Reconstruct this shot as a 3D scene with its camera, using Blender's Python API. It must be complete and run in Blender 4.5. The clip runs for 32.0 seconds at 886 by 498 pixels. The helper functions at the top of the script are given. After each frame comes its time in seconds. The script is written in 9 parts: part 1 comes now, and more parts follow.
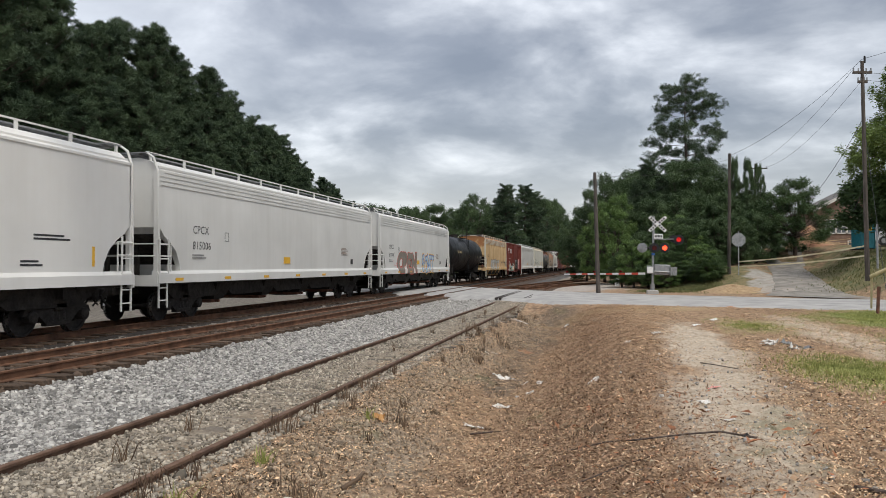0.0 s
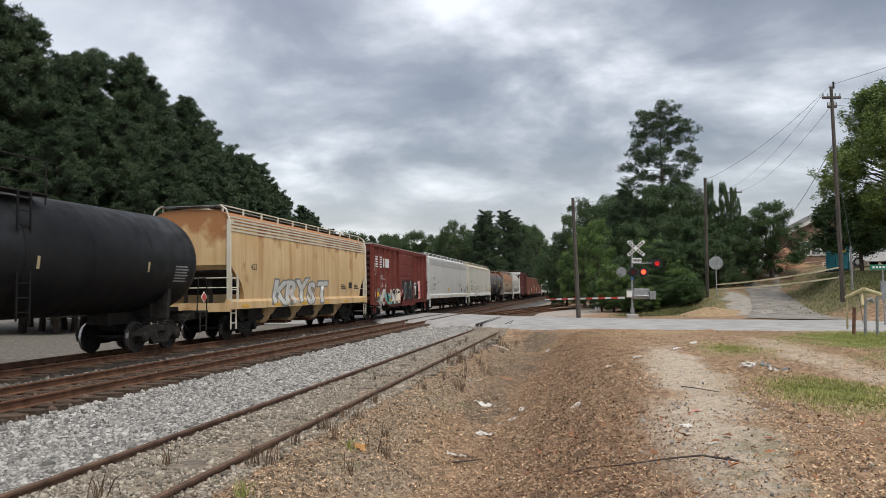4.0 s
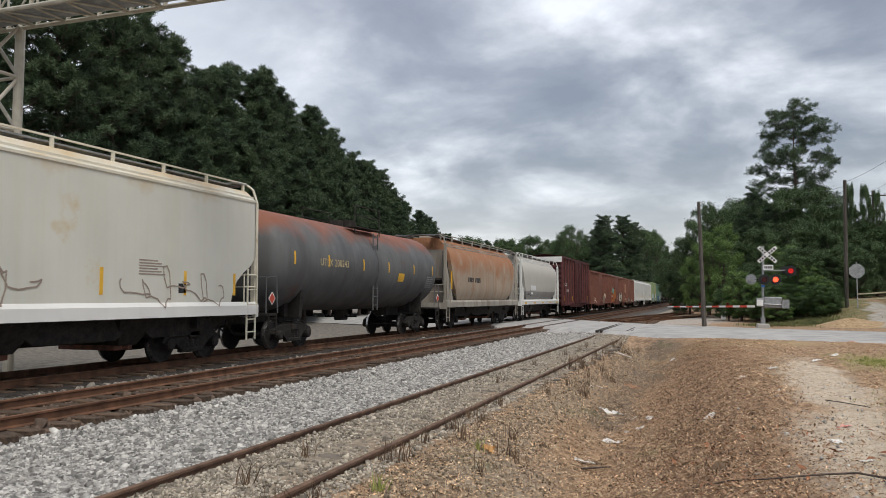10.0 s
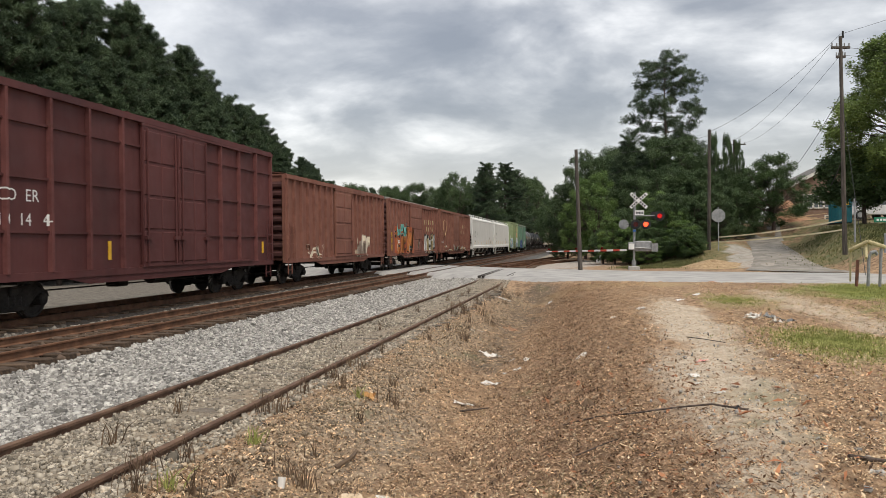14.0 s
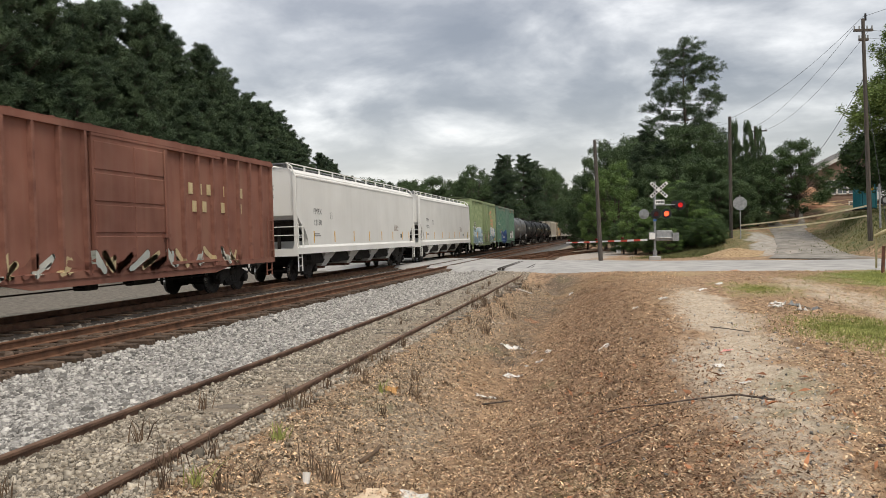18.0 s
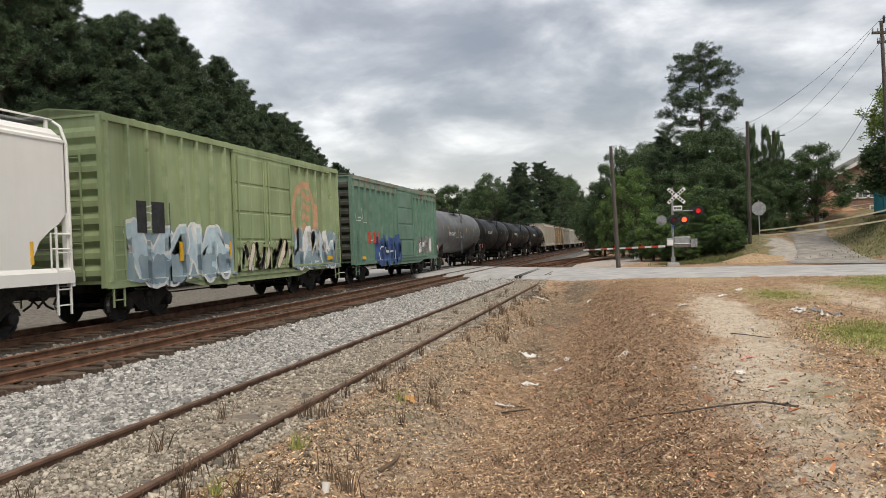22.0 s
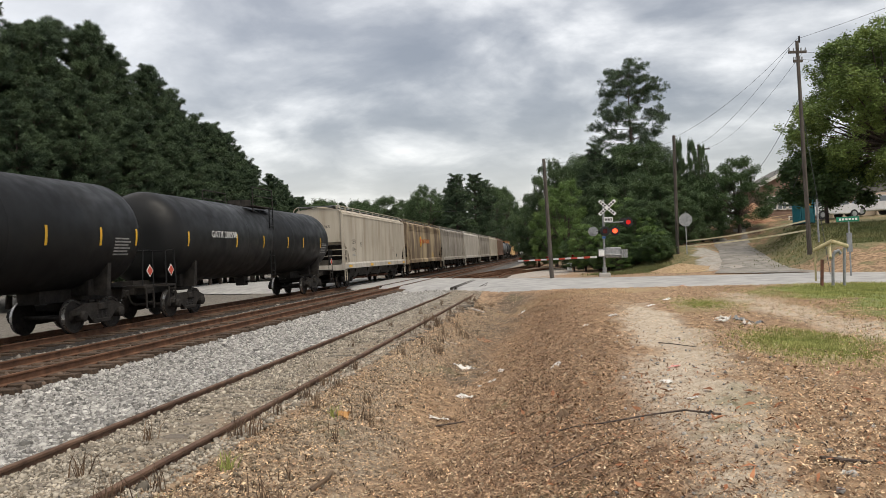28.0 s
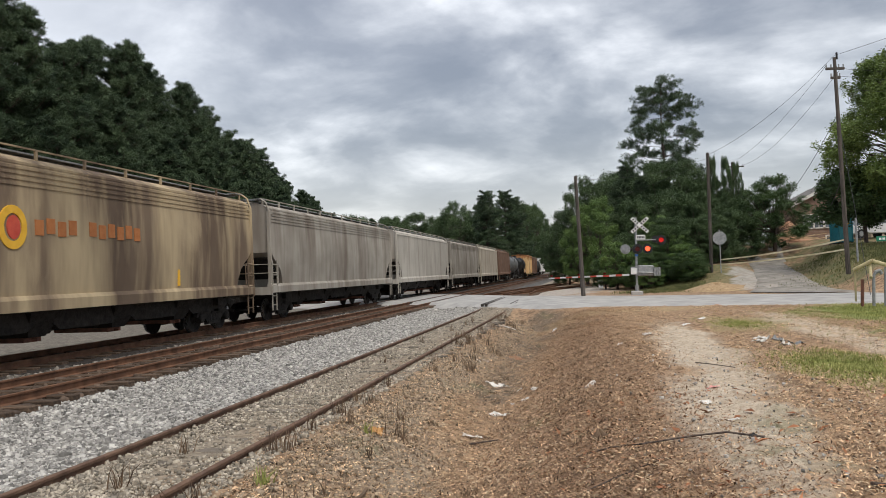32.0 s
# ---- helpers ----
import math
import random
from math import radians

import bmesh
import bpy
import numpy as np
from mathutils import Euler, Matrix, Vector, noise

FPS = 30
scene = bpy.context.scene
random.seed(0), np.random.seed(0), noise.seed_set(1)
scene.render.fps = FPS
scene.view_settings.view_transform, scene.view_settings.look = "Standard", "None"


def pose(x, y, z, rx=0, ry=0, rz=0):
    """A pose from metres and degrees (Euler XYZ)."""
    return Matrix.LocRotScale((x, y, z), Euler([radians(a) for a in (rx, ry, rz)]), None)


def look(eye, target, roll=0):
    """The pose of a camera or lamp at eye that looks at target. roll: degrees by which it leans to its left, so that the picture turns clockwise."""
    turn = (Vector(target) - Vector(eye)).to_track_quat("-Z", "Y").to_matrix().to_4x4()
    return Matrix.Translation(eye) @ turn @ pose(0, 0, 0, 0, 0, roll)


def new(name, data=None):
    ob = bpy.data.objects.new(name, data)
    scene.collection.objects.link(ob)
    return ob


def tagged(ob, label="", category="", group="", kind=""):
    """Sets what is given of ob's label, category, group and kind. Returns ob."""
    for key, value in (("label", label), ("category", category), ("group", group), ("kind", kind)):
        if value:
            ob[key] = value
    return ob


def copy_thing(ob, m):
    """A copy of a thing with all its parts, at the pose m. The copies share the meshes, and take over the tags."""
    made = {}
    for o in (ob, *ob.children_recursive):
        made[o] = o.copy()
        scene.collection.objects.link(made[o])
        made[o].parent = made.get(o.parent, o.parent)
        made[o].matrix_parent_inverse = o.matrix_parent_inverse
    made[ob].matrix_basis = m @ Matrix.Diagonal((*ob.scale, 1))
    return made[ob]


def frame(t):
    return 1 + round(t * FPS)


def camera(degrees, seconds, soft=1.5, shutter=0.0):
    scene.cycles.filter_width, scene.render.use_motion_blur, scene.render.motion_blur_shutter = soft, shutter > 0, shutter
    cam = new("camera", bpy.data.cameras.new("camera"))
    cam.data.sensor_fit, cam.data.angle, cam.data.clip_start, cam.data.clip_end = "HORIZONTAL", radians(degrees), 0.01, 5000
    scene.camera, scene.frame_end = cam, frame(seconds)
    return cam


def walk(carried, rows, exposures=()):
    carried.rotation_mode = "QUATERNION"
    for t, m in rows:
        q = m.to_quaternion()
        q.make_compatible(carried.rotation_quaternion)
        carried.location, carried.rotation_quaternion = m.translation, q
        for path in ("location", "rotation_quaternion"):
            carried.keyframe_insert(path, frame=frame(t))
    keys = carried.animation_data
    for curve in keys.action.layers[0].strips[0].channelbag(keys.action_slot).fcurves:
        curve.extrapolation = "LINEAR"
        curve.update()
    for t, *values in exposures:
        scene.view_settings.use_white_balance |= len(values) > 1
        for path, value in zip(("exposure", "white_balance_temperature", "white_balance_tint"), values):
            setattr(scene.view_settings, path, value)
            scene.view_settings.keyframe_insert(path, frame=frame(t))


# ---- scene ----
cam = camera(60.3, 32.0, soft=0.5, shutter=0.06)
# seconds, place, then the turns of pose(): hand-held, standing beside the siding
PATH = [
    (0.0, 0.116, -0.020, 1.772, 91.231, 0.049, 12.033),
    (0.5, 0.117, -0.025, 1.774, 91.489, -0.159, 11.420),
    (1.0, 0.116, -0.032, 1.770, 91.936, -0.006, 11.185),
    (1.5, 0.117, -0.034, 1.765, 92.475, -0.034, 11.228),
    (2.0, 0.121, -0.036, 1.776, 92.969, -0.096, 11.000),
    (2.5, 0.119, -0.041, 1.781, 93.060, 0.487, 10.874),
    (4.5, 0.121, -0.025, 1.778, 93.242, 0.849, 10.577),
    (5.0, 0.115, -0.024, 1.765, 92.506, 0.935, 11.834),
    (5.5, 0.054, -0.047, 1.765, 90.871, 0.380, 16.651),
    (6.0, -0.002, -0.071, 1.752, 90.553, 0.464, 20.378),
    (6.5, -0.042, -0.096, 1.749, 91.210, 0.731, 21.282),
    (7.0, -0.071, -0.122, 1.740, 91.420, 0.461, 22.262),
    (7.5, -0.049, -0.125, 1.737, 92.214, 0.450, 21.985),
    (8.0, -0.047, -0.111, 1.743, 92.851, 0.466, 20.166),
    (8.5, -0.048, -0.098, 1.738, 92.911, 0.142, 19.107),
    (9.0, -0.053, -0.101, 1.743, 93.307, -0.002, 18.367),
    (9.5, -0.058, -0.103, 1.741, 93.618, 0.322, 18.679),
    (10.0, -0.061, -0.099, 1.746, 93.653, -0.076, 19.146),
    (10.5, -0.066, -0.100, 1.740, 93.238, -0.072, 19.060),
    (11.0, -0.066, -0.092, 1.752, 91.091, 0.669, 17.832),
    (11.5, -0.070, -0.080, 1.754, 89.529, 0.903, 16.114),
    (12.0, -0.080, -0.073, 1.747, 89.365, 0.375, 16.469),
    (12.5, -0.067, -0.029, 1.751, 89.653, 0.074, 17.586),
    (13.0, -0.024, 0.012, 1.750, 89.880, 0.332, 16.797),
    (13.5, -0.003, 0.029, 1.752, 89.692, 0.799, 13.236),
    (14.0, -0.000, 0.019, 1.751, 89.654, 0.720, 10.575),
    (14.5, -0.007, 0.018, 1.765, 89.806, 0.458, 10.001),
    (16.5, -0.010, 0.049, 1.756, 88.852, 1.460, 10.406),
    (17.0, -0.016, 0.038, 1.762, 88.649, 1.804, 10.975),
    (17.5, -0.014, 0.028, 1.760, 88.914, 1.876, 11.435),
    (18.0, -0.012, 0.039, 1.756, 89.166, 1.713, 12.013),
    (18.5, -0.016, 0.044, 1.755, 89.329, 1.548, 12.436),
    (19.0, -0.026, 0.047, 1.755, 89.371, 1.627, 12.166),
    (19.5, -0.022, 0.054, 1.756, 89.365, 1.662, 11.940),
    (20.0, -0.023, 0.045, 1.752, 89.346, 1.623, 11.908),
    (20.5, -0.019, 0.040, 1.753, 89.333, 1.813, 12.047),
    (21.0, -0.017, 0.037, 1.756, 89.294, 2.189, 12.480),
    (21.5, -0.016, 0.048, 1.757, 89.600, 2.217, 12.729),
    (22.0, -0.022, 0.048, 1.752, 89.848, 2.266, 13.248),
    (22.5, -0.024, 0.063, 1.754, 89.990, 2.969, 13.835),
    (23.0, -0.012, 0.069, 1.761, 90.199, 3.877, 13.718),
    (23.5, -0.000, 0.068, 1.765, 90.166, 3.493, 11.118),
    (24.0, 0.009, 0.066, 1.761, 89.367, 2.990, 9.478),
    (24.5, 0.000, 0.058, 1.766, 89.160, 2.904, 9.647),
    (25.0, 0.002, 0.057, 1.763, 88.984, 2.493, 9.741),
    (25.5, 0.004, 0.070, 1.763, 88.266, 1.397, 9.208),
    (27.5, 0.019, 0.036, 1.790, 89.327, 3.224, 6.949),
    (28.0, 0.018, 0.053, 1.782, 90.484, 2.585, 8.462),
    (28.5, 0.013, 0.050, 1.776, 90.653, 2.558, 9.120),
    (29.0, 0.013, 0.051, 1.770, 90.826, 2.577, 9.403),
    (29.5, 0.012, 0.056, 1.774, 90.981, 2.402, 9.444),
    (30.0, 0.009, 0.052, 1.771, 91.214, 2.389, 9.689),
    (30.5, 0.014, 0.062, 1.769, 91.203, 2.642, 10.251),
    (31.0, 0.013, 0.065, 1.767, 91.157, 2.593, 10.903),
    (31.5, -0.005, 0.073, 1.779, 91.476, 2.138, 11.163),
    (32.0, -0.062, 0.065, 1.783, 91.820, 2.123, 10.660),
]
walk(cam, [(r[0], pose(*r[1:])) for r in PATH],
     [(0.0, -0.08, 6400, 10), (4.5, -0.08, 6400, 10), (5.5, 0.08, 6800, 10), (6.2, 0.16, 6800, 10), (7.0, 0.16, 6800, 10), (8.2, -0.08, 6450, 10), (10.4, -0.1, 6400, 10), (11.2, 0.10, 6800, 10), (13.5, 0.06, 6800, 10), (29.0, 0.06, 6800, 10), (30.6, 0.02, 6650, 10), (32.0, -0.02, 6500, 10)])

# ---- sky and light ----
world = bpy.data.worlds.new("overcast_sky")
scene.world = world
world.use_nodes = True
wn, wl = world.node_tree.nodes, world.node_tree.links
wn.clear()


def wnode(kind, **vals):
    n = wn.new(kind)
    for k, v in vals.items():
        n.inputs[k].default_value = v
    return n


w_out = wn.new("ShaderNodeOutputWorld")
w_bg = wnode("ShaderNodeBackground", Strength=0.68)
w_sky = wn.new("ShaderNodeTexSky")
w_sky.sky_type = 'NISHITA'
w_sky.sun_disc = False
w_sky.sun_elevation = radians(58)
w_sky.sun_rotation = radians(-60)
w_sky.air_density, w_sky.dust_density = 1.0, 2.0
w_co = wn.new("ShaderNodeTexCoord")
w_sep = wn.new("ShaderNodeSeparateXYZ")
wl.new(w_co.outputs["Generated"], w_sep.inputs[0])


def wmath(op, a, b):
    n = wn.new("ShaderNodeMath")
    n.operation = op
    for i, v in enumerate((a, b)):
        if isinstance(v, (int, float)):
            n.inputs[i].default_value = v
        else:
            wl.new(v, n.inputs[i])
    return n.outputs[0]


# a flat cloud deck seen from below: directions divided by their height
w_h = wmath('ADD', wmath('MAXIMUM', w_sep.outputs[2], 0.0), 0.26)
w_comb = wn.new("ShaderNodeCombineXYZ")
wl.new(wmath('DIVIDE', w_sep.outputs[0], w_h), w_comb.inputs[0])
wl.new(wmath('DIVIDE', w_sep.outputs[1], w_h), w_comb.inputs[1])
w_map = wn.new("ShaderNodeMapping")
w_map.inputs["Rotation"].default_value = (0, 0, radians(28))
w_map.inputs["Location"].default_value = (1.7, 0.6, 0)
w_map.inputs["Scale"].default_value = (1.0, 1.05, 1)
wl.new(w_comb.outputs[0], w_map.inputs[0])
w_n1 = wnode("ShaderNodeTexNoise", Scale=1.75, Detail=7.0, Roughness=0.52, Distortion=0.3)
w_n2 = wnode("ShaderNodeTexNoise", Scale=3.0, Detail=6.0, Roughness=0.55, Distortion=0.3)
wl.new(w_map.outputs[0], w_n1.inputs["Vector"])
wl.new(w_map.outputs[0], w_n2.inputs["Vector"])
w_mix = wmath('ADD', wmath('MULTIPLY', w_n1.outputs[0], 0.72), wmath('MULTIPLY', w_n2.outputs[0], 0.28))
w_ramp = wn.new("ShaderNodeValToRGB")
cr = w_ramp.color_ramp
cr.elements[0].position, cr.elements[0].color = 0.37, (0.27, 0.285, 0.315, 1)
cr.elements[1].position, cr.elements[1].color = 0.64, (1.35, 1.36, 1.37, 1)
for at, c in ((0.45, (0.38, 0.395, 0.425, 1)), (0.505, (0.56, 0.575, 0.60, 1)), (0.56, (0.84, 0.855, 0.875, 1))):
    cr.elements.new(at).color = c
wl.new(w_mix, w_ramp.inputs[0])
# paler towards the horizon
w_low = wn.new("ShaderNodeMapRange")
w_low.inputs[1].default_value, w_low.inputs[2].default_value = 0.02, 0.17
w_low.inputs[3].default_value, w_low.inputs[4].default_value = 0.75, 0.0
wl.new(w_sep.outputs[2], w_low.inputs[0])
w_hm = wn.new("ShaderNodeMixRGB")
w_hm.inputs[2].default_value = (1.0, 1.01, 1.02, 1)
wl.new(w_low.outputs[0], w_hm.inputs[0])
wl.new(w_ramp.outputs[0], w_hm.inputs[1])
w_west = wn.new("ShaderNodeMapRange")
w_west.interpolation_type = 'SMOOTHSTEP'
w_west.inputs[1].default_value, w_west.inputs[2].default_value = -0.36, -0.66
w_west.inputs[3].default_value, w_west.inputs[4].default_value = 0.0, 0.62
wl.new(w_sep.outputs[0], w_west.inputs[0])
w_thin = wn.new("ShaderNodeMixRGB")
w_thin.inputs[2].default_value = (1.22, 1.24, 1.26, 1)
wl.new(w_west.outputs[0], w_thin.inputs[0])
wl.new(w_hm.outputs[0], w_thin.inputs[1])
w_add = wn.new("ShaderNodeMixRGB")
w_add.blend_type = 'ADD'
w_add.inputs[0].default_value = 0.06
wl.new(w_thin.outputs[0], w_add.inputs[1])
wl.new(w_sky.outputs[0], w_add.inputs[2])
wl.new(w_add.outputs[0], w_bg.inputs[0])
wl.new(w_bg.outputs[0], w_out.inputs[0])

sun = new("sun", bpy.data.lights.new("sun", 'SUN'))
sun.data.energy, sun.data.angle, sun.data.color = 2.6, radians(28), (1.0, 0.94, 0.84)
sun.matrix_world = look((0, 0, 80), (-25, 28, 20))

# ---- materials ----
MATS = {}


def mat(name, c1, c2, rough=0.8, metal=0.0, scale=4.0, detail=6.0, bump=0.0, bscale=60.0, streak=None, patch=None,
        island=0.0, rnd=0.0, above=None, coords="Object", spec=0.4, stretch=(1, 1, 1)):
    """A noise-driven surface: c1 to c2 by noise; streak=(colour, amount) adds runs down the z axis; patch=(colour, scale, threshold)
    adds stains; island or rnd varies the value by piece."""
    m = bpy.data.materials.new(name)
    m.use_nodes = True
    N, L = m.node_tree.nodes, m.node_tree.links
    b = N["Principled BSDF"]
    b.inputs["Roughness"].default_value = rough
    b.inputs["Metallic"].default_value = metal
    b.inputs["Specular IOR Level"].default_value = spec
    tc = N.new("ShaderNodeTexCoord")
    mp = N.new("ShaderNodeMapping")
    mp.inputs["Scale"].default_value = stretch
    L.new(tc.outputs[coords], mp.inputs[0])
    n = N.new("ShaderNodeTexNoise")
    n.inputs["Scale"].default_value, n.inputs["Detail"].default_value = scale, detail
    L.new(mp.outputs[0], n.inputs["Vector"])
    r = N.new("ShaderNodeValToRGB")
    r.color_ramp.elements[0].position, r.color_ramp.elements[1].position = 0.32, 0.68
    r.color_ramp.elements[0].color, r.color_ramp.elements[1].color = (*c1, 1), (*c2, 1)
    L.new(n.outputs[0], r.inputs[0])
    col = r.outputs[0]

    def blend(col, fac, c, kind='MIX'):
        x = N.new("ShaderNodeMixRGB")
        x.blend_type = kind
        x.inputs[2].default_value = (*c, 1)
        if isinstance(fac, float):
            x.inputs[0].default_value = fac
        else:
            L.new(fac, x.inputs[0])
        L.new(col, x.inputs[1])
        return x.outputs[0]

    def rng(src, a, bb, c=0.0, d=1.0):
        x = N.new("ShaderNodeMapRange")
        for i, v in enumerate((a, bb, c, d)):
            x.inputs[i + 1].default_value = v
        L.new(src, x.inputs[0])
        return x.outputs[0]

    if streak:
        broad = streak[2] if len(streak) > 2 else 1.0
        for sc, zsc, lo, hi, k in ((2.2 * broad, 0.16, 0.46, 0.72, 1.0), (7.0 * broad, 0.4, 0.5, 0.8, 0.6)):
            sm = N.new("ShaderNodeMapping")
            sm.inputs["Scale"].default_value = (sc, sc, zsc)
            L.new(tc.outputs["Object"], sm.inputs[0])
            sn = N.new("ShaderNodeTexNoise")
            sn.inputs["Scale"].default_value, sn.inputs["Detail"].default_value = 1.0, 4.0
            L.new(sm.outputs[0], sn.inputs["Vector"])
            col = blend(col, rng(sn.outputs[0], lo, hi, 0.0, streak[1] * k), streak[0])
    if patch:
        pn = N.new("ShaderNodeTexNoise")
        pn.inputs["Scale"].default_value, pn.inputs["Detail"].default_value = patch[1], 8.0
        pn.inputs["Roughness"].default_value = 0.65
        L.new(mp.outputs[0], pn.inputs["Vector"])
        col = blend(col, rng(pn.outputs[0], patch[2], patch[2] + 0.12, 0.0, 0.9), patch[0])
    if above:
        # second colour, mostly weathering, that starts at a height: colour, from z, to z
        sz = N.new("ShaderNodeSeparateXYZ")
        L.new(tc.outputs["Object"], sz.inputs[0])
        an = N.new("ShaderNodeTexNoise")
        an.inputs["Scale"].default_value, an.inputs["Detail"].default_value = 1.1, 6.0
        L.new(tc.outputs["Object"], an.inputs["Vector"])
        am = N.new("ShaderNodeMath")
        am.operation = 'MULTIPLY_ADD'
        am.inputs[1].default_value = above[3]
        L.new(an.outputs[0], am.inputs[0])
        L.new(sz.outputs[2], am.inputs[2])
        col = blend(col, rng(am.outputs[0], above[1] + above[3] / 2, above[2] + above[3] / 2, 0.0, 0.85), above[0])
    if island or rnd:
        src = N.new("ShaderNodeNewGeometry").outputs["Random Per Island"] if island else N.new("ShaderNodeObjectInfo").outputs["Random"]
        k = island or rnd
        hv = N.new("ShaderNodeHueSaturation")
        L.new(rng(src, 0, 1, 1 - k, 1 + k), hv.inputs["Value"])
        L.new(col, hv.inputs["Color"])
        col = hv.outputs[0]
    L.new(col, b.inputs["Base Color"])
    rn = N.new("ShaderNodeTexNoise")
    rn.inputs["Scale"].default_value, rn.inputs["Detail"].default_value = scale * 3, 4.0
    L.new(mp.outputs[0], rn.inputs["Vector"])
    L.new(rng(rn.outputs[0], 0.3, 0.7, max(0.05, rough - 0.12), min(1, rough + 0.12)), b.inputs["Roughness"])
    if bump:
        bn = N.new("ShaderNodeTexNoise")
        bn.inputs["Scale"].default_value, bn.inputs["Detail"].default_value = bscale, 5.0
        L.new(tc.outputs[coords], bn.inputs["Vector"])
        bp = N.new("ShaderNodeBump")
        bp.inputs["Strength"].default_value, bp.inputs["Distance"].default_value = bump, 1.2 / bscale
        L.new(bn.outputs[0], bp.inputs["Height"])
        L.new(bp.outputs[0], b.inputs["Normal"])
    MATS[name] = m
    return m


def glow(name, colour, power, base=(0.2, 0.02, 0.02)):
    m = mat(name, base, base, rough=0.3)
    b = m.node_tree.nodes["Principled BSDF"]
    b.inputs["Emission Color"].default_value = (*colour, 1)
    b.inputs["Emission Strength"].default_value = power
    return m


STEEL_RUST = mat("rail_rust", (0.10, 0.052, 0.032), (0.225, 0.115, 0.068), 0.75, 0.3, 3, bump=0.3, bscale=40)
RAIL_TOP = mat("rail_head", (0.13, 0.095, 0.075), (0.24, 0.18, 0.145), 0.45, 0.7, 5, stretch=(1, 0.2, 1))
TIE = mat("tie_wood", (0.045, 0.031, 0.023), (0.13, 0.088, 0.06), 0.95, 0, 6, bump=0.6, bscale=30, rnd=0.35, stretch=(0.4, 4, 4))
SIDING_TIE = mat("old_tie_wood", (0.10, 0.085, 0.07), (0.20, 0.17, 0.14), 0.95, 0, 6, bump=0.6, bscale=30, rnd=0.3, stretch=(0.4, 4, 4))
STONE = mat("ballast_stone", (0.20, 0.192, 0.182), (0.50, 0.485, 0.46), 0.9, 0, 9, island=0.62, bump=0.3, bscale=70)
DARK_BED = mat("dark_ballast", (0.022, 0.018, 0.016), (0.065, 0.053, 0.046), 0.95, 0, 14, detail=3, bump=1.0, bscale=14)
LEAF_LITTER = mat("dry_litter", (0.52, 0.34, 0.20), (0.82, 0.59, 0.375), 0.9, 0, 6, island=0.6)
BARK = mat("pine_bark", (0.055, 0.042, 0.036), (0.13, 0.10, 0.085), 0.95, 0, 6, bump=0.8, bscale=14, stretch=(3, 3, 0.6))
NEEDLES = mat("pine_needles", (0.036, 0.063, 0.036), (0.094, 0.140, 0.070), 0.75, 0, 0.35, island=0.3, rnd=0.12, coords="Object")
LEAVES_DARK = mat("dark_leaves", (0.036, 0.068, 0.027), (0.092, 0.143, 0.056), 0.65, 0, 0.4, island=0.22, rnd=0.2)
LEAVES = mat("broad_leaves", (0.038, 0.074, 0.025), (0.088, 0.145, 0.05), 0.65, 0, 0.4, island=0.22, rnd=0.2)
LEAVES_LIGHT = mat("light_leaves", (0.08, 0.145, 0.038), (0.17, 0.26, 0.075), 0.65, 0, 0.4, island=0.35, rnd=0.15)
LEAVES_OAK = mat("oak_leaves", (0.085, 0.135, 0.03), (0.20, 0.27, 0.07), 0.65, 0, 0.5, island=0.35)
GRASS = mat("grass_blades", (0.21, 0.245, 0.06), (0.39, 0.40, 0.14), 0.8, 0, 1.5, island=0.3, coords="Object")
WEED = mat("dry_weed", (0.085, 0.056, 0.038), (0.20, 0.135, 0.085), 0.9, 0, 3, island=0.35)
ASPHALT = mat("worn_asphalt", (0.30, 0.295, 0.29), (0.45, 0.44, 0.425), 0.9, 0, 1.2, bump=0.3, bscale=50, patch=((0.20, 0.19, 0.18), 0.7, 0.60))
CREOSOTE = mat("pole_wood", (0.05, 0.043, 0.038), (0.125, 0.108, 0.095), 0.95, 0, 5, bump=0.5, bscale=25, stretch=(3, 3, 0.25))
GALV = mat("galvanised_steel", (0.24, 0.25, 0.26), (0.37, 0.38, 0.39), 0.55, 0.4, 7)
BLACK = mat("black_paint", (0.012, 0.012, 0.013), (0.028, 0.028, 0.03), 0.55, 0, 4)
UNDER = mat("underframe_grime_and_shade", (0.013, 0.011, 0.010), (0.036, 0.031, 0.027), 0.85, 0, 5, bump=0.3, bscale=30)
WHEEL = mat("wheel_steel", (0.02, 0.018, 0.017), (0.05, 0.043, 0.04), 0.7, 0.3, 6)
TREAD = mat("wheel_tread", (0.35, 0.34, 0.33), (0.5, 0.49, 0.48), 0.3, 0.9, 6)
WHITE_SIGN = mat("sign_white", (0.70, 0.70, 0.69), (0.80, 0.80, 0.79), 0.5, 0, 5)
YELLOW = mat("yellow_reflector", (0.72, 0.40, 0.03), (0.85, 0.50, 0.05), 0.45, 0, 4)
INK = mat("black_lettering", (0.02, 0.02, 0.022), (0.045, 0.045, 0.05), 0.6, 0, 6)
WHITE_INK = mat("white_lettering", (0.66, 0.66, 0.65), (0.8, 0.8, 0.79), 0.6, 0, 6)
TAN_INK = mat("tan_lettering", (0.48, 0.38, 0.22), (0.6, 0.5, 0.3), 0.6, 0, 6)
RED_P = mat("red_paint", (0.50, 0.06, 0.04), (0.62, 0.10, 0.06), 0.5, 0, 4)
PAPER = mat("crumpled_paper", (0.62, 0.60, 0.57), (0.80, 0.78, 0.75), 0.8, 0, 8)

# ---- building helpers ----


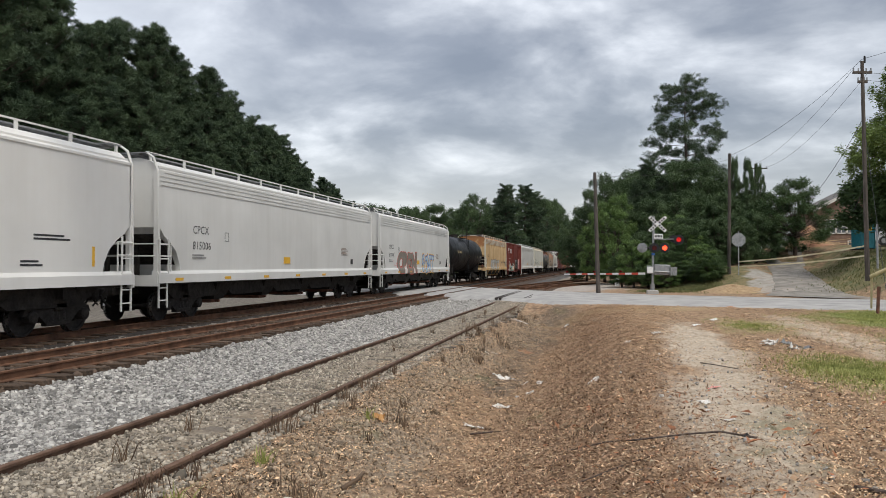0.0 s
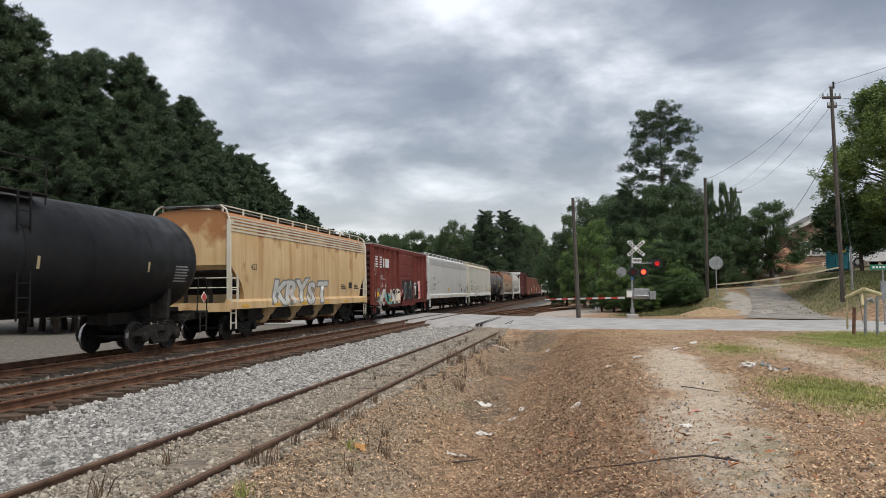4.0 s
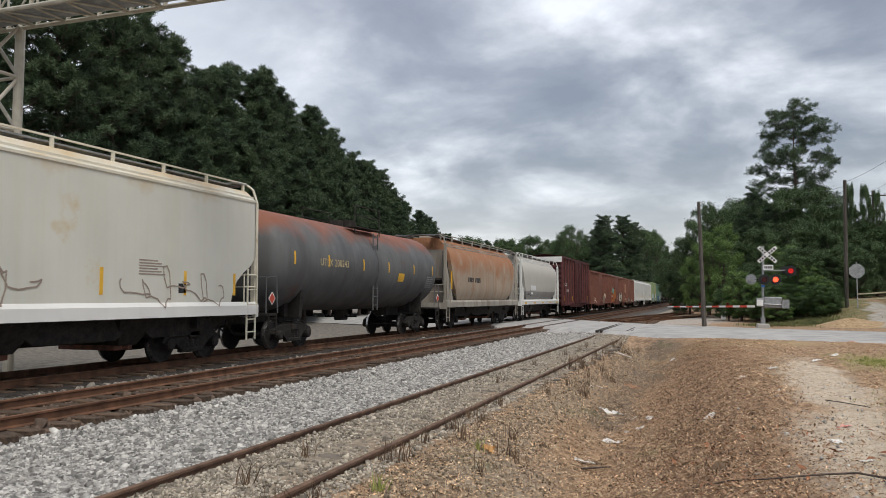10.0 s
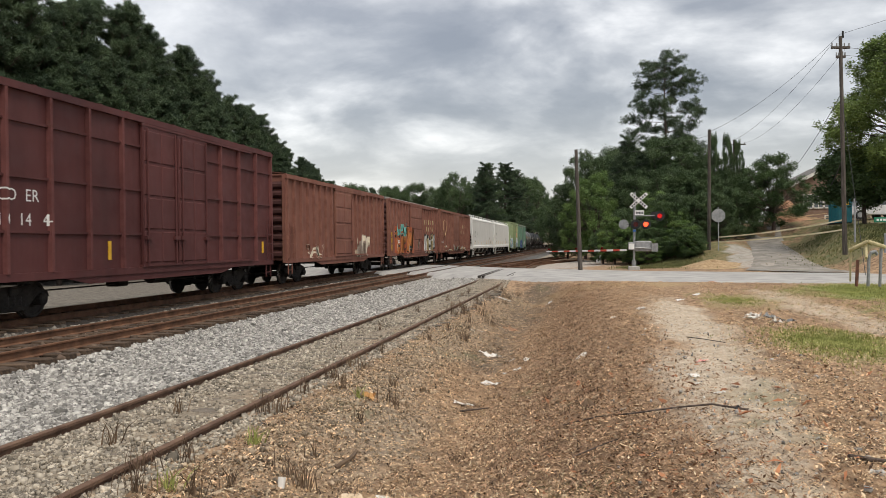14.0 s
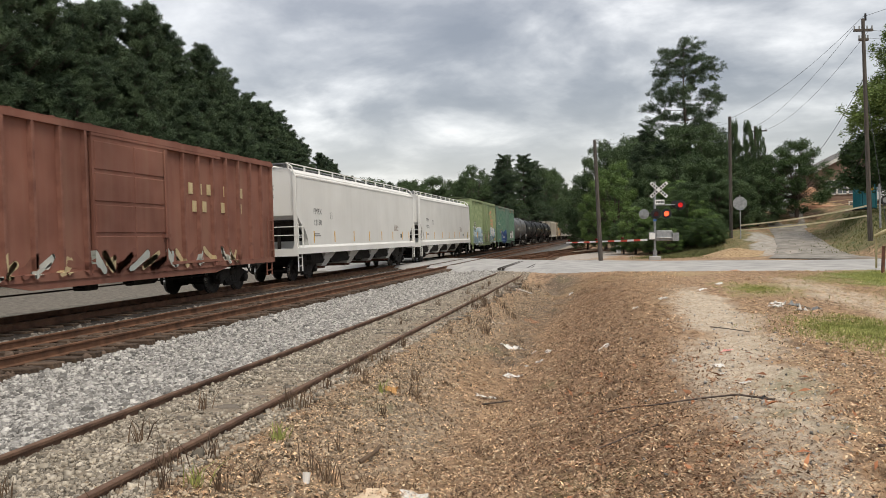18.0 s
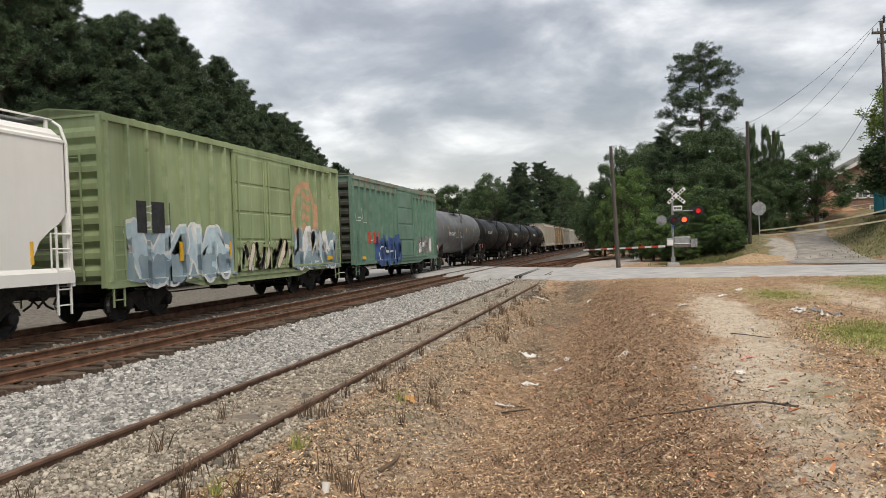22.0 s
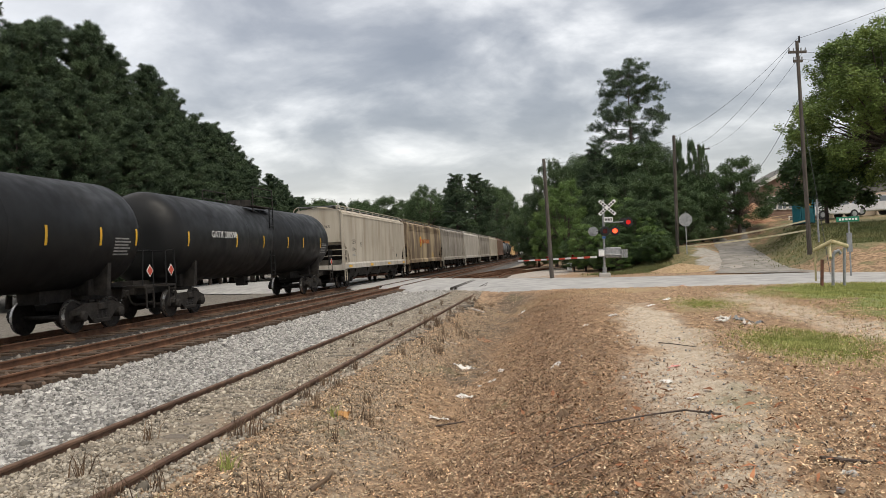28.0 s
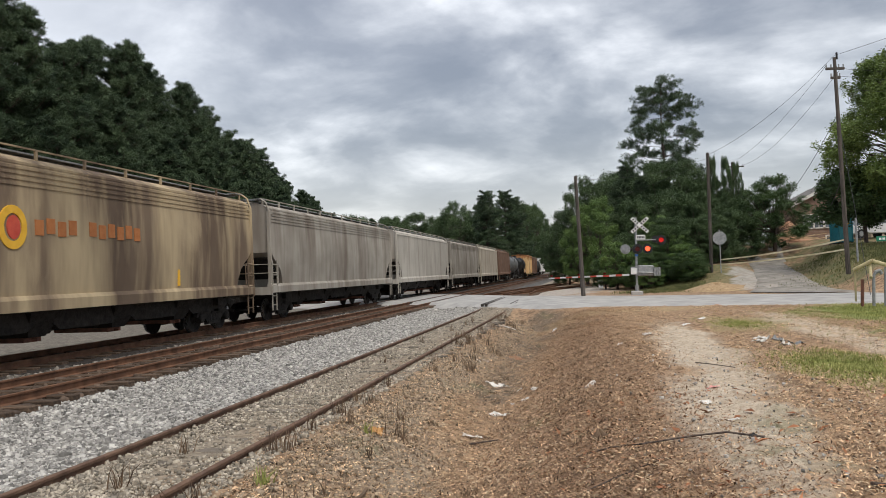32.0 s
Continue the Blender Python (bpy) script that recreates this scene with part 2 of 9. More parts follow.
def part(name, bm, material, parent=None, label="", smooth=False):
    me = bpy.data.meshes.new(name)
    bm.to_mesh(me)
    bm.free()
    me.materials.append(material)
    if smooth:
        me.shade_smooth()
    ob = new(name, me)
    if parent is not None:
        ob.parent = parent
    if label:
        tagged(ob, label)
    return ob


def raw(name, verts, faces, material, parent=None, smooth=False):
    me = bpy.data.meshes.new(name)
    me.from_pydata(verts, [], faces)
    me.materials.append(material)
    if smooth:
        me.shade_smooth()
    ob = new(name, me)
    if parent is not None:
        ob.parent = parent
    return ob


def thing(name, label, category, m=None, group="", kind=""):
    ob = new(name)
    ob.empty_display_size = 0.2
    tagged(ob, label, category, group, kind)
    if m is not None:
        ob.matrix_basis = m
    return ob


def box(bm, x0, x1, y0, y1, z0, z1, bevel=0.0):
    vs = [bm.verts.new((x, y, z)) for x in (x0, x1) for y in (y0, y1) for z in (z0, z1)]
    fs = [bm.faces.new([vs[i] for i in q]) for q in ((0, 1, 3, 2), (4, 6, 7, 5), (0, 4, 5, 1), (2, 3, 7, 6), (0, 2, 6, 4), (1, 5, 7, 3))]
    if bevel:
        es = list({e for f in fs for e in f.edges})
        bmesh.ops.bevel(bm, geom=es, offset=bevel, segments=1, affect='EDGES')
    return bm


def rod(bm, a, b, r, n=6, r2=None):
    a, b = Vector(a), Vector(b)
    d = b - a
    q = d.to_track_quat('Z', 'Y')
    r2 = r if r2 is None else r2
    ra = [bm.verts.new(a + q @ Vector((r * math.cos(2 * math.pi * i / n), r * math.sin(2 * math.pi * i / n), 0))) for i in range(n)]
    rb = [bm.verts.new(b + q @ Vector((r2 * math.cos(2 * math.pi * i / n), r2 * math.sin(2 * math.pi * i / n), 0))) for i in range(n)]
    for i in range(n):
        bm.faces.new((ra[i], ra[(i + 1) % n], rb[(i + 1) % n], rb[i]))
    bm.faces.new(ra[::-1])
    bm.faces.new(rb)
    return bm


def pipe(bm, pts, r, n=6):
    """One continuous tube along a bent line."""
    pts = [Vector(p) for p in pts]
    rings = []
    for i, p in enumerate(pts):
        d = (pts[min(i + 1, len(pts) - 1)] - pts[max(i - 1, 0)])
        q = d.to_track_quat('Z', 'Y')
        rings.append([bm.verts.new(p + q @ Vector((r * math.cos(2 * math.pi * k / n), r * math.sin(2 * math.pi * k / n), 0))) for k in range(n)])
    for a, b in zip(rings, rings[1:]):
        # the ring that turns least against the one before
        s = min(range(n), key=lambda s: sum((a[k].co - b[(k + s) % n].co).length for k in range(n)))
        for k in range(n):
            bm.faces.new((a[k], a[(k + 1) % n], b[(k + 1 + s) % n], b[(k + s) % n]))
    bm.faces.new(rings[0][::-1])
    bm.faces.new(rings[-1])
    return bm


def prism(bm, poly, axis, a, b):
    """Extrudes a polygon (pairs) along axis from a to b. axis x: pairs are (y, z); axis y: (x, z); axis z: (x, y)."""
    def at(p, t):
        return {"x": (t, p[0], p[1]), "y": (p[0], t, p[1]), "z": (p[0], p[1], t)}[axis]
    lo = [bm.verts.new(at(p, a)) for p in poly]
    hi = [bm.verts.new(at(p, b)) for p in poly]
    n = len(poly)
    for i in range(n):
        bm.faces.new((lo[i], lo[(i + 1) % n], hi[(i + 1) % n], hi[i]))
    bm.faces.new(lo[::-1])
    bm.faces.new(hi)
    return bm


def fix(bm):
    bmesh.ops.recalc_face_normals(bm, faces=bm.faces[:])
    return bm


def letters(text, size, material, parent, x, y, z, name="lettering", spacing=1.05):
    """Painted letters on a car's near side (facing +x), 3 mm proud, y runs to the reader's right."""
    cu = bpy.data.curves.new(name, 'FONT')
    cu.body, cu.size, cu.extrude, cu.space_character, cu.resolution_u = text, size, 0.002, spacing, 2
    tmp = bpy.data.objects.new(name, cu)
    scene.collection.objects.link(tmp)
    dg = bpy.context.evaluated_depsgraph_get()
    me = bpy.data.meshes.new_from_object(tmp.evaluated_get(dg))
    bpy.data.objects.remove(tmp)
    me.transform(Matrix(((0, 0, 1, x), (1, 0, 0, y), (0, 1, 0, z), (0, 0, 0, 1))))
    me.materials.clear()
    me.materials.append(material)
    me.name = name
    ob = new(name, me)
    ob.parent = parent
    return ob


def smoothstep(a, b, x):
    t = np.clip((x - a) / (b - a), 0, 1)
    return t * t * (3 - 2 * t)


# ---- ground ----
RAIL_Z = 0.10      # rail heads of the two main tracks
SIDING_Z = -0.08   # rail heads of the old siding
TRAIN_X, NEAR_X, SIDING_X = -14.0, -10.0, -4.6


def road_edge(x):
    """Where the near edge of the crossing road runs."""
    return np.interp(x, [-60, -30, -17, -9, -5, -1.9, 1.2, 4.8, 9.2, 30, 60], [74, 58, 50, 44.5, 39.5, 34.6, 33, 30.7, 28.9, 19, 6])


def ground_z(x, y):
    """Height of the ground: ditch beside the siding, a bank with a path, the crossing road, a rise with trees and houses behind it."""
    x, y = np.asarray(x, float), np.asarray(y, float)
    xs = x + 0.022 * (np.clip(y, 8, 31) - 14)
    shallow = np.interp(x, [-60, -24, -19, -17.5, -7.2, -6.2, -3.4, -2.4, -1.5, -0.7, 0.5, 1.3, 3, 8],
                        [-0.5, -0.45, -0.3, -0.28, -0.27, -0.18, -0.165, -0.35, -0.46, -0.36, -0.02, 0.09, 0.14, 0.18])
    deep = np.where(xs < -3.4, shallow, np.interp(xs, [-3.5, -3.1, -2.5, -2.05, -1.6, -1.1, -0.5, 0.2, 0.75, 1.3, 3, 8],
                                                 [-0.165, -0.21, -0.42, -0.64, -0.70, -0.58, -0.27, 0.00, 0.11, 0.12, 0.14, 0.18]))
    dk = smoothstep(5.0, 13.0, y)
    z = shallow * (1 - dk) + deep * dk
    flat = np.interp(x, [-60, -18, -8.5, -7, -5.8, -3, 0, 6, 20], [-0.4, -0.3, -0.28, -0.14, -0.09, 0.0, 0.10, 0.18, 0.25])
    edge = road_edge(x)
    k = smoothstep(edge - 4.2, edge - 0.8, y)
    z = z * (1 - k) + flat * k
    # the rise behind the road, right of the line
    d = (x - 3.5) * 0.52 + (y - 49.0) * 0.85
    rise = 1.55 * smoothstep(0.0, 9.0, d) * smoothstep(2.5, 8, x) + 1.1 * smoothstep(8, 26, d) * smoothstep(6, 16, x)
    # grass bank beside the drive
    rise = rise + 1.25 * smoothstep(11.0, 14.0, x) * smoothstep(33.5, 41, y + 0.55 * (x - 12)) * (1 - smoothstep(0, 14, d) * 0.55)
    # the drive climbs through the bank in a shallow cut
    drive = np.exp(-((x - (10.1 + (y - 38.7) * 0.18)) / 2.6) ** 4) * (1 - smoothstep(58, 66, y)) * smoothstep(36, 40, y)
    rise = rise * (1 - drive) + drive * 1.1 * smoothstep(39, 60, y)
    z = z + rise
    # lumps and hollows of the litter
    rough = 0.016 * np.sin(x * 11.3 + 2.1 * np.sin(y * 3.7)) * np.sin(y * 8.9 + 1.7 * np.sin(x * 5.1)) + 0.011 * np.sin(x * 19.0 - y * 13.0 + 2.0 * np.sin(y * 6.3))
    z = z + rough * smoothstep(-3.4, -2.6, x) * (1 - smoothstep(5.5, 8.0, x)) * (1 - k)
    bumps = 0.03 * np.sin(x * 2.1 + y * 0.7) * np.sin(y * 1.3 - x * 0.4) + 0.02 * np.sin(x * 5.3 + 1.7 * y)
    z = z + bumps * smoothstep(-3.6, -2.6, x) * (1 - k)
    return z


def gz(x, y):
    return float(ground_z(x, y))

# ---- the ground sheet ----


def ground_material():
    m = mat("earth", (0.155, 0.096, 0.058), (0.52, 0.35, 0.215), 0.95, 0, 7.0, detail=12, bump=1.0, bscale=26,
            patch=((0.15, 0.092, 0.058), 1.1, 0.56), coords="Object")
    N, L = m.node_tree.nodes, m.node_tree.links
    b = N["Principled BSDF"]
    col = b.inputs["Base Color"].links[0].from_socket
    geo = N.new("ShaderNodeTexCoord")
    sep = N.new("ShaderNodeSeparateXYZ")
    L.new(geo.outputs["Object"], sep.inputs[0])
    nz = N.new("ShaderNodeTexNoise")
    nz.inputs["Scale"].default_value, nz.inputs["Detail"].default_value = 0.9, 8.0
    L.new(geo.outputs["Object"], nz.inputs["Vector"])

    def m2(op, a, bb, c=None):
        n = N.new("ShaderNodeMath")
        n.operation = op
        for i, v in enumerate((a, bb, c)):
            if v is None:
                continue
            if isinstance(v, (int, float)):
                n.inputs[i].default_value = v
            else:
                L.new(v, n.inputs[i])
        return n.outputs[0]

    def spot(cx, cy, rx, ry, soft=0.9):
        """A ragged oval patch of ground."""
        dx = m2('DIVIDE', m2('SUBTRACT', sep.outputs[0], cx), rx)
        dy = m2('DIVIDE', m2('SUBTRACT', sep.outputs[1], cy), ry)
        d = m2('SQRT', m2('ADD', m2('MULTIPLY', dx, dx), m2('MULTIPLY', dy, dy)), 0.0)
        d = m2('ADD', d, m2('MULTIPLY', m2('SUBTRACT', nz.outputs[0], 0.5), 1.7))
        r = N.new("ShaderNodeMapRange")
        r.inputs[1].default_value, r.inputs[2].default_value = 1.0 + soft * 0.2, 1.0 - soft * 0.4
        r.inputs[3].default_value, r.inputs[4].default_value = 0.0, 0.8
        L.new(d, r.inputs[0])
        return r.outputs[0]

    def lay(col, fac, c1, c2, sc):
        n = N.new("ShaderNodeTexNoise")
        n.inputs["Scale"].default_value, n.inputs["Detail"].default_value = sc, 9.0
        L.new(geo.outputs["Object"], n.inputs["Vector"])
        r = N.new("ShaderNodeValToRGB")
        r.color_ramp.elements[0].position, r.color_ramp.elements[1].position = 0.35, 0.65
        r.color_ramp.elements[0].color, r.color_ramp.elements[1].color = (*c1, 1), (*c2, 1)
        L.new(n.outputs[0], r.inputs[0])
        x = N.new("ShaderNodeMixRGB")
        L.new(fac, x.inputs[0])
        L.new(col, x.inputs[1])
        L.new(r.outputs[0], x.inputs[2])
        return x.outputs[0]

    sand = ((0.46, 0.385, 0.295), (0.68, 0.595, 0.48), 9)
    for cx, cy, rx, ry in ((2.0, 16.5, 0.75, 6.5), (1.35, 9.0, 0.65, 3.0), (1.2, 5.5, 0.35, 1.2), (5.2, 19.5, 0.7, 7.0), (5.6, 12.5, 0.7, 2.5)):
        col = lay(col, spot(cx, cy, rx, ry), *sand)
    for cx, cy in ((-0.25, 8), (-0.3, 13), (-0.4, 18), (-0.5, 23)):
        col = lay(col, spot(cx, cy, 1.15, 3.4, 1.6), (0.15, 0.09, 0.055), (0.36, 0.235, 0.15), 9)
    for cx, cy, rx, ry in ((-2.0, 29, 1.5, 5.0), (-2.1, 23, 0.8, 4.0), (-1.9, 16, 0.5, 3.0)):
        col = lay(col, spot(cx, cy, rx, ry), (0.075, 0.06, 0.045), (0.21, 0.17, 0.13), 6)
    for cx, cy, rx, ry in ((-2.9, 10, 0.5, 4.0), (-3.0, 17, 0.55, 4.0), (-2.2, 8.5, 0.5, 2.0)):
        col = lay(col, spot(cx, cy, rx, ry, 1.4), (0.20, 0.165, 0.125), (0.42, 0.35, 0.265), 14)
    col = lay(col, spot(1.2, 30, 3.6, 1.6), (0.34, 0.24, 0.13), (0.46, 0.35, 0.20), 4)
    turf = ((0.25, 0.24, 0.10), (0.40, 0.34, 0.18), 6)
    for cx, cy, rx, ry in ((3.8, 12.6, 1.0, 2.0), (3.9, 21.5, 1.0, 2.5)):
        col = lay(col, spot(cx, cy, rx, ry), *turf)
    for cx, cy, rx, ry in ((9.2, 24.3, 3.0, 4.0), (9.2, 17.0, 3.0, 4.0), (14.0, 22.0, 4.5, 5.0)):
        col = lay(col, spot(cx, cy, rx, ry, 0.5), (0.13, 0.19, 0.05), (0.26, 0.31, 0.10), 5)
    # rough grass on the rise and away behind the line
    for cx, cy, rx, ry in ((19, 50, 9, 13), (15.5, 44, 4, 6), (6.5, 52, 4.0, 5.0), (-60, 60, 38, 90), (60, 80, 50, 60), (0, 420, 400, 300), (0, -80, 300, 70)):
        col = lay(col, spot(cx, cy, rx, ry, 0.6), (0.095, 0.12, 0.045), (0.23, 0.195, 0.10), 2.5)
    col = lay(col, spot(7.6, 46.5, 2.0, 1.6), (0.42, 0.29, 0.14), (0.55, 0.42, 0.24), 4)
    col = lay(col, spot(22.5, 40.0, 1.8, 1.2), (0.45, 0.20, 0.10), (0.55, 0.29, 0.16), 4)
    # grey crushed stone along the main line, browner round the old siding
    def band(x0, x1, soft):
        xx = m2('ADD', sep.outputs[0], m2('MULTIPLY', m2('SUBTRACT', nz.outputs[0], 0.5), soft * 2.5))
        out = None
        for a, b_ in ((x0 - soft, x0 + soft), (x1 + soft, x1 - soft)):
            r = N.new("ShaderNodeMapRange")
            r.inputs[1].default_value, r.inputs[2].default_value = a, b_
            L.new(xx, r.inputs[0])
            out = r.outputs[0] if out is None else m2('MULTIPLY', out, r.outputs[0])
        return out

    col = lay(col, band(-30, -3.9, 0.5), (0.19, 0.155, 0.115), (0.37, 0.315, 0.245), 12)
    col = lay(col, band(-26, -5.6, 0.4), (0.19, 0.183, 0.175), (0.37, 0.36, 0.345), 11)
    # darkened under the loose stones: the shade in their gaps painted on the ground
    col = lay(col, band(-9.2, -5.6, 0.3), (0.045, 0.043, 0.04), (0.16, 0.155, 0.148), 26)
    col = lay(col, band(-70, -16.0, 0.8), (0.12, 0.108, 0.092), (0.25, 0.225, 0.195), 5)
    # gravel drive and the apron beyond the crossing
    for cx, cy, rx, ry in ((9.9, 47, 1.3, 7), (-3.5, 62, 5.0, 15)):
        col = lay(col, spot(cx, cy, rx, ry, 0.5), (0.36, 0.33, 0.30), (0.50, 0.47, 0.44), 3)
    L.new(col, b.inputs["Base Color"])
    return m


def axis_steps(lo, hi, fine_lo, fine_hi, step, grow):
    out = list(np.arange(fine_lo, fine_hi + 1e-6, step))
    s, v = step, fine_hi
    while v < hi:
        s *= grow
        v += s
        out.append(v)
    s, v = step, fine_lo
    while v > lo:
        s *= grow
        v -= s
        out.insert(0, v)
    return np.array(out)


def build_ground():
    xs = axis_steps(-900, 900, -4.2, 6.5, 0.085, 1.09)
    ys = axis_steps(-700, 1600, 3, 24, 0.10, 1.06)
    X, Y = np.meshgrid(xs, ys)
    Z = ground_z(X, Y)
    rs = np.random.RandomState(3)
    Z = Z + rs.normal(0, 0.010, Z.shape) * (np.abs(X) < 14) * (Y < 40)
    nx = len(xs)
    verts = np.stack([X, Y, Z], -1).reshape(-1, 3).tolist()
    faces = [(j * nx + i, j * nx + i + 1, (j + 1) * nx + i + 1, (j + 1) * nx + i) for j in range(len(ys) - 1) for i in range(nx - 1)]
    ob = raw("ground", verts, faces, ground_material(), smooth=True)
    tagged(ob, "bare earth with dry leaf litter, sandy path and grass patches", "ground", kind="structure")


build_ground()


def strip(name, pts, material, label, category, width=None, ny=1, dz=0.02):
    """A sheet between a near and a far edge line (each a list of x, y, z), laid on the ground."""
    near, far = pts
    n, verts, faces = len(near), [], []
    rows = 8
    rs = random.Random(17)
    cut_a, cut_b = ([rs.uniform(-0.018, 0.018) for _ in near] for _ in (0, 1))
    for j in range(-1, rows + 2):
        t = j / rows
        for k, (a, b) in enumerate(zip(near, far)):
            u = t + (cut_a[k] if j <= 0 else cut_b[k] if j >= rows else 0)
            p = [a[i] * (1 - u) + b[i] * u for i in range(3)]
            # broken shoulders run out into the earth
            p[2] += 0.0 if 0 <= j <= rows else -0.35
            verts.append(p)
    rows += 2
    for j in range(rows):
        for i in range(n - 1):
            faces.append((j * n + i, j * n + i + 1, (j + 1) * n + i + 1, (j + 1) * n + i))
    ob = raw(name, verts, faces, material, smooth=True)
    return tagged(ob, label, category, kind="structure")


def resample(pts, n):
    p = np.array(pts, float)
    d = np.r_[0, np.cumsum(np.linalg.norm(np.diff(p[:, :2], axis=0), axis=1))]
    s = np.linspace(0, d[-1], n)
    return [[float(np.interp(v, d, p[:, k])) for k in range(3)] for v in s]


# the road runs askew over the three tracks, wider where the aprons meet it
ROAD_NEAR = resample([(-60, 74, 0.0), (-30, 58, 0.02), (-17, 50, 0.08), (-9.0, 44.5, 0.085), (-5.0, 39.5, 0.06), (-1.9, 34.6, 0.17), (1.2, 33.0, 0.2), (4.8, 30.7, 0.22), (9.2, 28.9, 0.24), (30, 19, 0.5), (60, 6, 0.6)], 60)
ROAD_FAR = resample([(-60, 84, 0.0), (-30, 72, 0.02), (-17, 66, 0.08), (-9.8, 58.5, 0.085), (-4.5, 50.5, 0.12), (0.0, 44.5, 0.2), (2.8, 41.3, 0.22), (5.7, 39.6, 0.24), (11.6, 36.2, 0.27), (32, 26, 0.52), (62, 13, 0.62)], 60)
strip("road", (ROAD_NEAR, ROAD_FAR), ASPHALT, "worn pale asphalt road over the tracks", "road")

# the gravel drive that climbs from the road
DRIVE = mat("drive_gravel", (0.20, 0.185, 0.165), (0.36, 0.335, 0.30), 0.95, 0, 1.6, bump=0.6, bscale=20, patch=((0.22, 0.17, 0.13), 0.5, 0.56))
DRIVE_L = [(x, y, gz(x, y) + 0.03) for x, y, z in resample([(8.1, 41.2, 0), (9.9, 48, 0), (11.3, 56.5, 0), (12.6, 65, 0)], 26)]
DRIVE_R = [(x, y, gz(x, y) + 0.03) for x, y, z in resample([(11.7, 36.2, 0), (12.4, 46, 0), (13.5, 54, 0), (15.2, 65, 0)], 26)]
strip("drive", (DRIVE_R, DRIVE_L), DRIVE, "rutted grey gravel drive climbing past the trees", "drive")

# ---- the tracks ----
RAIL_PROFILE = [(-0.070, -0.17), (0.070, -0.17), (0.070, -0.155), (0.012, -0.135), (0.012, -0.045), (0.036, -0.032), (0.036, -0.006), (0.028, 0), (-0.028, 0), (-0.036, -0.006), (-0.036, -0.032), (-0.012, -0.045), (-0.012, -0.135), (-0.070, -0.155)]
BEND_Y, BEND_K = 150.0, 0.0


def line_x(x0, y):
    """The main line runs straight along y; a bend past BEND_Y would be set by BEND_K."""
    return x0 - BEND_K * max(0.0, y - BEND_Y) ** 2


def rail(x0, z, parent, y0=-560.0, y1=760.0, steel=None, path=None):
    ys = [y0, 30, 60, 100, BEND_Y] + list(np.arange(BEND_Y + 20, y1, 25)) if path is None else None
    pts = [(line_x(x0, y), y) for y in ys if y0 <= y <= y1] if path is None else path
    verts, faces, n = [], [], len(RAIL_PROFILE)
    for (x, y) in pts:
        for px, pz in RAIL_PROFILE:
            verts.append((x + px, y, z + pz))
    for j in range(len(pts) - 1):
        for i in range(n):
            faces.append((j * n + i, j * n + (i + 1) % n, (j + 1) * n + (i + 1) % n, (j + 1) * n + i))
    faces.append(tuple(range(n))[::-1])
    ob = raw("rail", verts, faces, steel or STEEL_RUST, parent)
    ob.data.materials.append(RAIL_TOP)
    for f in ob.data.polygons:
        if f.normal.z > 0.9 and f.center.z > z - 0.01:
            f.material_index = 1
    return ob


def tie_mesh(name, half, w, h, material):
    bm = bmesh.new()
    box(bm, -half, half, -w / 2, w / 2, -h, 0, bevel=0.012)
    me = bpy.data.meshes.new(name)
    bm.to_mesh(me)
    bm.free()
    me.materials.append(material)
    return me


def ballast(name, x0, x1, ztop, zfoot, slope, material, label, y0=-560, y1=760):
    ys = np.r_[np.arange(y0, -40, 20.0), np.arange(-40, 60, 1.0), np.arange(60, y1, 10.0)]
    prof = [(x0 - slope, zfoot), (x0 - slope * 0.4, ztop - 0.1), (x0, ztop), ((x0 + x1) / 2, ztop), (x1, ztop), (x1 + slope * 0.4, ztop - 0.1), (x1 + slope, zfoot)]
    rs = np.random.RandomState(5)
    verts, faces, n = [], [], len(prof)
    for y in ys:
        cross = smoothstep(44, 50, y) * (1 - smoothstep(62, 70, y))
        for px, pz in prof:
            verts.append((line_x(px, y) + rs.normal(0, 0.03), y, pz + rs.normal(0, 0.012) - 0.06 * cross))
    for j in range(len(ys) - 1):
        for i in range(n - 1):
            faces.append((j * n + i, j * n + i + 1, (j + 1) * n + i + 1, (j + 1) * n + i))
    return tagged(raw(name, verts, faces, material, smooth=True), label, "track bed", kind="structure")


BROWN_BED = mat("rust_stained_bed", (0.045, 0.032, 0.025), (0.125, 0.09, 0.07), 0.95, 0, 14, detail=3, bump=1.0, bscale=14)
ballast("ballast_main", TRAIN_X - 1.6, TRAIN_X + 1.5, -0.10, -0.4, 1.0, DARK_BED, "dark ballast under the main track")
ballast("ballast_near", NEAR_X - 1.6, NEAR_X + 0.95, -0.105, -0.32, 1.3, BROWN_BED, "grey crushed stone ballast under the near main track")


def track(label, x0, z, n_ties, y0, step, ymax, material, half=1.3, top=-0.155):
    t = thing("railway_track", label, "railway track", pose(0, 0, 0), kind="structure")
    for s in (-0.755, 0.755):
        rail(x0 + s, z, t, y1=ymax)
    me = tie_mesh("tie", half, 0.23, 0.17, material)
    rs = random.Random(int(abs(x0) * 10))
    for i in range(n_ties):
        o = new("tie", me)
        o.parent = t
        y = y0 + i * step
        o.matrix_basis = pose(x0 + rs.uniform(-0.06, 0.06), y + rs.uniform(-0.03, 0.03), z + top + rs.uniform(-0.012, 0.012), 0, 0, rs.uniform(-1, 1))
    return t


main_track = track("rusty main track under the train, on dark ties", TRAIN_X, RAIL_Z, 90, 7, 0.52, 760, TIE)
near_track = track("rusty empty main track on dark wooden ties", NEAR_X, RAIL_Z, 100, 6, 0.52, 760, TIE)

RUBBER = mat("dark_flangeway", (0.035, 0.03, 0.027), (0.075, 0.065, 0.058), 0.9, 0, 6)


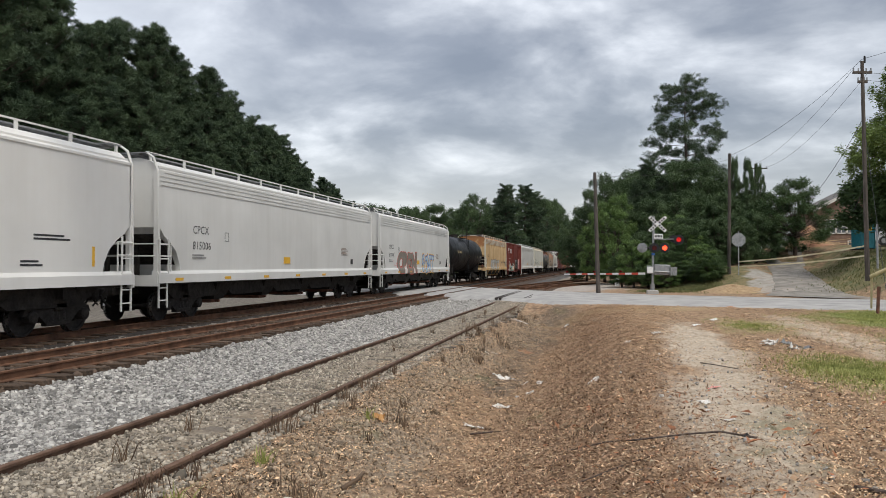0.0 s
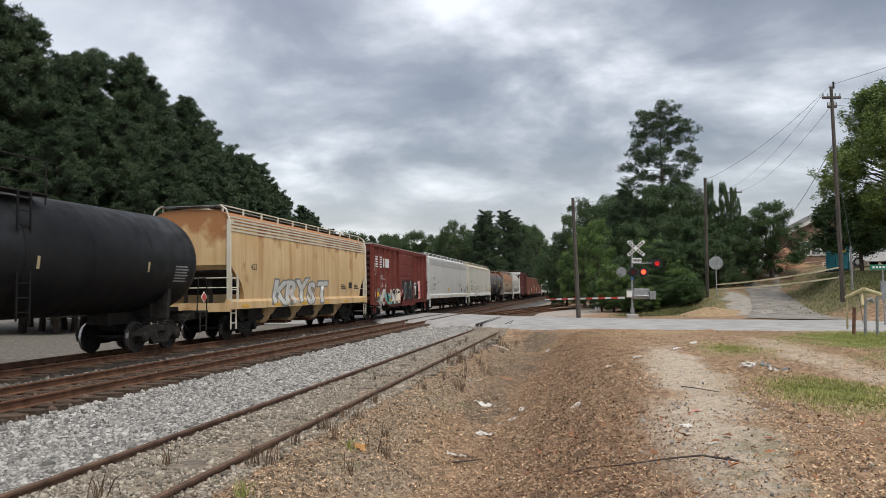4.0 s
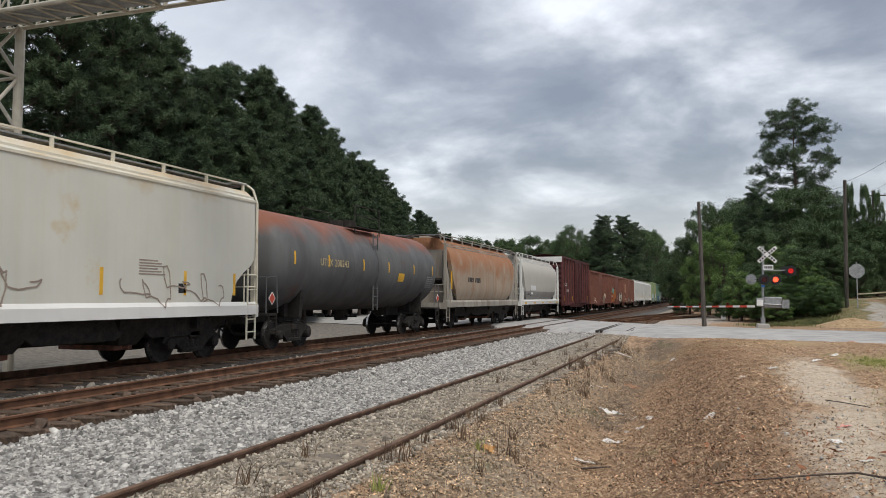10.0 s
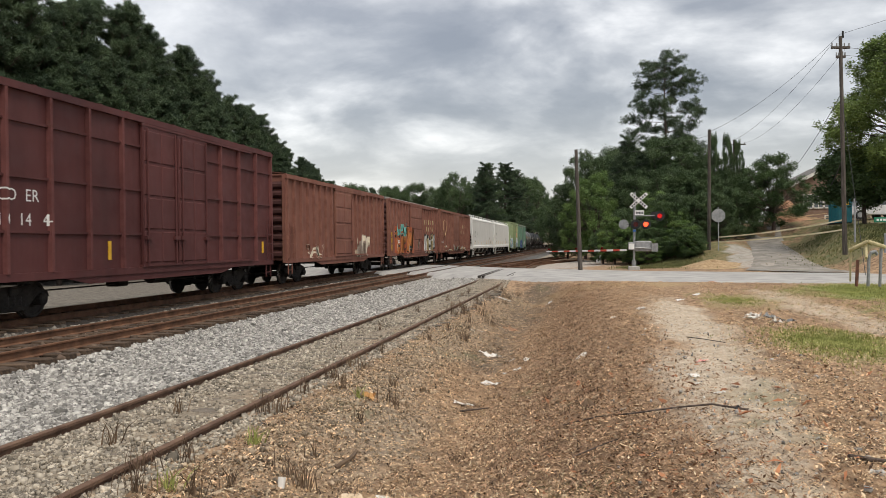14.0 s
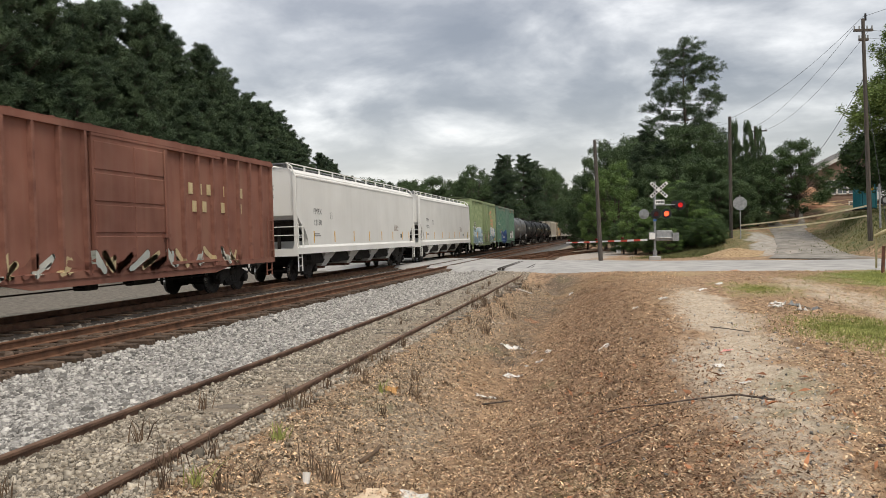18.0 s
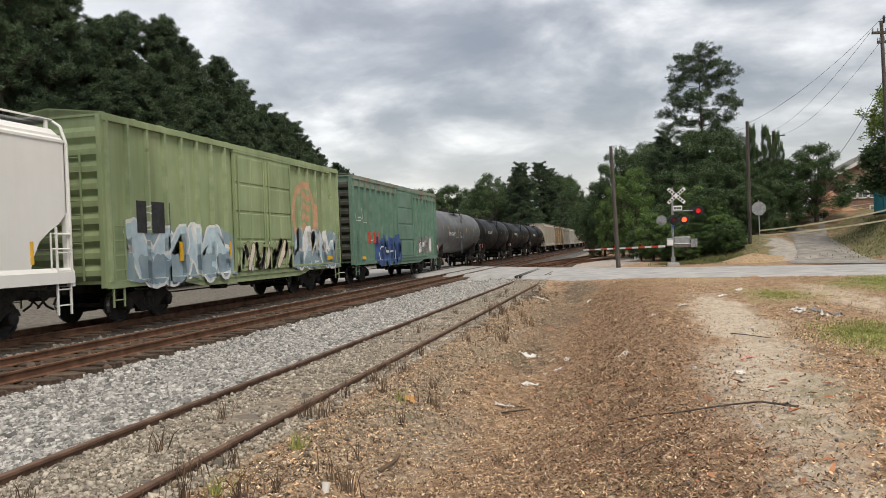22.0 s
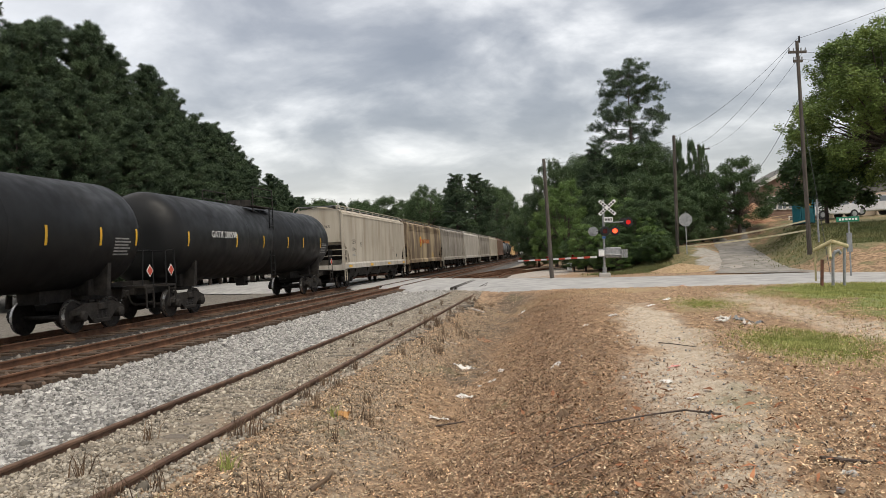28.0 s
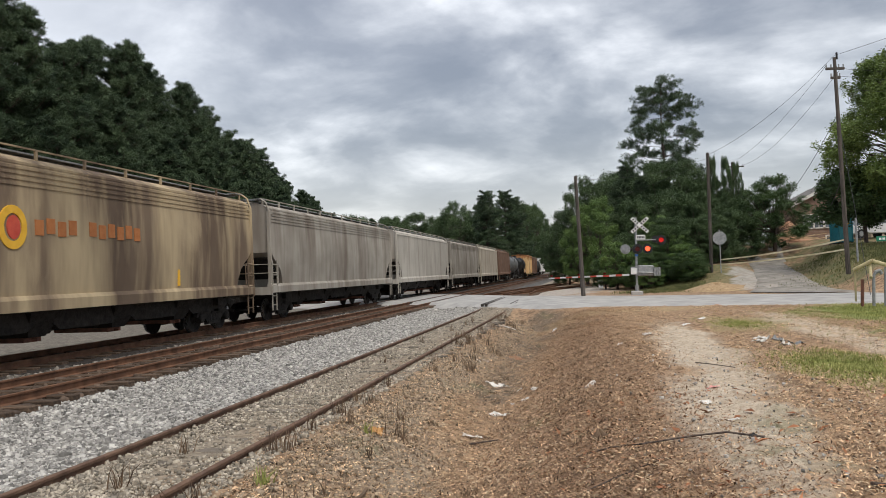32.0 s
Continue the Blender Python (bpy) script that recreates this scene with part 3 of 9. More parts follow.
def flangeways(x0, y0, y1, top):
    """Dark gaps that the wheels' flanges run in, along each rail where the road crosses."""
    for s in (-0.755, 0.755):
        for d in (-0.11, 0.11):
            bm = bmesh.new()
            box(bm, x0 + s + d - 0.05, x0 + s + d + 0.05, y0, y1, top - 0.12, top)
            tagged(part("flangeway", fix(bm), RUBBER), "dark rubber flangeway strip set in the crossing road", "flangeway", kind="structure")


flangeways(TRAIN_X, 48.5, 63.5, 0.094)
flangeways(NEAR_X, 45.4, 58.5, 0.097)
flangeways(SIDING_X, 39.2, 50.2, 0.108)
OLD_RAIL = mat("old_rail_rust", (0.085, 0.048, 0.034), (0.19, 0.115, 0.078), 0.85, 0.1, 4, bump=0.3, bscale=40)
# the siding lies low in gravel and earth, then swings right past the crossing
siding = thing("railway_track", "old half-buried siding with thin rusty rails", "railway track", pose(0, 0, 0), kind="structure")
for s in (-0.755, 0.755):
    rail(SIDING_X + s, SIDING_Z + 0.005, siding, steel=OLD_RAIL, path=[(SIDING_X + s, y) for y in (-30, 0, 10, 20, 30, 41)])
me = tie_mesh("tie", 1.25, 0.22, 0.15, SIDING_TIE)
rs = random.Random(8)
for i in range(44):
    o = new("tie", me)
    o.parent = siding
    o.matrix_basis = pose(SIDING_X + rs.uniform(-0.05, 0.12), 4 + i * 0.62, SIDING_Z - rs.choice((0.088, 0.096, 0.083, 0.10)), 0, rs.uniform(-1, 1), rs.uniform(-2, 2))
# spur rails on the gravel past the crossing, on half-sunk ties
spur = thing("railway_track", "rusty spur track curving off over gravel", "railway track", pose(0, 0, 0), kind="structure")
spur_tie = tie_mesh("tie", 1.25, 0.22, 0.15, TIE)
for bend, y0, y1 in ((lambda y: -4.8 + 0.0016 * (y - 56) ** 2, 54, 104), (lambda y: -6.6 + 0.105 * (y - 58) + 0.0009 * (y - 58) ** 2, 56, 92), (lambda y: -6.4 + 0.26 * (y - 55) + 0.004 * (y - 55) ** 2, 54, 76)):
    for s in (-0.755, 0.755):
        rail(0, 0.16, spur, path=[(bend(y) + s * 0.95, y) for y in range(y0, y1, 2)])
    for k in range(26):
        y = y0 + 0.3 + k * 0.75
        if y > y1 - 3:
            break
        o = new("tie", spur_tie)
        o.parent = spur
        o.matrix_basis = pose(bend(y) + 0.06 * math.sin(k * 2.3), y, 0.005 + 0.01 * math.sin(k), 0, 0, -math.degrees(math.atan(bend(y + 0.5) - bend(y - 0.5))) + 2 * math.sin(k * 1.7))


def scatter_stones(name, n, region, zf, size, seed, label, material=None):
    rs = np.random.RandomState(seed)
    ico = np.array([(x, y, z) for x in (-1, 1) for y in (-1, 1) for z in (-1, 1)]) * 0.75
    tri = np.array([(0, 1, 3, 2), (4, 6, 7, 5), (0, 4, 5, 1), (2, 3, 7, 6), (0, 2, 6, 4), (1, 5, 7, 3)])
    xy = region(rs, n)
    n = len(xy)
    s = size * rs.lognormal(0, 0.35, (n, 1)) * rs.uniform(0.6, 1.15, (n, 3))
    a = rs.uniform(0, 6.28, n)
    b = rs.uniform(-0.7, 0.7, n)
    v = (ico[None] + rs.uniform(-0.38, 0.38, (n, 8, 3))) * s[:, None, :]
    ca, sa, cb, sb = np.cos(a)[:, None], np.sin(a)[:, None], np.cos(b)[:, None], np.sin(b)[:, None]
    x, y, z = v[..., 0], v[..., 1], v[..., 2]
    y, z = y * cb - z * sb, y * sb + z * cb
    x, y = x * ca - y * sa, x * sa + y * ca
    V = np.stack([x + xy[:, :1], y + xy[:, 1:2], z + zf(xy[:, 0], xy[:, 1])[:, None] + s[:, 2:] * 0.25 + rs.uniform(-0.4, 0.9, (n, 1)) * size], -1).reshape(-1, 3)
    F = (tri[None] + 8 * np.arange(n)[:, None, None]).reshape(-1, 4)
    me = bpy.data.meshes.new(name)
    me.vertices.add(len(V))
    me.vertices.foreach_set("co", V.ravel())
    me.loops.add(F.size)
    me.loops.foreach_set("vertex_index", F.ravel())
    me.polygons.add(len(F))
    me.polygons.foreach_set("loop_start", np.arange(0, F.size, 4))
    me.update()
    me.materials.append(material or STONE)
    ob = new(name, me)
    return tagged(ob, label, "gravel", kind="stuff")


def fall_off(rs, n, x0, x1, y0, y1, p=1.6):
    """Points that thin out with distance along y and stop short of the road."""
    y = y0 + (y1 - y0) * rs.uniform(0, 1, n) ** p
    out = np.stack([rs.uniform(x0, x1, n), y], 1)
    return out[y < road_edge(out[:, 0]) - 0.4]


def siding_points(rs, n):
    """Gravel between the old rails, worn away to dirt in a strip along the middle."""
    q = fall_off(rs, n, -5.7, -3.5, 4.8, 40)
    bare = np.exp(-((q[:, 0] + 4.45) / 0.42) ** 2) * np.clip(0.35 + 0.4 * np.sin(q[:, 1] * 0.9) + 0.03 * q[:, 1], 0, 0.93)
    return q[rs.uniform(0, 1, len(q)) > bare]


def bed_z(x, y):
    b = np.interp(x, [-12.6, -11.75, -9.05, -8.5, -7.75], [-0.22, -0.11, -0.105, -0.2, -0.33])
    return np.maximum(b, np.where(x > -8.2, ground_z(x, y), -9))


BROWN_STONE = mat("rust_stained_stone", (0.07, 0.05, 0.038), (0.17, 0.12, 0.09), 0.95, 0, 9, island=0.4)
scatter_stones("ballast_stones", 185000, lambda rs, n: fall_off(rs, n, -8.75, -5.45, 5.0, 45), lambda x, y: bed_z(x, y), 0.0180, 1, "loose grey crushed stone between the tracks")
scatter_stones("track_stones", 12000, lambda rs, n: fall_off(rs, n, -11.4, -8.75, 8, 46), lambda x, y: bed_z(x, y) - 0.035, 0.034, 2, "rust-stained crushed stone between the ties of the near track", BROWN_STONE)
scatter_stones("between_stones", 9000, lambda rs, n: fall_off(rs, n, -12.7, -11.35, 8, 47), bed_z, 0.030, 6, "grey crushed stone between the two main tracks", mat("grimy_stone", (0.10, 0.088, 0.076), (0.27, 0.245, 0.215), 0.95, 0, 9, island=0.6))
scatter_stones("siding_gravel", 52000, siding_points, lambda x, y: ground_z(x, y) - 0.004, 0.0145, 4, "brownish gravel between the rails of the siding", mat("dusty_gravel", (0.22, 0.19, 0.15), (0.46, 0.41, 0.34), 0.95, 0, 9, island=0.6))
scatter_stones("ditch_gravel", 13000, lambda rs, n: np.stack([-2.95 + rs.normal(0, 0.42, n), 4.6 + 29 * rs.uniform(0, 1, n) ** 1.5], 1), ground_z, 0.0125, 7, "spilled grey-brown gravel beside the siding", mat("spilled_gravel", (0.22, 0.17, 0.12), (0.47, 0.375, 0.275), 0.95, 0, 9, island=0.65))

# ---- the freight train ----
SPEED = 13.8
WHEEL_R = 0.457
WHEELSETS = []
CARS = []


def lathe(bm, prof, y, n=20):
    """A turned solid about the x axis through (y, z=0): prof is a list of (x, radius)."""
    rings = []
    for x, r in prof:
        rings.append([bm.verts.new((x, y + r * math.cos(2 * math.pi * i / n), r * math.sin(2 * math.pi * i / n))) for i in range(n)])
    for a, b in zip(rings, rings[1:]):
        for i in range(n):
            bm.faces.new((a[i], a[(i + 1) % n], b[(i + 1) % n], b[i]))
    bm.faces.new(rings[0][::-1])
    bm.faces.new(rings[-1])
    return bm


def once(key, make):
    """One mesh for all alike parts."""
    if key not in MESHES:
        MESHES[key] = make()
    return MESHES[key]


MESHES = {}


def keep(bm, material, smooth=False, more=None):
    fix(bm)
    me = bpy.data.meshes.new(material.name)
    bm.to_mesh(me)
    bm.free()
    me.materials.append(material)
    if smooth:
        me.shade_smooth()
    return me


def put(name, me, parent, m=None, label=""):
    ob = new(name, me)
    ob.parent = parent
    if m is not None:
        ob.matrix_basis = m
    if label:
        tagged(ob, label)
    return ob


def wheelset_mesh():
    bm = bmesh.new()
    lathe(bm, [(-0.80, 0.06), (-0.80, 0.06), (0.80, 0.06)], 0, 8)
    for s in (-1, 1):
        lathe(bm, [(s * 0.69, 0.49), (s * 0.72, 0.485), (s * 0.73, 0.457), (s * 0.825, 0.45), (s * 0.825, 0.39), (s * 0.79, 0.37), (s * 0.78, 0.20), (s * 0.83, 0.13), (s * 0.85, 0.10)], 0, 22)
    me = keep(bm, WHEEL)
    me.materials.append(TREAD)
    for f in me.polygons:
        r = math.hypot(f.center.y, f.center.z)
        if 0.44 < r < 0.462 and 0.73 < abs(f.center.x) < 0.82:
            f.material_index = 1
    return me


def sideframe_mesh():
    bm = bmesh.new()
    # cast frame: pedestal ends, arched top, dropped middle with a window each side of the springs
    top = [(-1.18, 0.50), (-1.10, 0.66), (-0.62, 0.80), (0.62, 0.80), (1.10, 0.66), (1.18, 0.50)]
    low = [(0.98, 0.50), (0.98, 0.56), (0.76, 0.56), (0.40, 0.26), (-0.40, 0.26), (-0.76, 0.56), (-0.98, 0.56), (-0.98, 0.50)]
    prism(bm, top + low, "x", 0.93, 1.06)
    box(bm, 0.90, 1.09, -0.42, 0.42, 0.22, 0.34, 0.02)
    for y in (-0.9, 0.9):
        lathe_b = [(0.90, 0.155), (1.12, 0.155), (1.15, 0.11)]
        ring = bmesh.new()
        lathe(ring, lathe_b, 0, 10)
        for v in ring.verts:
            v.co += Vector((0, y, WHEEL_R))
        tmp = bpy.data.meshes.new("t")
        ring.to_mesh(tmp)
        ring.free()
        bm.from_mesh(tmp)
    return keep(bm, UNDER)


def springs_mesh():
    bm = bmesh.new()
    lathe_up = [(0.072 + 0.012 * (k % 2), 0.36 + k * 0.034) for k in range(11)]
    for (ra, za), (rb, zb) in zip(lathe_up, lathe_up[1:]):
        rod(bm, (1.0, 0, za), (1.0, 0, zb), ra, 8, rb)
    bmesh.ops.remove_doubles(bm, verts=bm.verts[:], dist=0.004)
    return keep(bm, WHEEL)


def bolster_mesh():
    bm = bmesh.new()
    box(bm, -1.15, 1.15, -0.2, 0.2, 0.58, 0.78, 0.03)
    box(bm, -0.4, 0.4, -0.35, 0.35, 0.7, 0.84)
    for y in (-0.36, 0.36):
        box(bm, -0.85, 0.85, y - 0.05, y + 0.05, 0.30, 0.42)
    return keep(bm, UNDER)


def truck(car, y):
    """A two-axle truck; its wheelsets turn."""
    t = put("truck", once("bolster", bolster_mesh), car, pose(0, y, 0))
    sf = once("sideframe", sideframe_mesh)
    sp = once("springs", springs_mesh)
    for turn in (0, 180):
        put("side_frame", sf, t, pose(0, 0, 0, 0, 0, turn))
        for dy in (-0.2, 0.0, 0.2):
            put("spring", sp, t, pose(0, 0, 0, 0, 0, turn) @ pose(0, dy, 0))
    for dy in (-0.9, 0.9):
        w = put("wheelset", once("wheelset", wheelset_mesh), t, pose(0, dy, WHEEL_R))
        WHEELSETS.append(w)
    return t


def coupler_mesh():
    bm = bmesh.new()
    box(bm, -0.09, 0.09, -0.55, 0.1, 0.78, 0.96, 0.02)
    box(bm, -0.17, 0.15, -0.78, -0.5, 0.72, 1.02, 0.04)
    rod(bm, (0.25, -0.35, 1.0), (0.1, -0.75, 0.55), 0.025)
    pipe(bm, [(-0.3, -0.3, 0.85), (-0.32, -0.5, 0.6), (-0.3, -0.75, 0.5)], 0.03)
    return keep(bm, UNDER)


def ladder_mesh(w, h, n, r=0.018):
    """In the y-z plane at x=0, foot at the origin."""
    bm = bmesh.new()
    for y in (0, w):
        box(bm, -0.02, 0.02, y - 0.02, y + 0.02, 0, h)
    for i in range(n):
        z = h * (i + 0.6) / n
        rod(bm, (0, 0, z), (0, w, z), r, 5)
    return bm


def running_gear(car, L, under=True, inset=2.35):
    for s in (-1, 1):
        truck(car, s * (L / 2 - inset))
        put("coupler", once("coupler", coupler_mesh), car, pose(0, -(L / 2 - 0.05) if s < 0 else (L / 2 - 0.05), 0, 0, 0, 0 if s < 0 else 180))
    bm = bmesh.new()
    box(bm, -0.22, 0.22, -L / 2, L / 2, 0.82, 1.15)
    for s in (-1, 1):
        box(bm, -1.35, 1.35, s * (L / 2 - inset) - 0.22, s * (L / 2 - inset) + 0.22, 0.86, 1.2)
    part("centre_sill", fix(bm), UNDER, car)
    bm = bmesh.new()
    rod(bm, (0.45, L * 0.06, 0.75), (0.45, L * 0.06 + 1.2, 0.75), 0.22, 10)
    box(bm, 0.3, 0.75, -L * 0.07, -L * 0.07 + 0.5, 0.55, 0.95, 0.04)
    rod(bm, (0.6, -L * 0.3, 0.62), (0.6, L * 0.3, 0.62), 0.022, 5)
    part("brake_gear", fix(bm), UNDER, car)


EAVE = 0.42
SIDES = {}


def follow(bm, car, lift):
    """Lays a flat shape (in y and z) on the car's near side: over posts, doors, sills and curves."""
    ycuts, zcuts, out = SIDES[car.name]
    ys, zs = [v.co.y for v in bm.verts], [v.co.z for v in bm.verts]
    for cuts, lo, hi, no in ((ycuts, min(ys), max(ys), (0, 1, 0)), (zcuts, min(zs), max(zs), (0, 0, 1))):
        for c in cuts:
            if lo < c < hi:
                bmesh.ops.bisect_plane(bm, geom=bm.verts[:] + bm.edges[:] + bm.faces[:], dist=0.0005, plane_co=(0, c * no[1], c * no[2]), plane_no=no)
    for v in bm.verts:
        v.co.x = out(v.co.y, v.co.z) + lift
    bmesh.ops.recalc_face_normals(bm, faces=bm.faces[:])
    if bm.faces and sum(f.normal.x for f in bm.faces) < 0:
        bmesh.ops.reverse_faces(bm, faces=bm.faces[:])
    return bm


def hopper_side(H, W, curve, teardrop):
    def out(y, z):
        if teardrop:
            return W * (0.995 - 0.34 * max(0, (2.05 - z) / 1.0) ** 1.6 - 0.42 * max(0, (z - 3.2) / 1.42) ** 2.6) if z > 1.52 else 1.62
        return max(side_x(max(z, 1.2), H, W, curve), float(np.interp(z, [1.42, 1.52], [1.62, 1.56])) if z < 1.52 else 0)
    return (), (1.42, 1.52, 1.8, 2.1, 2.4, 2.7, 3.0, 3.3, 3.6, 3.9), out


def box_side(W, posts, wide, deep, doors):
    cuts = sorted({round(y + d, 3) for y in posts for d in (-wide, -wide * 0.75, wide * 0.75, wide)} | {round(y + d, 3) for a in doors for y in a for d in (-0.012, 0.012)})

    def out(y, z):
        for a, b in doors:
            if a < y < b:
                return W + 0.136
        for q in posts:
            if abs(y - q) < wide:
                return W + deep * min(1.0, (wide - abs(y - q)) / (wide * 0.25))
        return W + (0.125 if z < 1.12 else 0.0)
    return cuts, (1.10, 1.125), out


def tank_side(R, zc):
    return (), tuple(1.5 + 0.12 * i for i in range(24)), lambda y, z: math.sqrt(max(0.01, R * R - (z - zc) ** 2))


def side_x(z, H, W, curve):
    """Half width of a hopper body at height z."""
    if z <= H - EAVE:
        k = (z - 1.2) / (H - EAVE - 1.2)
        return W * (1 - curve * (2 * k - 1) ** 2 * 0.05)
    u = (z - (H - EAVE)) / EAVE
    return W * (1 - curve * 0.05) * math.sqrt(max(0.0, 1 - (u * 0.93) ** 2.2)) if curve else W * (1 - 0.30 * u) if u < 0.72 else W * 0.784 * (1 - (u - 0.72) / 0.28)


def hopper(label, Ya, Yb, paint, H=4.85, bays=4, curve=0.0, trim=None, marks=(), rails=True, ribs=0, sill_paint=None, teardrop=False, stripes=(), bay_paint=None, group="train cars", name="hopper_car"):
    """A covered hopper between Ya and Yb (at 0 s): slope-sheet ends, outlet bays, roof walk, ladders."""
    L = Yb - Ya
    car = thing(name, label, "hopper car", pose(TRAIN_X, (Ya + Yb) / 2, RAIL_Z), group=group)
    CARS.append((car, (Ya + Yb) / 2))
    W, hl = 1.56, L / 2
    SIDES[car.name] = hopper_side(H, W, curve, teardrop)
    trim = trim or paint
    # body shell: rings along y, the underside climbs at the ends
    if teardrop:
        st = [(-hl + 0.95, 3.9), (-hl + 1.05, 3.25), (-hl + 1.35, 2.5), (-hl + 1.8, 1.95), (-hl + 2.5, 1.5), (-hl + 3.2, 1.25)]
    else:
        st = [(-hl + 0.24, 2.78), (-hl + 0.5, 2.52), (-hl + 0.82, 2.34), (-hl + 1.12, 2.1), (-hl + 1.32, 1.75), (-hl + 1.42, 1.42), (-hl + 1.44, 1.2)]
    st = st + [(y, z) for y, z in ((-y, z) for y, z in st[::-1])]
    rings = []
    bm = bmesh.new()
    for y, zb in st:
        zs = [zb + (H - EAVE - zb) * i / 8 for i in range(9)] + [H - EAVE + EAVE * u for u in (0.2, 0.4, 0.6, 0.72, 0.86, 1.0)]
        half = [(side_x(max(z, 1.2), H, W, curve), z) for z in zs]
        if teardrop:
            half = [(W * (0.995 - 0.34 * max(0, (2.05 - z) / 1.0) ** 1.6 - 0.42 * max(0, (z - 3.2) / 1.42) ** 2.6), z) for z in zs]
        half[-1] = (0.0 if not teardrop else half[-1][0], half[-1][1])
        ring = half + [(-x, z) for x, z in half[::-1]]
        rings.append([bm.verts.new((x, y, z)) for x, z in ring])
    n = len(rings[0])
    for a, b in zip(rings, rings[1:]):
        for i in range(n - 1):
            bm.faces.new((a[i], a[i + 1], b[i + 1], b[i]))
        bm.faces.new((a[n - 1], a[0], b[0], b[n - 1]))
    bm.faces.new(rings[0])
    bm.faces.new(rings[-1][::-1])
    bmesh.ops.remove_doubles(bm, verts=bm.verts[:], dist=0.0005)
    body = part("body", fix(bm), paint, car)
    if curve or teardrop:
        body.data.shade_smooth()
        body.data.set_sharp_from_angle(angle=radians(35))
    if ribs:
        for i in range(ribs):
            y = -hl + 1.9 + (L - 3.8) * (i + 0.5) / ribs
            bm = bmesh.new()
            for a, b in zip([1.3, 1.9, 2.5, 3.1, 3.6, H - EAVE - 0.05], [1.9, 2.5, 3.1, 3.6, H - EAVE - 0.05, H - EAVE]):
                xa, xb = side_x(a, H, W, curve), side_x(b, H, W, curve)
                prism(bm, [(xa - 0.02, a), (xa + 0.025, a), (xb + 0.025, b), (xb - 0.02, b)], "y", y - 0.025, y + 0.025)
            part("rib", fix(bm), paint, car)
    if teardrop:
        # flat end plates cut along the curve of the shell
        for s in (-1, 1):
            for x in (-1, 1):
                bm = bmesh.new()
                poly = [(0.18, 1.2), (0.18, 4.05), (0.45, 3.75), (0.8, 3.2), (1.15, 2.6), (1.5, 2.0), (1.75, 1.45), (1.8, 1.2)]
                # dark panel set back to paint the crescent of shade beside the shell
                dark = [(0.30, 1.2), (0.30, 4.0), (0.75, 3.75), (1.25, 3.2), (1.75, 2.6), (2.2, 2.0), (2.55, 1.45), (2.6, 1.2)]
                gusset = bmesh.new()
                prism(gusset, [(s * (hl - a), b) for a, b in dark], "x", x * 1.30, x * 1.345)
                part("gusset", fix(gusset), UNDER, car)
                prism(bm, [(s * (hl - a), b) for a, b in poly], "x", x * 1.36, x * 1.40)
                part("end_plate", fix(bm), trim, car)
        for s in (-1, 1):
            bm = bmesh.new()
            box(bm, -1.355, 1.355, min(s * (hl - 0.62), s * (hl - 0.68)), max(s * (hl - 0.62), s * (hl - 0.68)), 1.19, 4.1)
            part("bulkhead", fix(bm), trim, car)
    # roof seams: longitudinal folds at the eave
    bm = bmesh.new()
    e0 = st[0][0]
    for z, dx in ((H - EAVE - 0.02, 0.018), (H - EAVE + 0.1, 0.02)) + (((H - EAVE - 0.14, 0.02), (H - EAVE - 0.27, 0.02), (H - EAVE - 0.40, 0.02)) if curve else ()):
        x = side_x(z, H, W, curve) if not teardrop else W * (0.995 - 0.42 * max(0, (z - 3.2) / 1.42) ** 2.6)
        for s in (-1, 1):
            box(bm, s * x - 0.025, s * x + 0.025, e0, -e0, z - 0.03, z + 0.03)
    part("eave_fold", fix(bm), trim, car)
    # side sill, the heavy band along the foot of the body
    sp = sill_paint or trim
    for s in (-1, 1):
        bm = bmesh.new()
        prism(bm, [(s * 1.40, 1.16), (s * 1.62, 1.16), (s * 1.62, 1.42), (s * 1.56, 1.52), (s * 1.40, 1.52)], "y", -hl + 0.12, hl - 0.12)
        part("side_sill", fix(bm), sp, car)
    # slope sheets and end floor, near-black: the shade of the open ends painted in
    for s in (-1, 1):
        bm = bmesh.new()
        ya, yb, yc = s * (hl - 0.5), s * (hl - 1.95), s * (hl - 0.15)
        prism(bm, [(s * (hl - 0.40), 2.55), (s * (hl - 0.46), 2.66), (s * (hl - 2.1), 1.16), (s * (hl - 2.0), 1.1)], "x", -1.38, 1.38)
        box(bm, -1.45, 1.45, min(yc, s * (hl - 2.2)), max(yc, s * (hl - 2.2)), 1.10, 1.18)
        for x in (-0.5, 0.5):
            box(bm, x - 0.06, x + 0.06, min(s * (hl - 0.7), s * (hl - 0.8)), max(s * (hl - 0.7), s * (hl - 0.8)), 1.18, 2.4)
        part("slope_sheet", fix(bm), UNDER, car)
        # corner posts, end frame
        for x in (-1, 1):
            bm = bmesh.new()
            y = s * (hl - 0.2)
            box(bm, x * 1.5 - 0.06, x * 1.5 + 0.06, y - 0.07, y + 0.07, 1.16, H - EAVE)
            box(bm, x * 1.5 - 0.05, x * 1.5 + 0.05, min(y, s * (hl - 0.5)), max(y, s * (hl - 0.5)), H - EAVE - 0.12, H - EAVE)
            part("corner_post", fix(bm), trim, car)
        bm = bmesh.new()
        y = s * (hl - 0.14)
        box(bm, -1.6, 1.6, y - 0.05, y + 0.05, 1.08, 1.40)
        part("end_beam", fix(bm), sp, car)
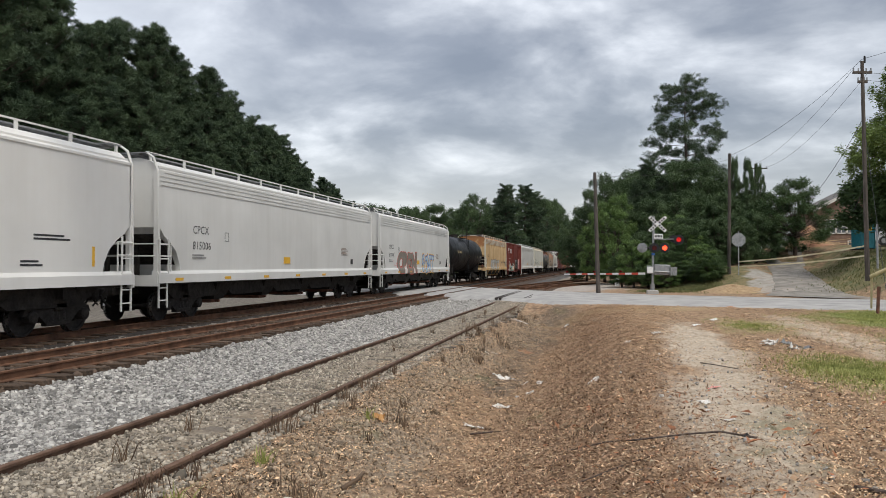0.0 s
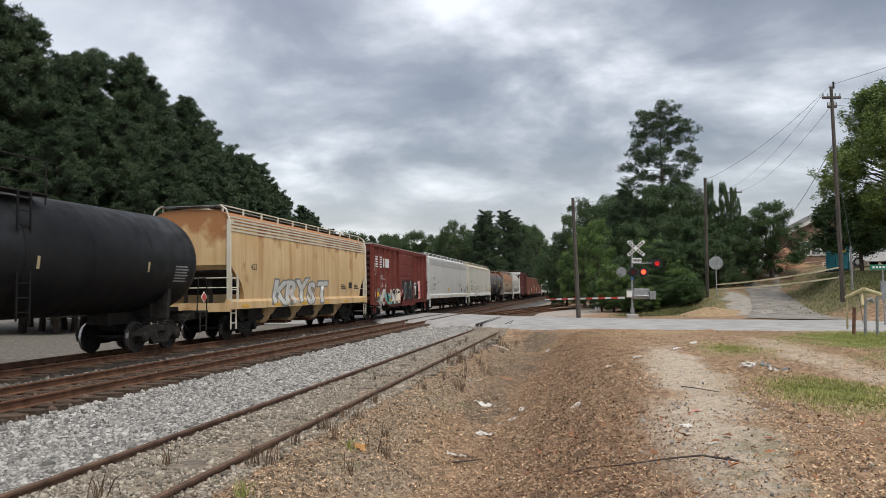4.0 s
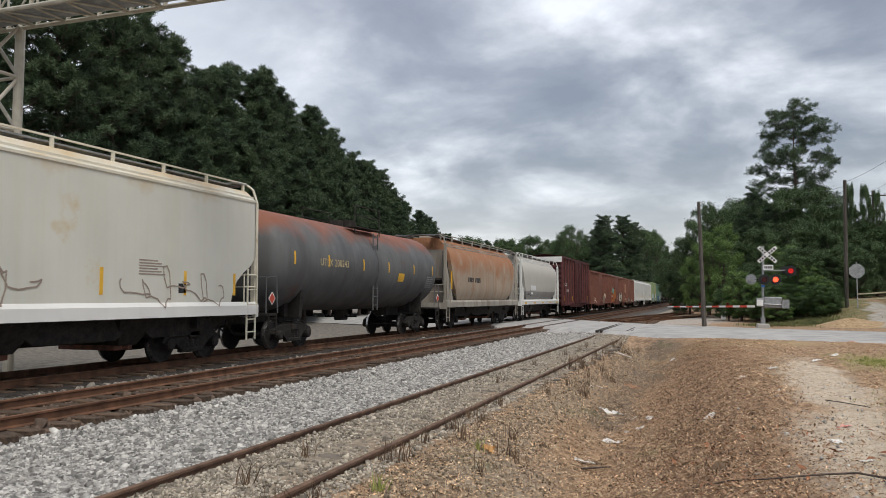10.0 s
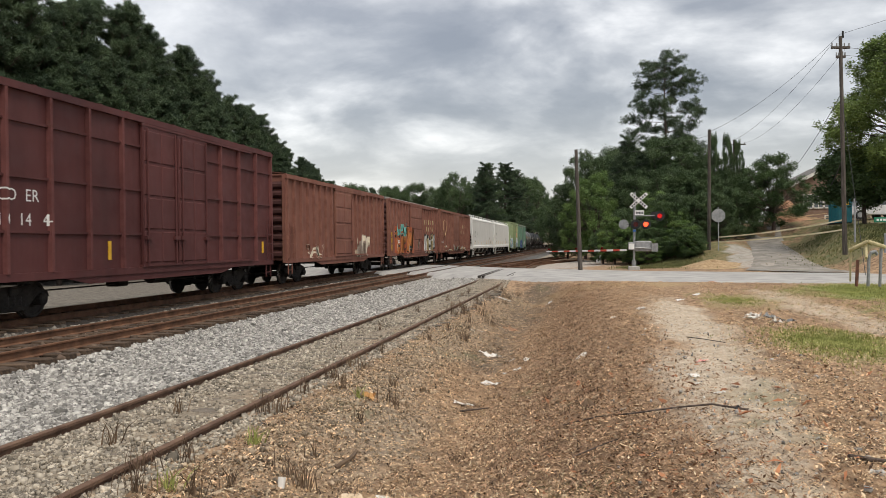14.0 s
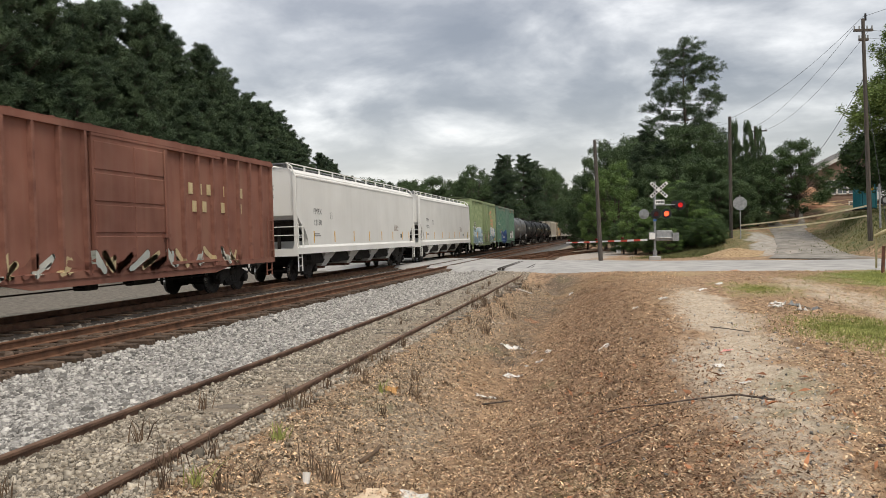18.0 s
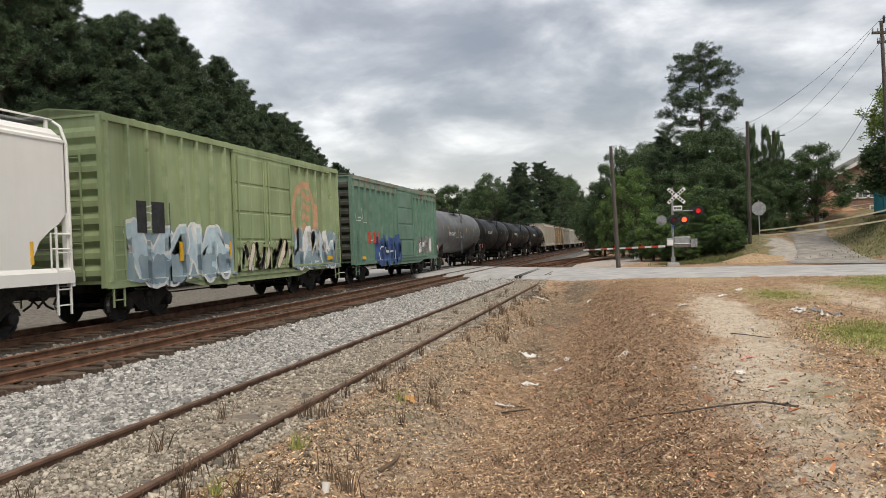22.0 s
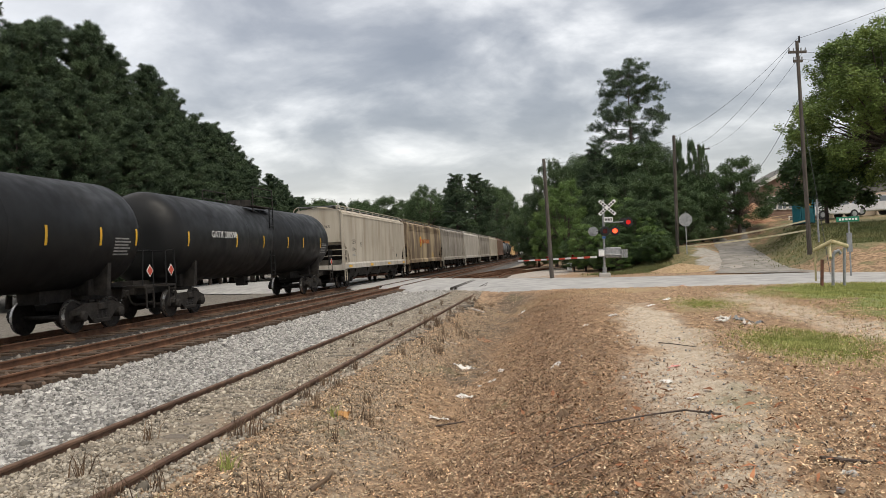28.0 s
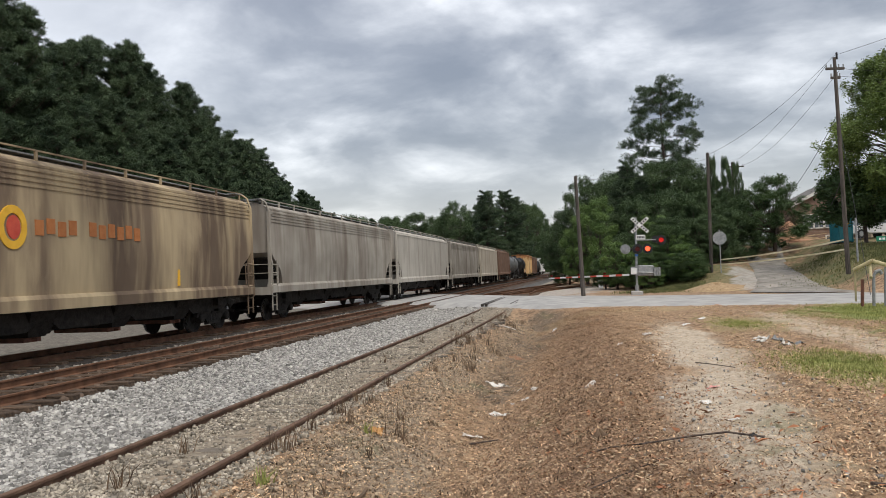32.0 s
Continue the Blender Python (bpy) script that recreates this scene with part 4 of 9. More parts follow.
        # ladders on the near and far corners, with the hanging step under the sill
        for x in (-1, 1):
            lm = once(("ladder", trim.name), lambda: keep(ladder_mesh(0.46, 1.25, 3), trim))
            put("ladder", lm, car, pose(x * 1.60, s * (hl - 0.42) - 0.23, 1.2))
            stp = once(("step", trim.name), lambda: keep(ladder_mesh(0.42, 0.72, 2), trim))
            put("step", stp, car, pose(x * 1.56, s * (hl - 0.42) - 0.2, 0.45))
        for z in (1.95, 2.3):
            bm = bmesh.new()
            rod(bm, (-1.5, s * (hl - 0.12), z), (1.5, s * (hl - 0.12), z), 0.02, 5)
            part("end_handrail", fix(bm), trim, car)
        for x in (-1.58, 1.58):
            bm = bmesh.new()
            pipe(bm, [(x, s * (hl - 0.2), 2.3), (x, s * (hl - 0.8), 2.3), (x, s * (hl - 0.8), 1.5)], 0.022, 5)
            rod(bm, (x, s * (hl - 0.2), 1.95), (x, s * (hl - 0.8), 1.95), 0.02, 5)
            part("side_handrail", fix(bm), trim, car)
    # dark floor and added blocks: the shade over trucks and between bays, painted
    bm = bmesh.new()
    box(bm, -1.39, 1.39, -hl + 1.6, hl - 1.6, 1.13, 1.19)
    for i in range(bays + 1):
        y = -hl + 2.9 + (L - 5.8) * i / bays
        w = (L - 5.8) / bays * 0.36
        shade_block = bmesh.new()
        prism(shade_block, [(y - w * 1.5, 1.128), (y + w * 1.5, 1.128), (y + w * 0.9, 0.66), (y - w * 0.9, 0.66)], "x", -1.15, 1.15)
        part("bay_divider", fix(shade_block), UNDER, car)
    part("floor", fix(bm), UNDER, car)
    # outlet bays, near-black unless given a paint
    for i in range(bays):
        y = -hl + 2.9 + (L - 5.8) * (i + 0.5) / bays
        w = (L - 5.8) / bays * 0.5
        bm = bmesh.new()
        hi = [(-1.36, y - w * 0.40), (1.36, y - w * 0.40), (1.36, y + w * 0.40), (-1.36, y + w * 0.40)]
        lo = [(-0.95, y - 0.30), (0.95, y - 0.30), (0.95, y + 0.30), (-0.95, y + 0.30)]
        va = [bm.verts.new((*p, 1.2)) for p in hi]
        vb = [bm.verts.new((*p, 0.52)) for p in lo]
        for k in range(4):
            bm.faces.new((va[k], va[(k + 1) % 4], vb[(k + 1) % 4], vb[k]))
        bm.faces.new(vb)
        part("outlet_bay", fix(bm), bay_paint or UNDER, car)
        bm = bmesh.new()
        box(bm, -0.85, 0.85, y - 0.3, y + 0.3, 0.40, 0.53, 0.02)
        rod(bm, (-1.0, y, 0.46), (1.0, y, 0.46), 0.05, 6)
        part("outlet_gate", fix(bm), RUST_GATE, car)
    # roof walk, hatches and handrails
    bm = bmesh.new()
    for x in (-0.72, 0.72):
        box(bm, x - 0.22, x + 0.22, -hl + 0.15, hl - 0.15, H + 0.03, H + 0.07)
    part("roof_walk", fix(bm), LENS_BACK, car)
    for s in (-1, 1):
        bm = bmesh.new()
        box(bm, -1.22, 1.22, min(s * (hl - 0.12), s * (hl - 0.72)), max(s * (hl - 0.12), s * (hl - 0.72)), H + 0.072, H + 0.10)
        part("end_walk", fix(bm), LENS_BACK, car)
        for x in (-1, 1):
            bm = bmesh.new()
            pipe(bm, [(x * 1.16, s * (hl - 0.16), H + 0.1), (x * 1.40, s * (hl - 0.16), H - 0.06), (x * 1.55, s * (hl - 0.16), H - EAVE - 0.05), (x * 1.57, s * (hl - 0.16), 2.4)], 0.035, 6)
            part("corner_rail", fix(bm), trim, car)
    bm = bmesh.new()
    box(bm, -0.35, 0.35, -hl + 1.3, hl - 1.3, H - 0.02, H + 0.12, 0.03)
    part("hatch", fix(bm), trim, car)
    if rails:
        for s in (-1, 1):
            bm = bmesh.new()
            x = s * 1.18
            npost = max(6, int(L / 1.75))
            zf = H - 0.22
            for i in range(npost + 1):
                y = -hl + 0.35 + (L - 0.7) * i / npost
                box(bm, x - 0.03, x + 0.03, y - 0.035, y + 0.035, zf, H + 0.11)
            box(bm, x - 0.02, x + 0.02, -hl + 0.2, hl - 0.2, H + 0.09, H + 0.13)
            part("roof_handrail", fix(bm), trim, car)
    running_gear(car, L)
    dress(car, L, marks, stripes, W)
    return car


def end_letters(car, L, lines, size=0.27, z=3.85, x=-0.15):
    """Lettering on the end wall that faces the reader."""
    for i, text in enumerate(lines):
        o = letters(text, size, INK, car, 0, 0, 0)
        # from the side to the end: y to the right becomes x to the right
        o.data.transform(Matrix(((0, 1, 0, x), (-1, 0, 0, -L / 2 + 0.238), (0, 0, 1, z - 0.36 * i), (0, 0, 0, 1))))


def stencil(text, size, m, car, y, z, spacing=1.05, shear=0.0, offset=0.0, lift=0.006, name="lettering", turn=0.0, wide=1.0):
    """Letters painted flat on the car's side."""
    cu = bpy.data.curves.new(name, 'FONT')
    cu.body, cu.size, cu.space_character, cu.resolution_u, cu.shear, cu.offset = text, size, spacing, (4 if offset > 0 else 2), shear, offset
    tmp = bpy.data.objects.new(name, cu)
    scene.collection.objects.link(tmp)
    me = bpy.data.meshes.new_from_object(tmp.evaluated_get(bpy.context.evaluated_depsgraph_get()))
    bpy.data.objects.remove(tmp)
    me.transform(Matrix(((0, 0, 1, 0), (1, 0, 0, y), (0, 1, 0, z), (0, 0, 0, 1))) @ pose(0, 0, 0, 0, 0, turn) @ Matrix.Diagonal((wide, 1, 1, 1)))
    bm = bmesh.new()
    bm.from_mesh(me)
    bpy.data.meshes.remove(me)
    if not bm.faces:
        bm.free()
        return None
    return part(name, follow(bm, car, lift), m, car)


def dress(car, L, marks, stripes, W):
    """Lettering, reflectors and panels painted on the near side; y is metres from the near end of the car."""
    for text, y, z, size, m in marks:
        stencil(text, size, m, car, -L / 2 + y, z)
    for y, z, w, h, m, nm in stripes:
        bm = bmesh.new()
        x = W + 0.006 + (0.065 if z < 1.5 and nm == "reflector" else 0)
        box(bm, x - 0.05, x, -L / 2 + y, -L / 2 + y + w, z, z + h)
        part(nm, fix(bm), m, car)


def data_lines(y, z, n, w, m, h=0.045, gap=0.085):
    return [(y, z - i * gap, w * (0.7 + 0.3 * ((i * 7) % 3) / 2), h, m, "small_lettering") for i in range(n)]


def reflectors(L, n, m, z=1.22, w=0.42, h=0.09):
    return [(1.0 + (L - 2.4) * i / (n - 1), z, w, h, m, "reflector") for i in range(n)]


def uprights(L, ys, m, z=1.65, h=0.5):
    return [(y, z, 0.1, h, m, "reflector_strip") for y in ys]


def boxcar(label, Ya, Yb, paint, H=4.62, ribs=13, door=(0.40, 0.62), marks=(), stripes=(), roof=None, end=None, door_paint=None, band=None, double=False, flat_ribs=False, cap=None, post_paint=None, seams=False, group="train cars"):
    """A boxcar: sheeted sides with posts, sliding door, corrugated ends, ribbed roof."""
    L = Yb - Ya
    car = thing("boxcar", label, "boxcar", pose(TRAIN_X, (Ya + Yb) / 2, RAIL_Z), group=group)
    CARS.append((car, (Ya + Yb) / 2))
    W, hl = 1.53, L / 2
    PW, PD = 0.055, 0.115
    zs, ze = 1.06, H
    roof = roof or paint
    end = end or paint
    bm = bmesh.new()
    box(bm, -W, W, -hl + 0.06, hl - 0.06, zs, ze)
    part("body", fix(bm), paint, car)
    bm = bmesh.new()
    prism(bm, [(-W - 0.06, ze), (W + 0.06, ze), (W + 0.06, ze + 0.07), (0.0, ze + 0.26), (-W - 0.06, ze + 0.07)], "y", -hl, hl)
    roof_ob = part("roof", fix(bm), roof, car)
    nr = 13
    for i in range(nr + 1):
        y = -hl + 0.06 + (L - 0.12) * i / nr
        bm = bmesh.new()
        prism(bm, [(-W - 0.058, ze + 0.06), (W + 0.058, ze + 0.06), (W + 0.058, ze + 0.09), (0, ze + 0.285), (-W - 0.058, ze + 0.09)], "y", y - 0.06, y + 0.06)
        part("roof_rib", fix(bm), roof, roof_ob)
    d0, d1 = -hl + door[0] * L, -hl + door[1] * L
    post_ys = [y for y in (-hl + 0.1 + (L - 0.2) * i / ribs for i in range(ribs + 1)) if not d0 - 0.1 < y < d1 + 0.1]
    SIDES[car.name] = box_side(W, post_ys, PW, PD, ((d0, d1),))
    for s in (-1, 1):
        # posts
        for y in post_ys:
            bm = bmesh.new()
            x0, x1 = s * W, s * (W + PD)
            prism(bm, [(x0, y - PW), (x0, y + PW), (x1, y + PW * 0.75), (x1, y - PW * 0.75)], "z", zs + 0.05, ze - 0.02)
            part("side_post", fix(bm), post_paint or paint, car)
        for k in range(1, 6) if seams else ():
            z = zs + (ze - zs) * k / 6
            for a, b in ((-hl + 0.1, d0 - 0.02), (d1 + 0.02, hl - 0.1)):
                bm = bmesh.new()
                prism(bm, [(s * (W - 0.01), z - 0.03), (s * (W + 0.010), z - 0.012), (s * (W + 0.010), z + 0.012), (s * (W - 0.01), z + 0.03)], "y", a, b)
                part("sheet_seam", fix(bm), paint, car)
        bm = bmesh.new()
        box(bm, min(s * W, s * (W + 0.12)), max(s * W, s * (W + 0.12)), -hl, hl, ze - 0.12, ze + 0.02)
        part("top_rail", fix(bm), cap or paint, car)
        bm = bmesh.new()
        box(bm, min(s * (W - 0.02), s * (W + 0.085)), max(s * (W - 0.02), s * (W + 0.085)), -hl, hl, zs - 0.12, zs + 0.06)
        prism(bm, [(-hl + 3.4, zs - 0.12), (hl - 3.4, zs - 0.12), (hl - 4.4, zs - 0.3), (-hl + 4.4, zs - 0.3)], "x", min(s * W, s * (W + 0.05)), max(s * W, s * (W + 0.05)))
        part("side_sill", fix(bm), paint, car)
        # door: leaves with pressed panels, tracks and lock bars
        dp = door_paint or paint
        leaves = ((d0, (d0 + d1) / 2), ((d0 + d1) / 2, d1)) if double else ((d0, d1),)
        for a, b in leaves:
            bm = bmesh.new()
            xa, xb = s * (W + 0.03), s * (W + 0.11)
            box(bm, min(xa, xb), max(xa, xb), a + 0.03, b - 0.03, zs + 0.1, ze - 0.2)
            d = part("door", fix(bm), dp, car)
            for k in range(4):
                za = zs + 0.18 + k * (ze - zs - 0.42) / 4
                zb = za + (ze - zs - 0.42) / 4 - 0.08
                for ya, yb in ((a + 0.1, (a + b) / 2 - 0.05), ((a + b) / 2 + 0.05, b - 0.1)):
                    bm = bmesh.new()
                    box(bm, min(s * (W + 0.09), s * (W + 0.135)), max(s * (W + 0.09), s * (W + 0.135)), ya, yb, za, zb, 0.02)
                    part("door_panel", fix(bm), dp, d)
            bm = bmesh.new()
            for y in ((b - 0.28,) if not double else (b - 0.2, a + 0.2)):
                rod(bm, (s * (W + 0.17), y, zs + 0.1), (s * (W + 0.17), y, ze - 0.25), 0.028, 6)
                box(bm, s * (W + 0.17) - 0.05, s * (W + 0.17) + 0.05, y - 0.15, y + 0.15, 1.9, 2.0)
            part("lock_bar", fix(bm), dp, d)
        for z in (zs + 0.06, ze - 0.2):
            bm = bmesh.new()
            box(bm, min(s * W, s * (W + 0.13)), max(s * W, s * (W + 0.13)), d0 - (d1 - d0) * (0.0 if double else 0.0), min(hl - 0.3, d1 + (d1 - d0) * 0.9), z, z + 0.07)
            part("door_track", fix(bm), paint, car)
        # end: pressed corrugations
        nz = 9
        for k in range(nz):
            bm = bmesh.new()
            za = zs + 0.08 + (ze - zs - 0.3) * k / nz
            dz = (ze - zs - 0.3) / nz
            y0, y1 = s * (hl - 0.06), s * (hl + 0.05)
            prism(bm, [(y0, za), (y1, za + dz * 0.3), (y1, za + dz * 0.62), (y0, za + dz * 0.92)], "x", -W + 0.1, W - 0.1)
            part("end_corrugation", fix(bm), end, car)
        for x in (-1, 1):
            bm = bmesh.new()
            box(bm, min(x * (W - 0.1), x * (W + 0.03)), max(x * (W - 0.1), x * (W + 0.03)), s * hl - 0.07, s * hl + 0.07, zs - 0.1, ze)
            part("corner_post", fix(bm), paint, car)
            lm = once(("ladder_b", paint.name), lambda: keep(ladder_mesh(0.44, 1.5, 4), paint))
            put("ladder", lm, car, pose(x * (W + 0.12), s * (hl - 0.4) - 0.22, zs + 0.1))
            stp = once(("step", paint.name), lambda: keep(ladder_mesh(0.42, 0.6, 2), paint))
            put("step", stp, car, pose(x * (W + 0.04), s * (hl - 0.4) - 0.2, 0.46))
        el = once(("ladder_e", end.name), lambda: keep(ladder_mesh(0.44, 3.2, 9), end))
        put("ladder", el, car, pose(1.0, s * (hl + 0.14), zs + 0.1, 0, 0, 90))
    if band:
        for s in (-1, 1):
            bm = bmesh.new()
            box(bm, -W - 0.02, W + 0.02, s * (hl + 0.06) - 0.02, s * (hl + 0.06) + 0.02, ze - 0.45, ze + 0.02)
            part("end_band", fix(bm), band, car)
    running_gear(car, L)
    dress(car, L, marks, stripes, W + 0.02)
    return car


def tank(label, Ya, Yb, paint, R=1.58, zc=2.76, marks=(), stripes=(), group="train cars", sag=0.04):
    """A tank car: domed shell, stub sills, saddles, long handrails, top platform with ladder."""
    L = Yb - Ya
    car = thing("tank_car", label, "tank car", pose(TRAIN_X, (Ya + Yb) / 2, RAIL_Z), group=group)
    CARS.append((car, (Ya + Yb) / 2))
    hl = L / 2
    SIDES[car.name] = tank_side(R, zc)
    sh = hl - 0.45
    prof = [(-sh + 0.02, 0.0), (-sh + 0.04, 0.45), (-sh + 0.13, 0.9), (-sh + 0.30, 1.2), (-sh + 0.52, 1.38), (-sh + 0.78, 1.44), (-0.06, 1.44), (-0.03, 1.425), (0.03, 1.425), (0.06, 1.44)]
    prof = prof + [(-y, r) for y, r in prof[::-1][2:]]
    n = 40
    bm = bmesh.new()
    rings = []
    for y, r in prof:
        dz = -sag * (1 - abs(y) / sh)
        rings.append([bm.verts.new((r * R / 1.44 * math.sin(2 * math.pi * i / n), y, zc + dz + r * R / 1.44 * math.cos(2 * math.pi * i / n))) for i in range(n)])
    for a, b in zip(rings, rings[1:]):
        for i in range(n):
            bm.faces.new((a[i], a[(i + 1) % n], b[(i + 1) % n], b[i]))
    bmesh.ops.remove_doubles(bm, verts=bm.verts[:], dist=0.0005)
    shell = part("shell", fix(bm), paint, car, smooth=True)
    # weld seams
    for y in (-sh * 0.62, -sh * 0.3, 0.0, sh * 0.3, sh * 0.62):
        bm = bmesh.new()
        ra = R + 0.006
        va = [[bm.verts.new((ra * math.sin(2 * math.pi * i / n), y + d, zc - sag * (1 - abs(y) / sh) + ra * math.cos(2 * math.pi * i / n))) for i in range(n)] for d in (-0.02, 0.02)]
        for i in range(n):
            bm.faces.new((va[0][i], va[0][(i + 1) % n], va[1][(i + 1) % n], va[1][i]))
        part("weld_seam", fix(bm), paint, car, smooth=True)
    for s in (-1, 1):
        bm = bmesh.new()
        box(bm, -0.9, 0.9, s * (hl - 2.35) - 0.3, s * (hl - 2.35) + 0.3, 1.0, 1.75, 0.03)
        prism(bm, [(-1.3, 1.0), (1.3, 1.0), (1.36, 1.9), (1.15, 1.75), (0.8, 1.45), (-0.8, 1.45), (-1.15, 1.75), (-1.36, 1.9)], "y", s * (hl - 2.35) - 0.09, s * (hl - 2.35) + 0.09)
        part("saddle", fix(bm), UNDER, car)
        bm = bmesh.new()
        box(bm, -1.45, 1.45, min(s * (hl - 0.05), s * (hl - 0.65)), max(s * (hl - 0.05), s * (hl - 0.65)), 1.1, 1.17)
        box(bm, -0.32, 0.32, min(s * hl, s * (hl - 4)), max(s * hl, s * (hl - 4)), 0.85, 1.3)
        part("end_platform", fix(bm), UNDER, car)
        bm = bmesh.new()
        for x in (-1.42, 1.42):
            pipe(bm, [(x, s * (hl - 0.1), 1.17), (x, s * (hl - 0.1), 2.25), (x, s * (hl - 0.65), 2.3), (x, s * (hl - 0.75), 1.17)], 0.022, 5)
        pipe(bm, [(-1.42, s * (hl - 0.1), 2.25), (1.42, s * (hl - 0.1), 2.25)], 0.022, 5)
        part("end_handrail", fix(bm), paint, car)
        for x in (-1, 1):
            stp = once(("step", "tank"), lambda: keep(ladder_mesh(0.42, 0.7, 2), UNDER))
            put("step", stp, car, pose(x * 1.45, s * (hl - 0.4) - 0.2, 0.45))
        put("ladder", once(("ladder_t", paint.name), lambda: keep(ladder_mesh(0.42, 3.0, 9), paint)), car, pose(s * 1.5, -0.21, 1.15))
    # top fittings
    zt = zc + R - sag
    bm = bmesh.new()
    for x in (-0.95, 0.95):
        box(bm, x - 0.25, x + 0.25, -1.2, 1.2, zt - 0.12, zt - 0.08)
        for y in (-1.15, 1.15):
            rod(bm, (x * 1.2, y, zt - 0.35), (x * 1.2, y, zt + 0.72), 0.022, 5)
        rod(bm, (x * 1.2, -1.15, zt + 0.72), (x * 1.2, 1.15, zt + 0.72), 0.022, 5)
        rod(bm, (x * 1.2, -1.15, zt + 0.35), (x * 1.2, 1.15, zt + 0.35), 0.02, 5)
    part("top_platform", fix(bm), UNDER, car)
    bm = bmesh.new()
    rod(bm, (0, 0.5, zt - 0.1), (0, 0.5, zt + 0.3), 0.35, 14)
    rod(bm, (0, -0.5, zt - 0.1), (0, -0.5, zt + 0.22), 0.28, 14)
    part("manway", fix(bm), UNDER, car)
    bm = bmesh.new()
    box(bm, -0.2, 0.2, -0.25, 0.25, 0.75, zc - R + 0.1, 0.04)
    rod(bm, (-0.7, 0, 0.9), (0.7, 0, 0.9), 0.04, 6)
    part("bottom_valve", fix(bm), UNDER, car)
    for s in (-1, 1):
        truck(car, s * (hl - 2.35))
        put("coupler", once("coupler", coupler_mesh), car, pose(0, s * (hl - 0.05), 0, 0, 0, 0 if s < 0 else 180))
    for text, y, z, size, m in marks:
        a = math.asin((z + size * 0.35 - zc) / R)
        o = letters(text, size, m, car, 0, -hl + y, 0)
        o.matrix_basis = pose(0, 0, zc - sag * 0.6) @ pose(0, 0, 0, 0, -math.degrees(a), 0) @ pose(R + 0.012, 0, -size * 0.35)
    for s in (-1, 1):
        card = part("placard", fix(box(bmesh.new(), -0.006, 0.006, -0.14, 0.14, -0.14, 0.14)), WHITE_SIGN, car, "white and red diamond placard")
        card.matrix_basis = pose(1.46, s * (hl - 0.36), 1.62, 45, 0, 0)
        part("placard_field", fix(box(bmesh.new(), 0.006, 0.009, -0.115, 0.115, -0.115, 0.115)), RED_P, card)
    for k in range(6):
        bm = bmesh.new()
        a = math.asin((2.15 + 0.09 * k - zc) / R)
        box(bm, -0.003, 0.003, hl - 2.35, hl - 1.55 - 0.1 * (k % 2), -0.022, 0.022)
        o = part("data_line", fix(bm), LENS_GREY, car)
        o.matrix_basis = pose((R + 0.006) * math.cos(a), 0, zc - sag * 0.2 + (R + 0.006) * math.sin(a), 0, -math.degrees(a), 0)
    for y, z, w, h, m, nm in stripes:
        # reflective strips bend round the shell
        bm = bmesh.new()
        va = []
        for k in range(7):
            a = math.asin(max(-1, min(1, (z + h * k / 6 - zc) / R)))
            va.append([bm.verts.new(((R + 0.01) * math.cos(a), -hl + y + q, zc - sag * (1 - abs(-hl + y) / sh) + (R + 0.01) * math.sin(a))) for q in (0, w)])
        for a, b in zip(va, va[1:]):
            bm.faces.new((a[0], a[1], b[1], b[0]))
        part(nm, fix(bm), m, car)
    return car

LENS_BACK = mat("lamp_back_grey", (0.20, 0.21, 0.22), (0.32, 0.33, 0.34), 0.5, 0.2, 6)
LENS_GREY = mat("grey_lettering", (0.22, 0.22, 0.22), (0.34, 0.34, 0.33), 0.6, 0, 6)
# paints, each weathered in its own way
RUST_GATE = mat("gate_rust", (0.10, 0.055, 0.04), (0.22, 0.09, 0.06), 0.85, 0, 6)
WHITE_CAR = mat("white_car_paint", (0.76, 0.755, 0.73), (0.84, 0.835, 0.81), 0.45, 0, 0.5, streak=((0.60, 0.57, 0.52), 0.12))
GREY_CAR = mat("pale_grey_car_paint", (0.66, 0.66, 0.64), (0.75, 0.75, 0.73), 0.42, 0, 0.5, streak=((0.45, 0.43, 0.39), 0.13))
CREAM_CAR = mat("cream_car_paint", (0.63, 0.63, 0.565), (0.72, 0.71, 0.64), 0.6, 0, 0.5, streak=((0.52, 0.44, 0.30), 0.14), patch=((0.60, 0.46, 0.24), 0.45, 0.62), above=((0.58, 0.44, 0.25), 4.25, 4.8, 1.6))
ORANGE_CAR = mat("faded_yellow_car_paint", (0.66, 0.455, 0.225), (0.76, 0.57, 0.32), 0.75, 0, 0.6, streak=((0.42, 0.19, 0.075), 0.55), patch=((0.40, 0.16, 0.06), 0.75, 0.60), above=((0.36, 0.14, 0.05), 3.9, 4.3, 3.0))
RUSTY_CAR = mat("rusted_grey_car_paint", (0.36, 0.29, 0.22), (0.44, 0.36, 0.28), 0.7, 0, 0.5, streak=((0.33, 0.15, 0.07), 0.45), patch=((0.36, 0.15, 0.07), 0.4, 0.6), above=((0.36, 0.155, 0.07), 2.7, 3.7, 3.2))
# grey up to about 2.1 m, off-white above
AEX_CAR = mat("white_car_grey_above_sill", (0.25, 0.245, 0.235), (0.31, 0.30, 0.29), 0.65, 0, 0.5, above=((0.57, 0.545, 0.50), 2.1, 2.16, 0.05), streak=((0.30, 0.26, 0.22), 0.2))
DULL_CAR = mat("dirty_white_car_paint", (0.43, 0.405, 0.36), (0.54, 0.51, 0.46), 0.7, 0, 0.5, streak=((0.22, 0.17, 0.13), 0.5))
